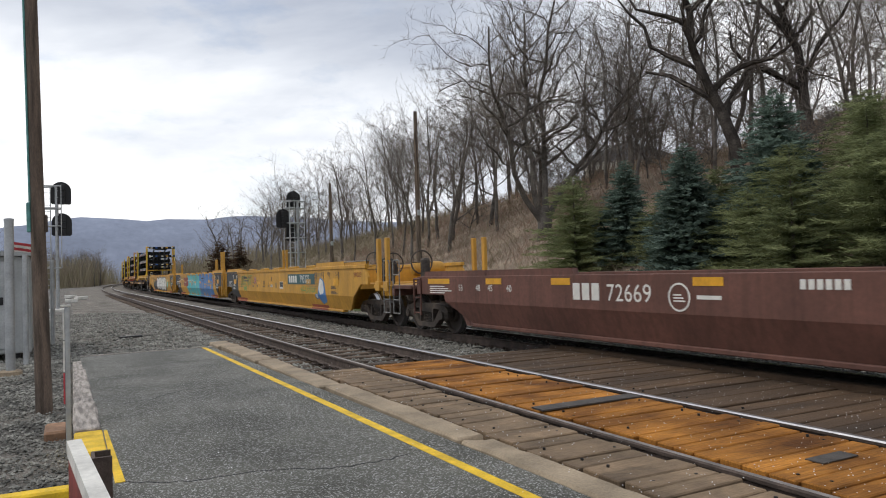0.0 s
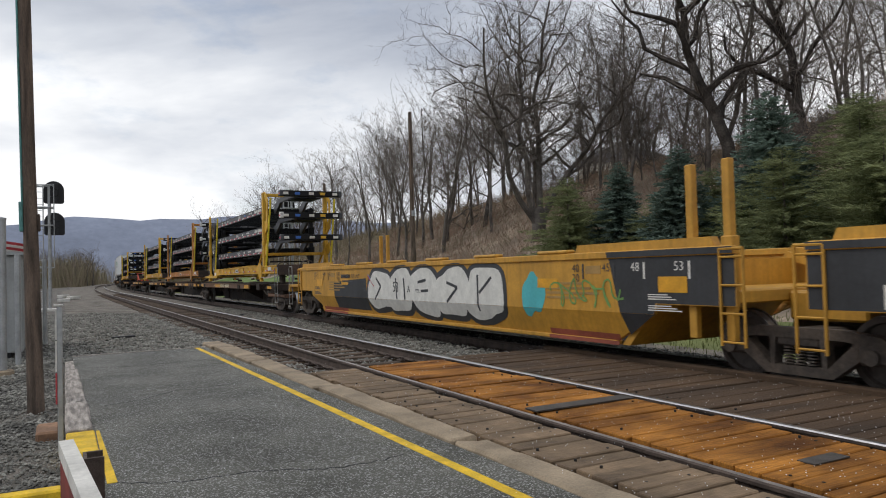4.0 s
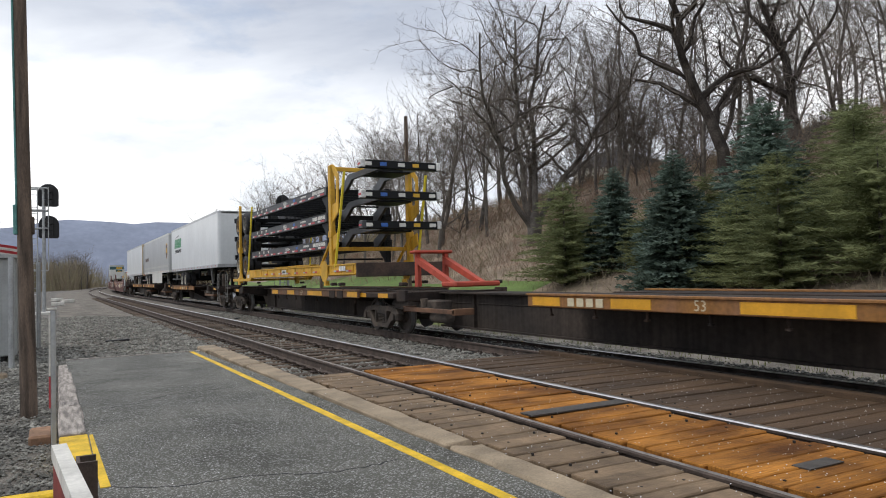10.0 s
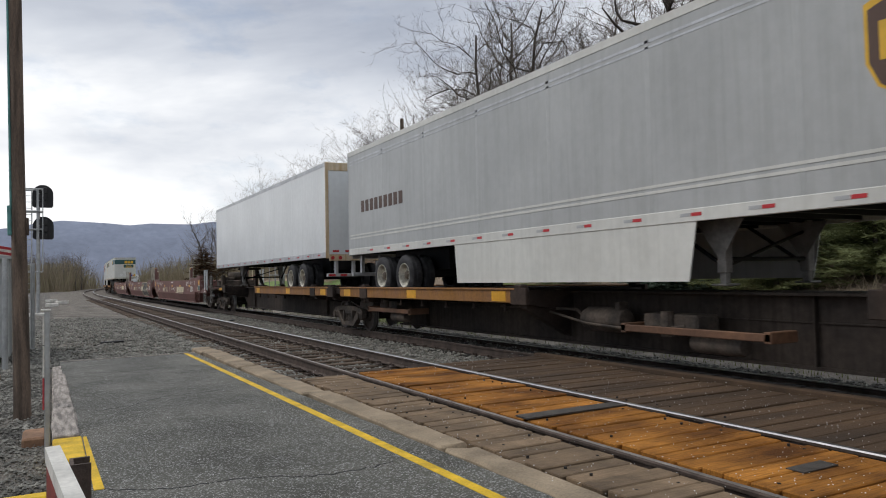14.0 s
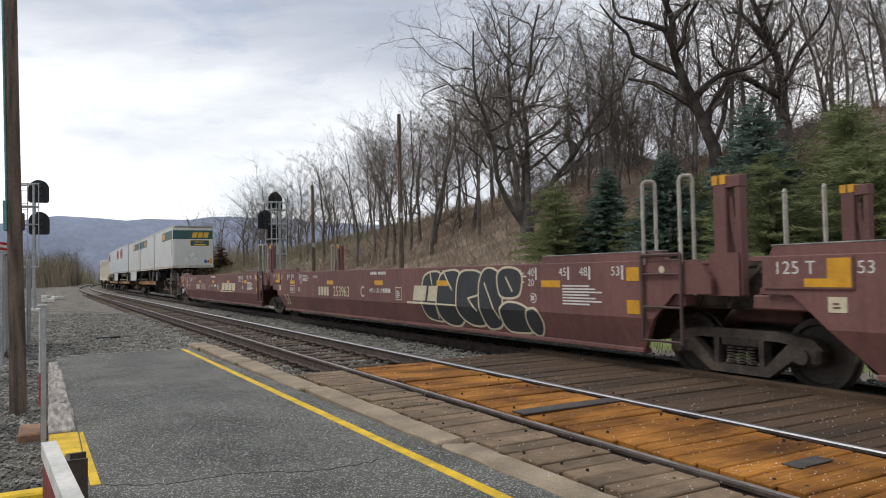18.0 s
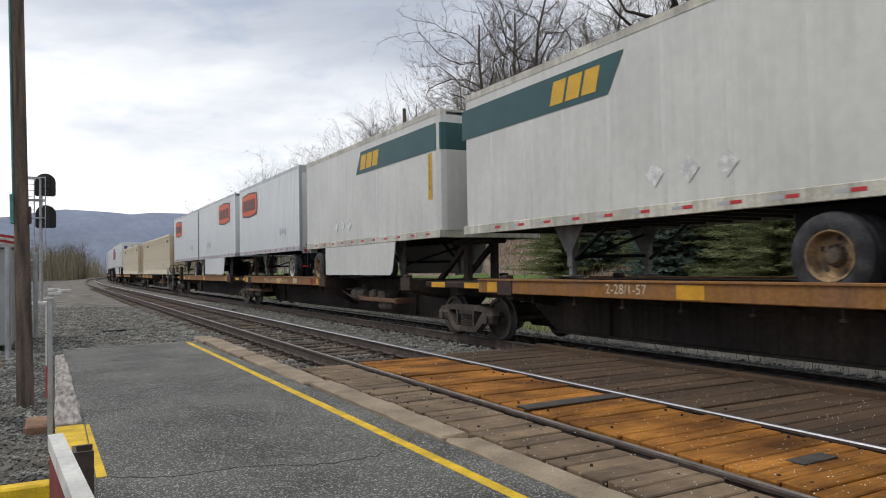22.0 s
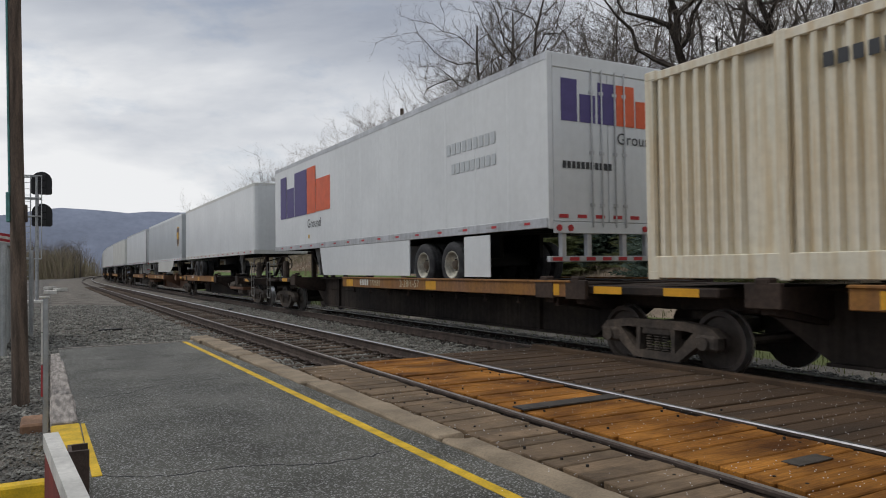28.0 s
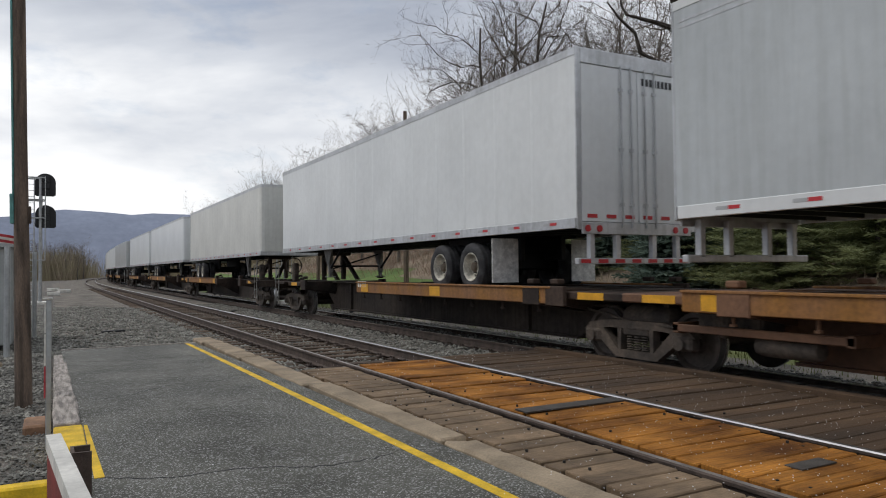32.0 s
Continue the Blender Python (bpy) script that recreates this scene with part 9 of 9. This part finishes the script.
scatter("far_undergrowth", BRUSH, spots, stalk, "grey-brown thicket below the far wood", "undergrowth")


def blade(v, f, x, y, z, h, lean, az):
    i0 = len(v)
    w = 0.012
    v += [(x - w * math.sin(az), y + w * math.cos(az), z), (x + w * math.sin(az), y - w * math.cos(az), z), (x + math.cos(az) * lean * h, y + math.sin(az) * lean * h, z + h)]
    f.append((i0, i0 + 1, i0 + 2))


spots = []
for k in range(14000):
    y = rb.uniform(3, 60)
    x = FAR_X + rb.uniform(3.7, 9.5)
    spots.append((x, y, ground_z(x, y) - 0.01, rb.uniform(0.06, 0.2), rb.uniform(0, 0.7), rb.uniform(0, 6.28)))
scatter("grass_blades", GRASS, spots, blade, "short green and straw-coloured grass past the far track", "grass")


def stone(v, f, x, y, z, r, az, q):
    i0 = len(v)
    c, s = math.cos(az), math.sin(az)
    for dx, dy, dz in ((1, 0, 0.1), (0.2, 1, -0.1), (-1, 0.15, 0.15), (-0.1, -1, 0), (0.1, 0.1, 0.75 * q), (0, 0, -0.6)):
        v.append((x + r * (dx * c - dy * s), y + r * (dx * s + dy * c) * q, z + r * dz))
    for a, b in ((0, 1), (1, 2), (2, 3), (3, 0)):
        f.append((i0 + a, i0 + b, i0 + 4))
        f.append((i0 + b, i0 + a, i0 + 5))


spots = []


def strew(n, x0, x1, y0, y1, r0, r1, bias=1.0):
    for _ in range(n):
        x, y = rb.uniform(x0, x1), y0 + (y1 - y0) * rb.random() ** bias
        spots.append((x, y, ground_z(x, y) + rb.uniform(0.0, 0.03), rb.uniform(r0, r1), rb.uniform(0, 6.28), rb.uniform(0.7, 1.2)))


strew(11050, -1.5, 3.3, 14.8, 36, 0.02, 0.045, 1.6)
strew(7140, 5.6, 7.6, 10.3, 38, 0.02, 0.04, 1.4)
strew(4420, 3.0, 3.8, 9.8, 36, 0.02, 0.04, 1.4)
strew(4080, 3.95, 5.35, 10.0, 30, 0.02, 0.035, 1.3)
strew(2550, 7.9, 10.6, 10.4, 30, 0.02, 0.04, 1.3)
strew(14400, -2.6, 0.02, 4.0, 16, 0.007, 0.024, 1.3)
strew(2040, -2.6, 0.02, 4.5, 16, 0.02, 0.035, 1.2)
strew(2550, 9.4, 11.4, 2.0, 20, 0.02, 0.04, 1.2)
scatter("ballast_stones", STONE, spots, stone, "loose grey crushed stones along the tracks", "ballast")

spots = []
for k in range(1300):
    x, y = rb.uniform(0.3, 7.5) if k % 5 == 0 else rb.uniform(3.0, 7.5), 2.6 + 8 * rb.random() ** 1.4
    z = 0.004 if x < 2.7 else (0.035 if x < 3.02 else -0.004)
    if abs(x - 3.9) < 0.09 or abs(x - 5.4) < 0.09:
        continue
    spots.append((x, y, z, rb.uniform(0.003, 0.0065), rb.uniform(0, 6.28), 1.0))
scatter("snow_grains", SNOW, spots, stone, "scattered white snow grains on the platform and planks", "snow")


def crack(points, name, width, seed):
    rc = random.Random(seed)
    bm = bmesh.new()
    fine_pts = []
    for (x0, y0), (x1, y1) in zip(points, points[1:]):
        n = max(2, int(math.hypot(x1 - x0, y1 - y0) / 0.06))
        fine_pts += [(x0 + (x1 - x0) * i / n + rc.gauss(0, 0.012), y0 + (y1 - y0) * i / n + rc.gauss(0, 0.02)) for i in range(n)]
    for (x0, y0), (x1, y1) in zip(fine_pts, fine_pts[1:]):
        w = width * rc.uniform(0.4, 1.2)
        dx, dy = x1 - x0, y1 - y0
        ln = math.hypot(dx, dy) or 1
        a, b = -dy / ln * w, dx / ln * w
        prism(bm, [(x0 + a, y0 + b), (x1 + a, y1 + b), (x1 - a, y1 - b), (x0 - a, y0 - b)], "z", 0.0005, 0.002)
    o = part("crack", bm, CRACK, bpy.data.objects["platform"])


crack([(0.27, 5.44), (0.65, 5.14), (1.26, 5.11), (1.68, 4.89), (2.03, 4.89), (2.34, 4.97)], "crack", 0.008, 1)
crack([(0.39, 8.71), (0.78, 8.84), (1.27, 9.32), (2.04, 9.38)], "crack", 0.009, 2)
crack([(0.3, 12.6), (1.1, 12.3), (2.2, 12.5)], "crack", 0.006, 3)
bm = bmesh.new()
prism(bm, [(0.18, 14.58), (2.5, 14.64), (2.5, 14.70), (0.17, 14.66)], "z", -0.2, 0.012)
tagged(part("end_strip", bm, OLD_TIMBER), "pale strip along the platform's far end", "edging", kind="structure")
bm = bmesh.new()
box(bm, 4.03, 5.28, 5.70, 5.9, -0.01, 0.004)
solid("steel_plate", bm, PLATE, "flat grey steel plate lying on the crossing planks", "plate")
bm = bmesh.new()
box(bm, 4.5, 4.88, 3.14, 3.28, -0.01, -0.002)
solid("steel_plate", bm, PLATE, "small grey steel plate on the crossing planks", "plate")
for x, y, a in ((1.4, 19.9, 20), (6.6, 30.0, 70)):
    bm = bmesh.new()
    soft_box(bm, -0.28, 0.28, -0.07, 0.07, 0, 0.05, 0.01)
    o = solid("scrap_timber", bm, SIGNAL_BLACK, "dark scrap of timber lying on the ballast", "scrap")
    o.matrix_basis = pose(x, y, ground_z(x, y) + 0.01, 0, 0, a)


# ---- distance ----
def ridge():
    v, f = [], []
    n = 90
    for i in range(n + 1):
        a = radians(-80 + 130 * i / n)
        deg = -80 + 130 * i / n
        h = 175 + 26 * noise.noise((i * 0.13, 0.3, 0)) + 9 * noise.noise((i * 0.6, 2.3, 0))
        h *= ramp_of(deg, ((-80, 0.8), (-20, 0.75), (-6, 0.78), (0, 1.0), (6, 1.05), (12, 1.12), (25, 1.0), (50, 0.9)))
        for k, (rr, hh) in enumerate(((2100, -60), (2250, h * 0.55), (2400, h), (2900, h * 0.7), (3000, -60))):
            v.append((rr * math.sin(a), rr * math.cos(a), hh))
    for i in range(n):
        for k in range(4):
            f.append((i * 5 + k, i * 5 + k + 1, (i + 1) * 5 + k + 1, (i + 1) * 5 + k))
    me = bpy.data.meshes.new("backdrop_ridge")
    me.from_pydata(v, [], f)
    me.materials.append(HAZED_RIDGE)
    for p in me.polygons:
        p.use_smooth = True
    tagged(new("backdrop_ridge", me), "long wooded ridge on the horizon, painted blue with haze", "hills", kind="structure")


ridge()


def house():
    x, y = 61.0, 67.0
    h = thing("house", "pale house with a grey roof behind the hilltop trees", "house", m=pose(x, y, ground_z(x, y) + 1.8, 0, 0, -40))
    bm = bmesh.new()
    soft_box(bm, -5, 5, -3.5, 3.5, -2.6, 3.4, 0.03)
    part("wall", bm, HOUSE_WHITE, h)
    bm = bmesh.new()
    prism(bm, [(-5.5, 3.3), (5.5, 3.3), (5.5, 3.5), (0, 5.6), (-5.5, 3.5)], "y", -3.9, 3.9)
    part("roof", bm, ROOF_GREY, h)
    for xx in (-3.2, 0.0, 3.2):
        bm = bmesh.new()
        soft_box(bm, xx - 0.5, xx + 0.5, -3.54, -3.5, 1.1, 2.4, 0.01)
        w = part("window", bm, HOUSE_WHITE, h)
        bm = bmesh.new()
        box(bm, xx - 0.42, xx + 0.42, -3.56, -3.54, 1.18, 2.32)
        part("pane", bm, GLASS_DARK, w)


house()


# ---- movement ----
def travelled(t):
    """Metres the train has gone by t seconds."""
    ts = np.linspace(0, t, 65)
    v = np.interp(ts, (0, 5, 10, 15, 20, 25, 32), (12.816, 12.781, 12.921, 13.162, 13.625, 13.894, 13.973))
    return float(np.sum((v[1:] + v[:-1]) / 2) * t / 64)


def motions():
    times = list(range(33))
    gone = [travelled(t) for t in times]
    for ob, s, z in MOVERS:
        walk(ob, [(t, track(s - g, 0, FAR_Z + z)) for t, g in zip(times, gone)])
    fine_t = [k / 30 for k in range(961)]
    fine_g = [travelled(t) for t in fine_t]
    for ob, dy, s in SPINNERS:
        rows = []
        base = None
        for t, g in zip(fine_t, fine_g):
            if 1.0 < s - g < 30.0:
                base = g if base is None else base
                rows.append((t, pose(0, dy, 0.42, math.degrees((g - base) / 0.42), 0, 0)))
        if not rows:
            continue
        if rows[0][0] > 0:
            rows.insert(0, (0, rows[0][1]))
        if rows[-1][0] < 32:
            rows.append((32, rows[-1][1]))
        walk(ob, rows)


motions()
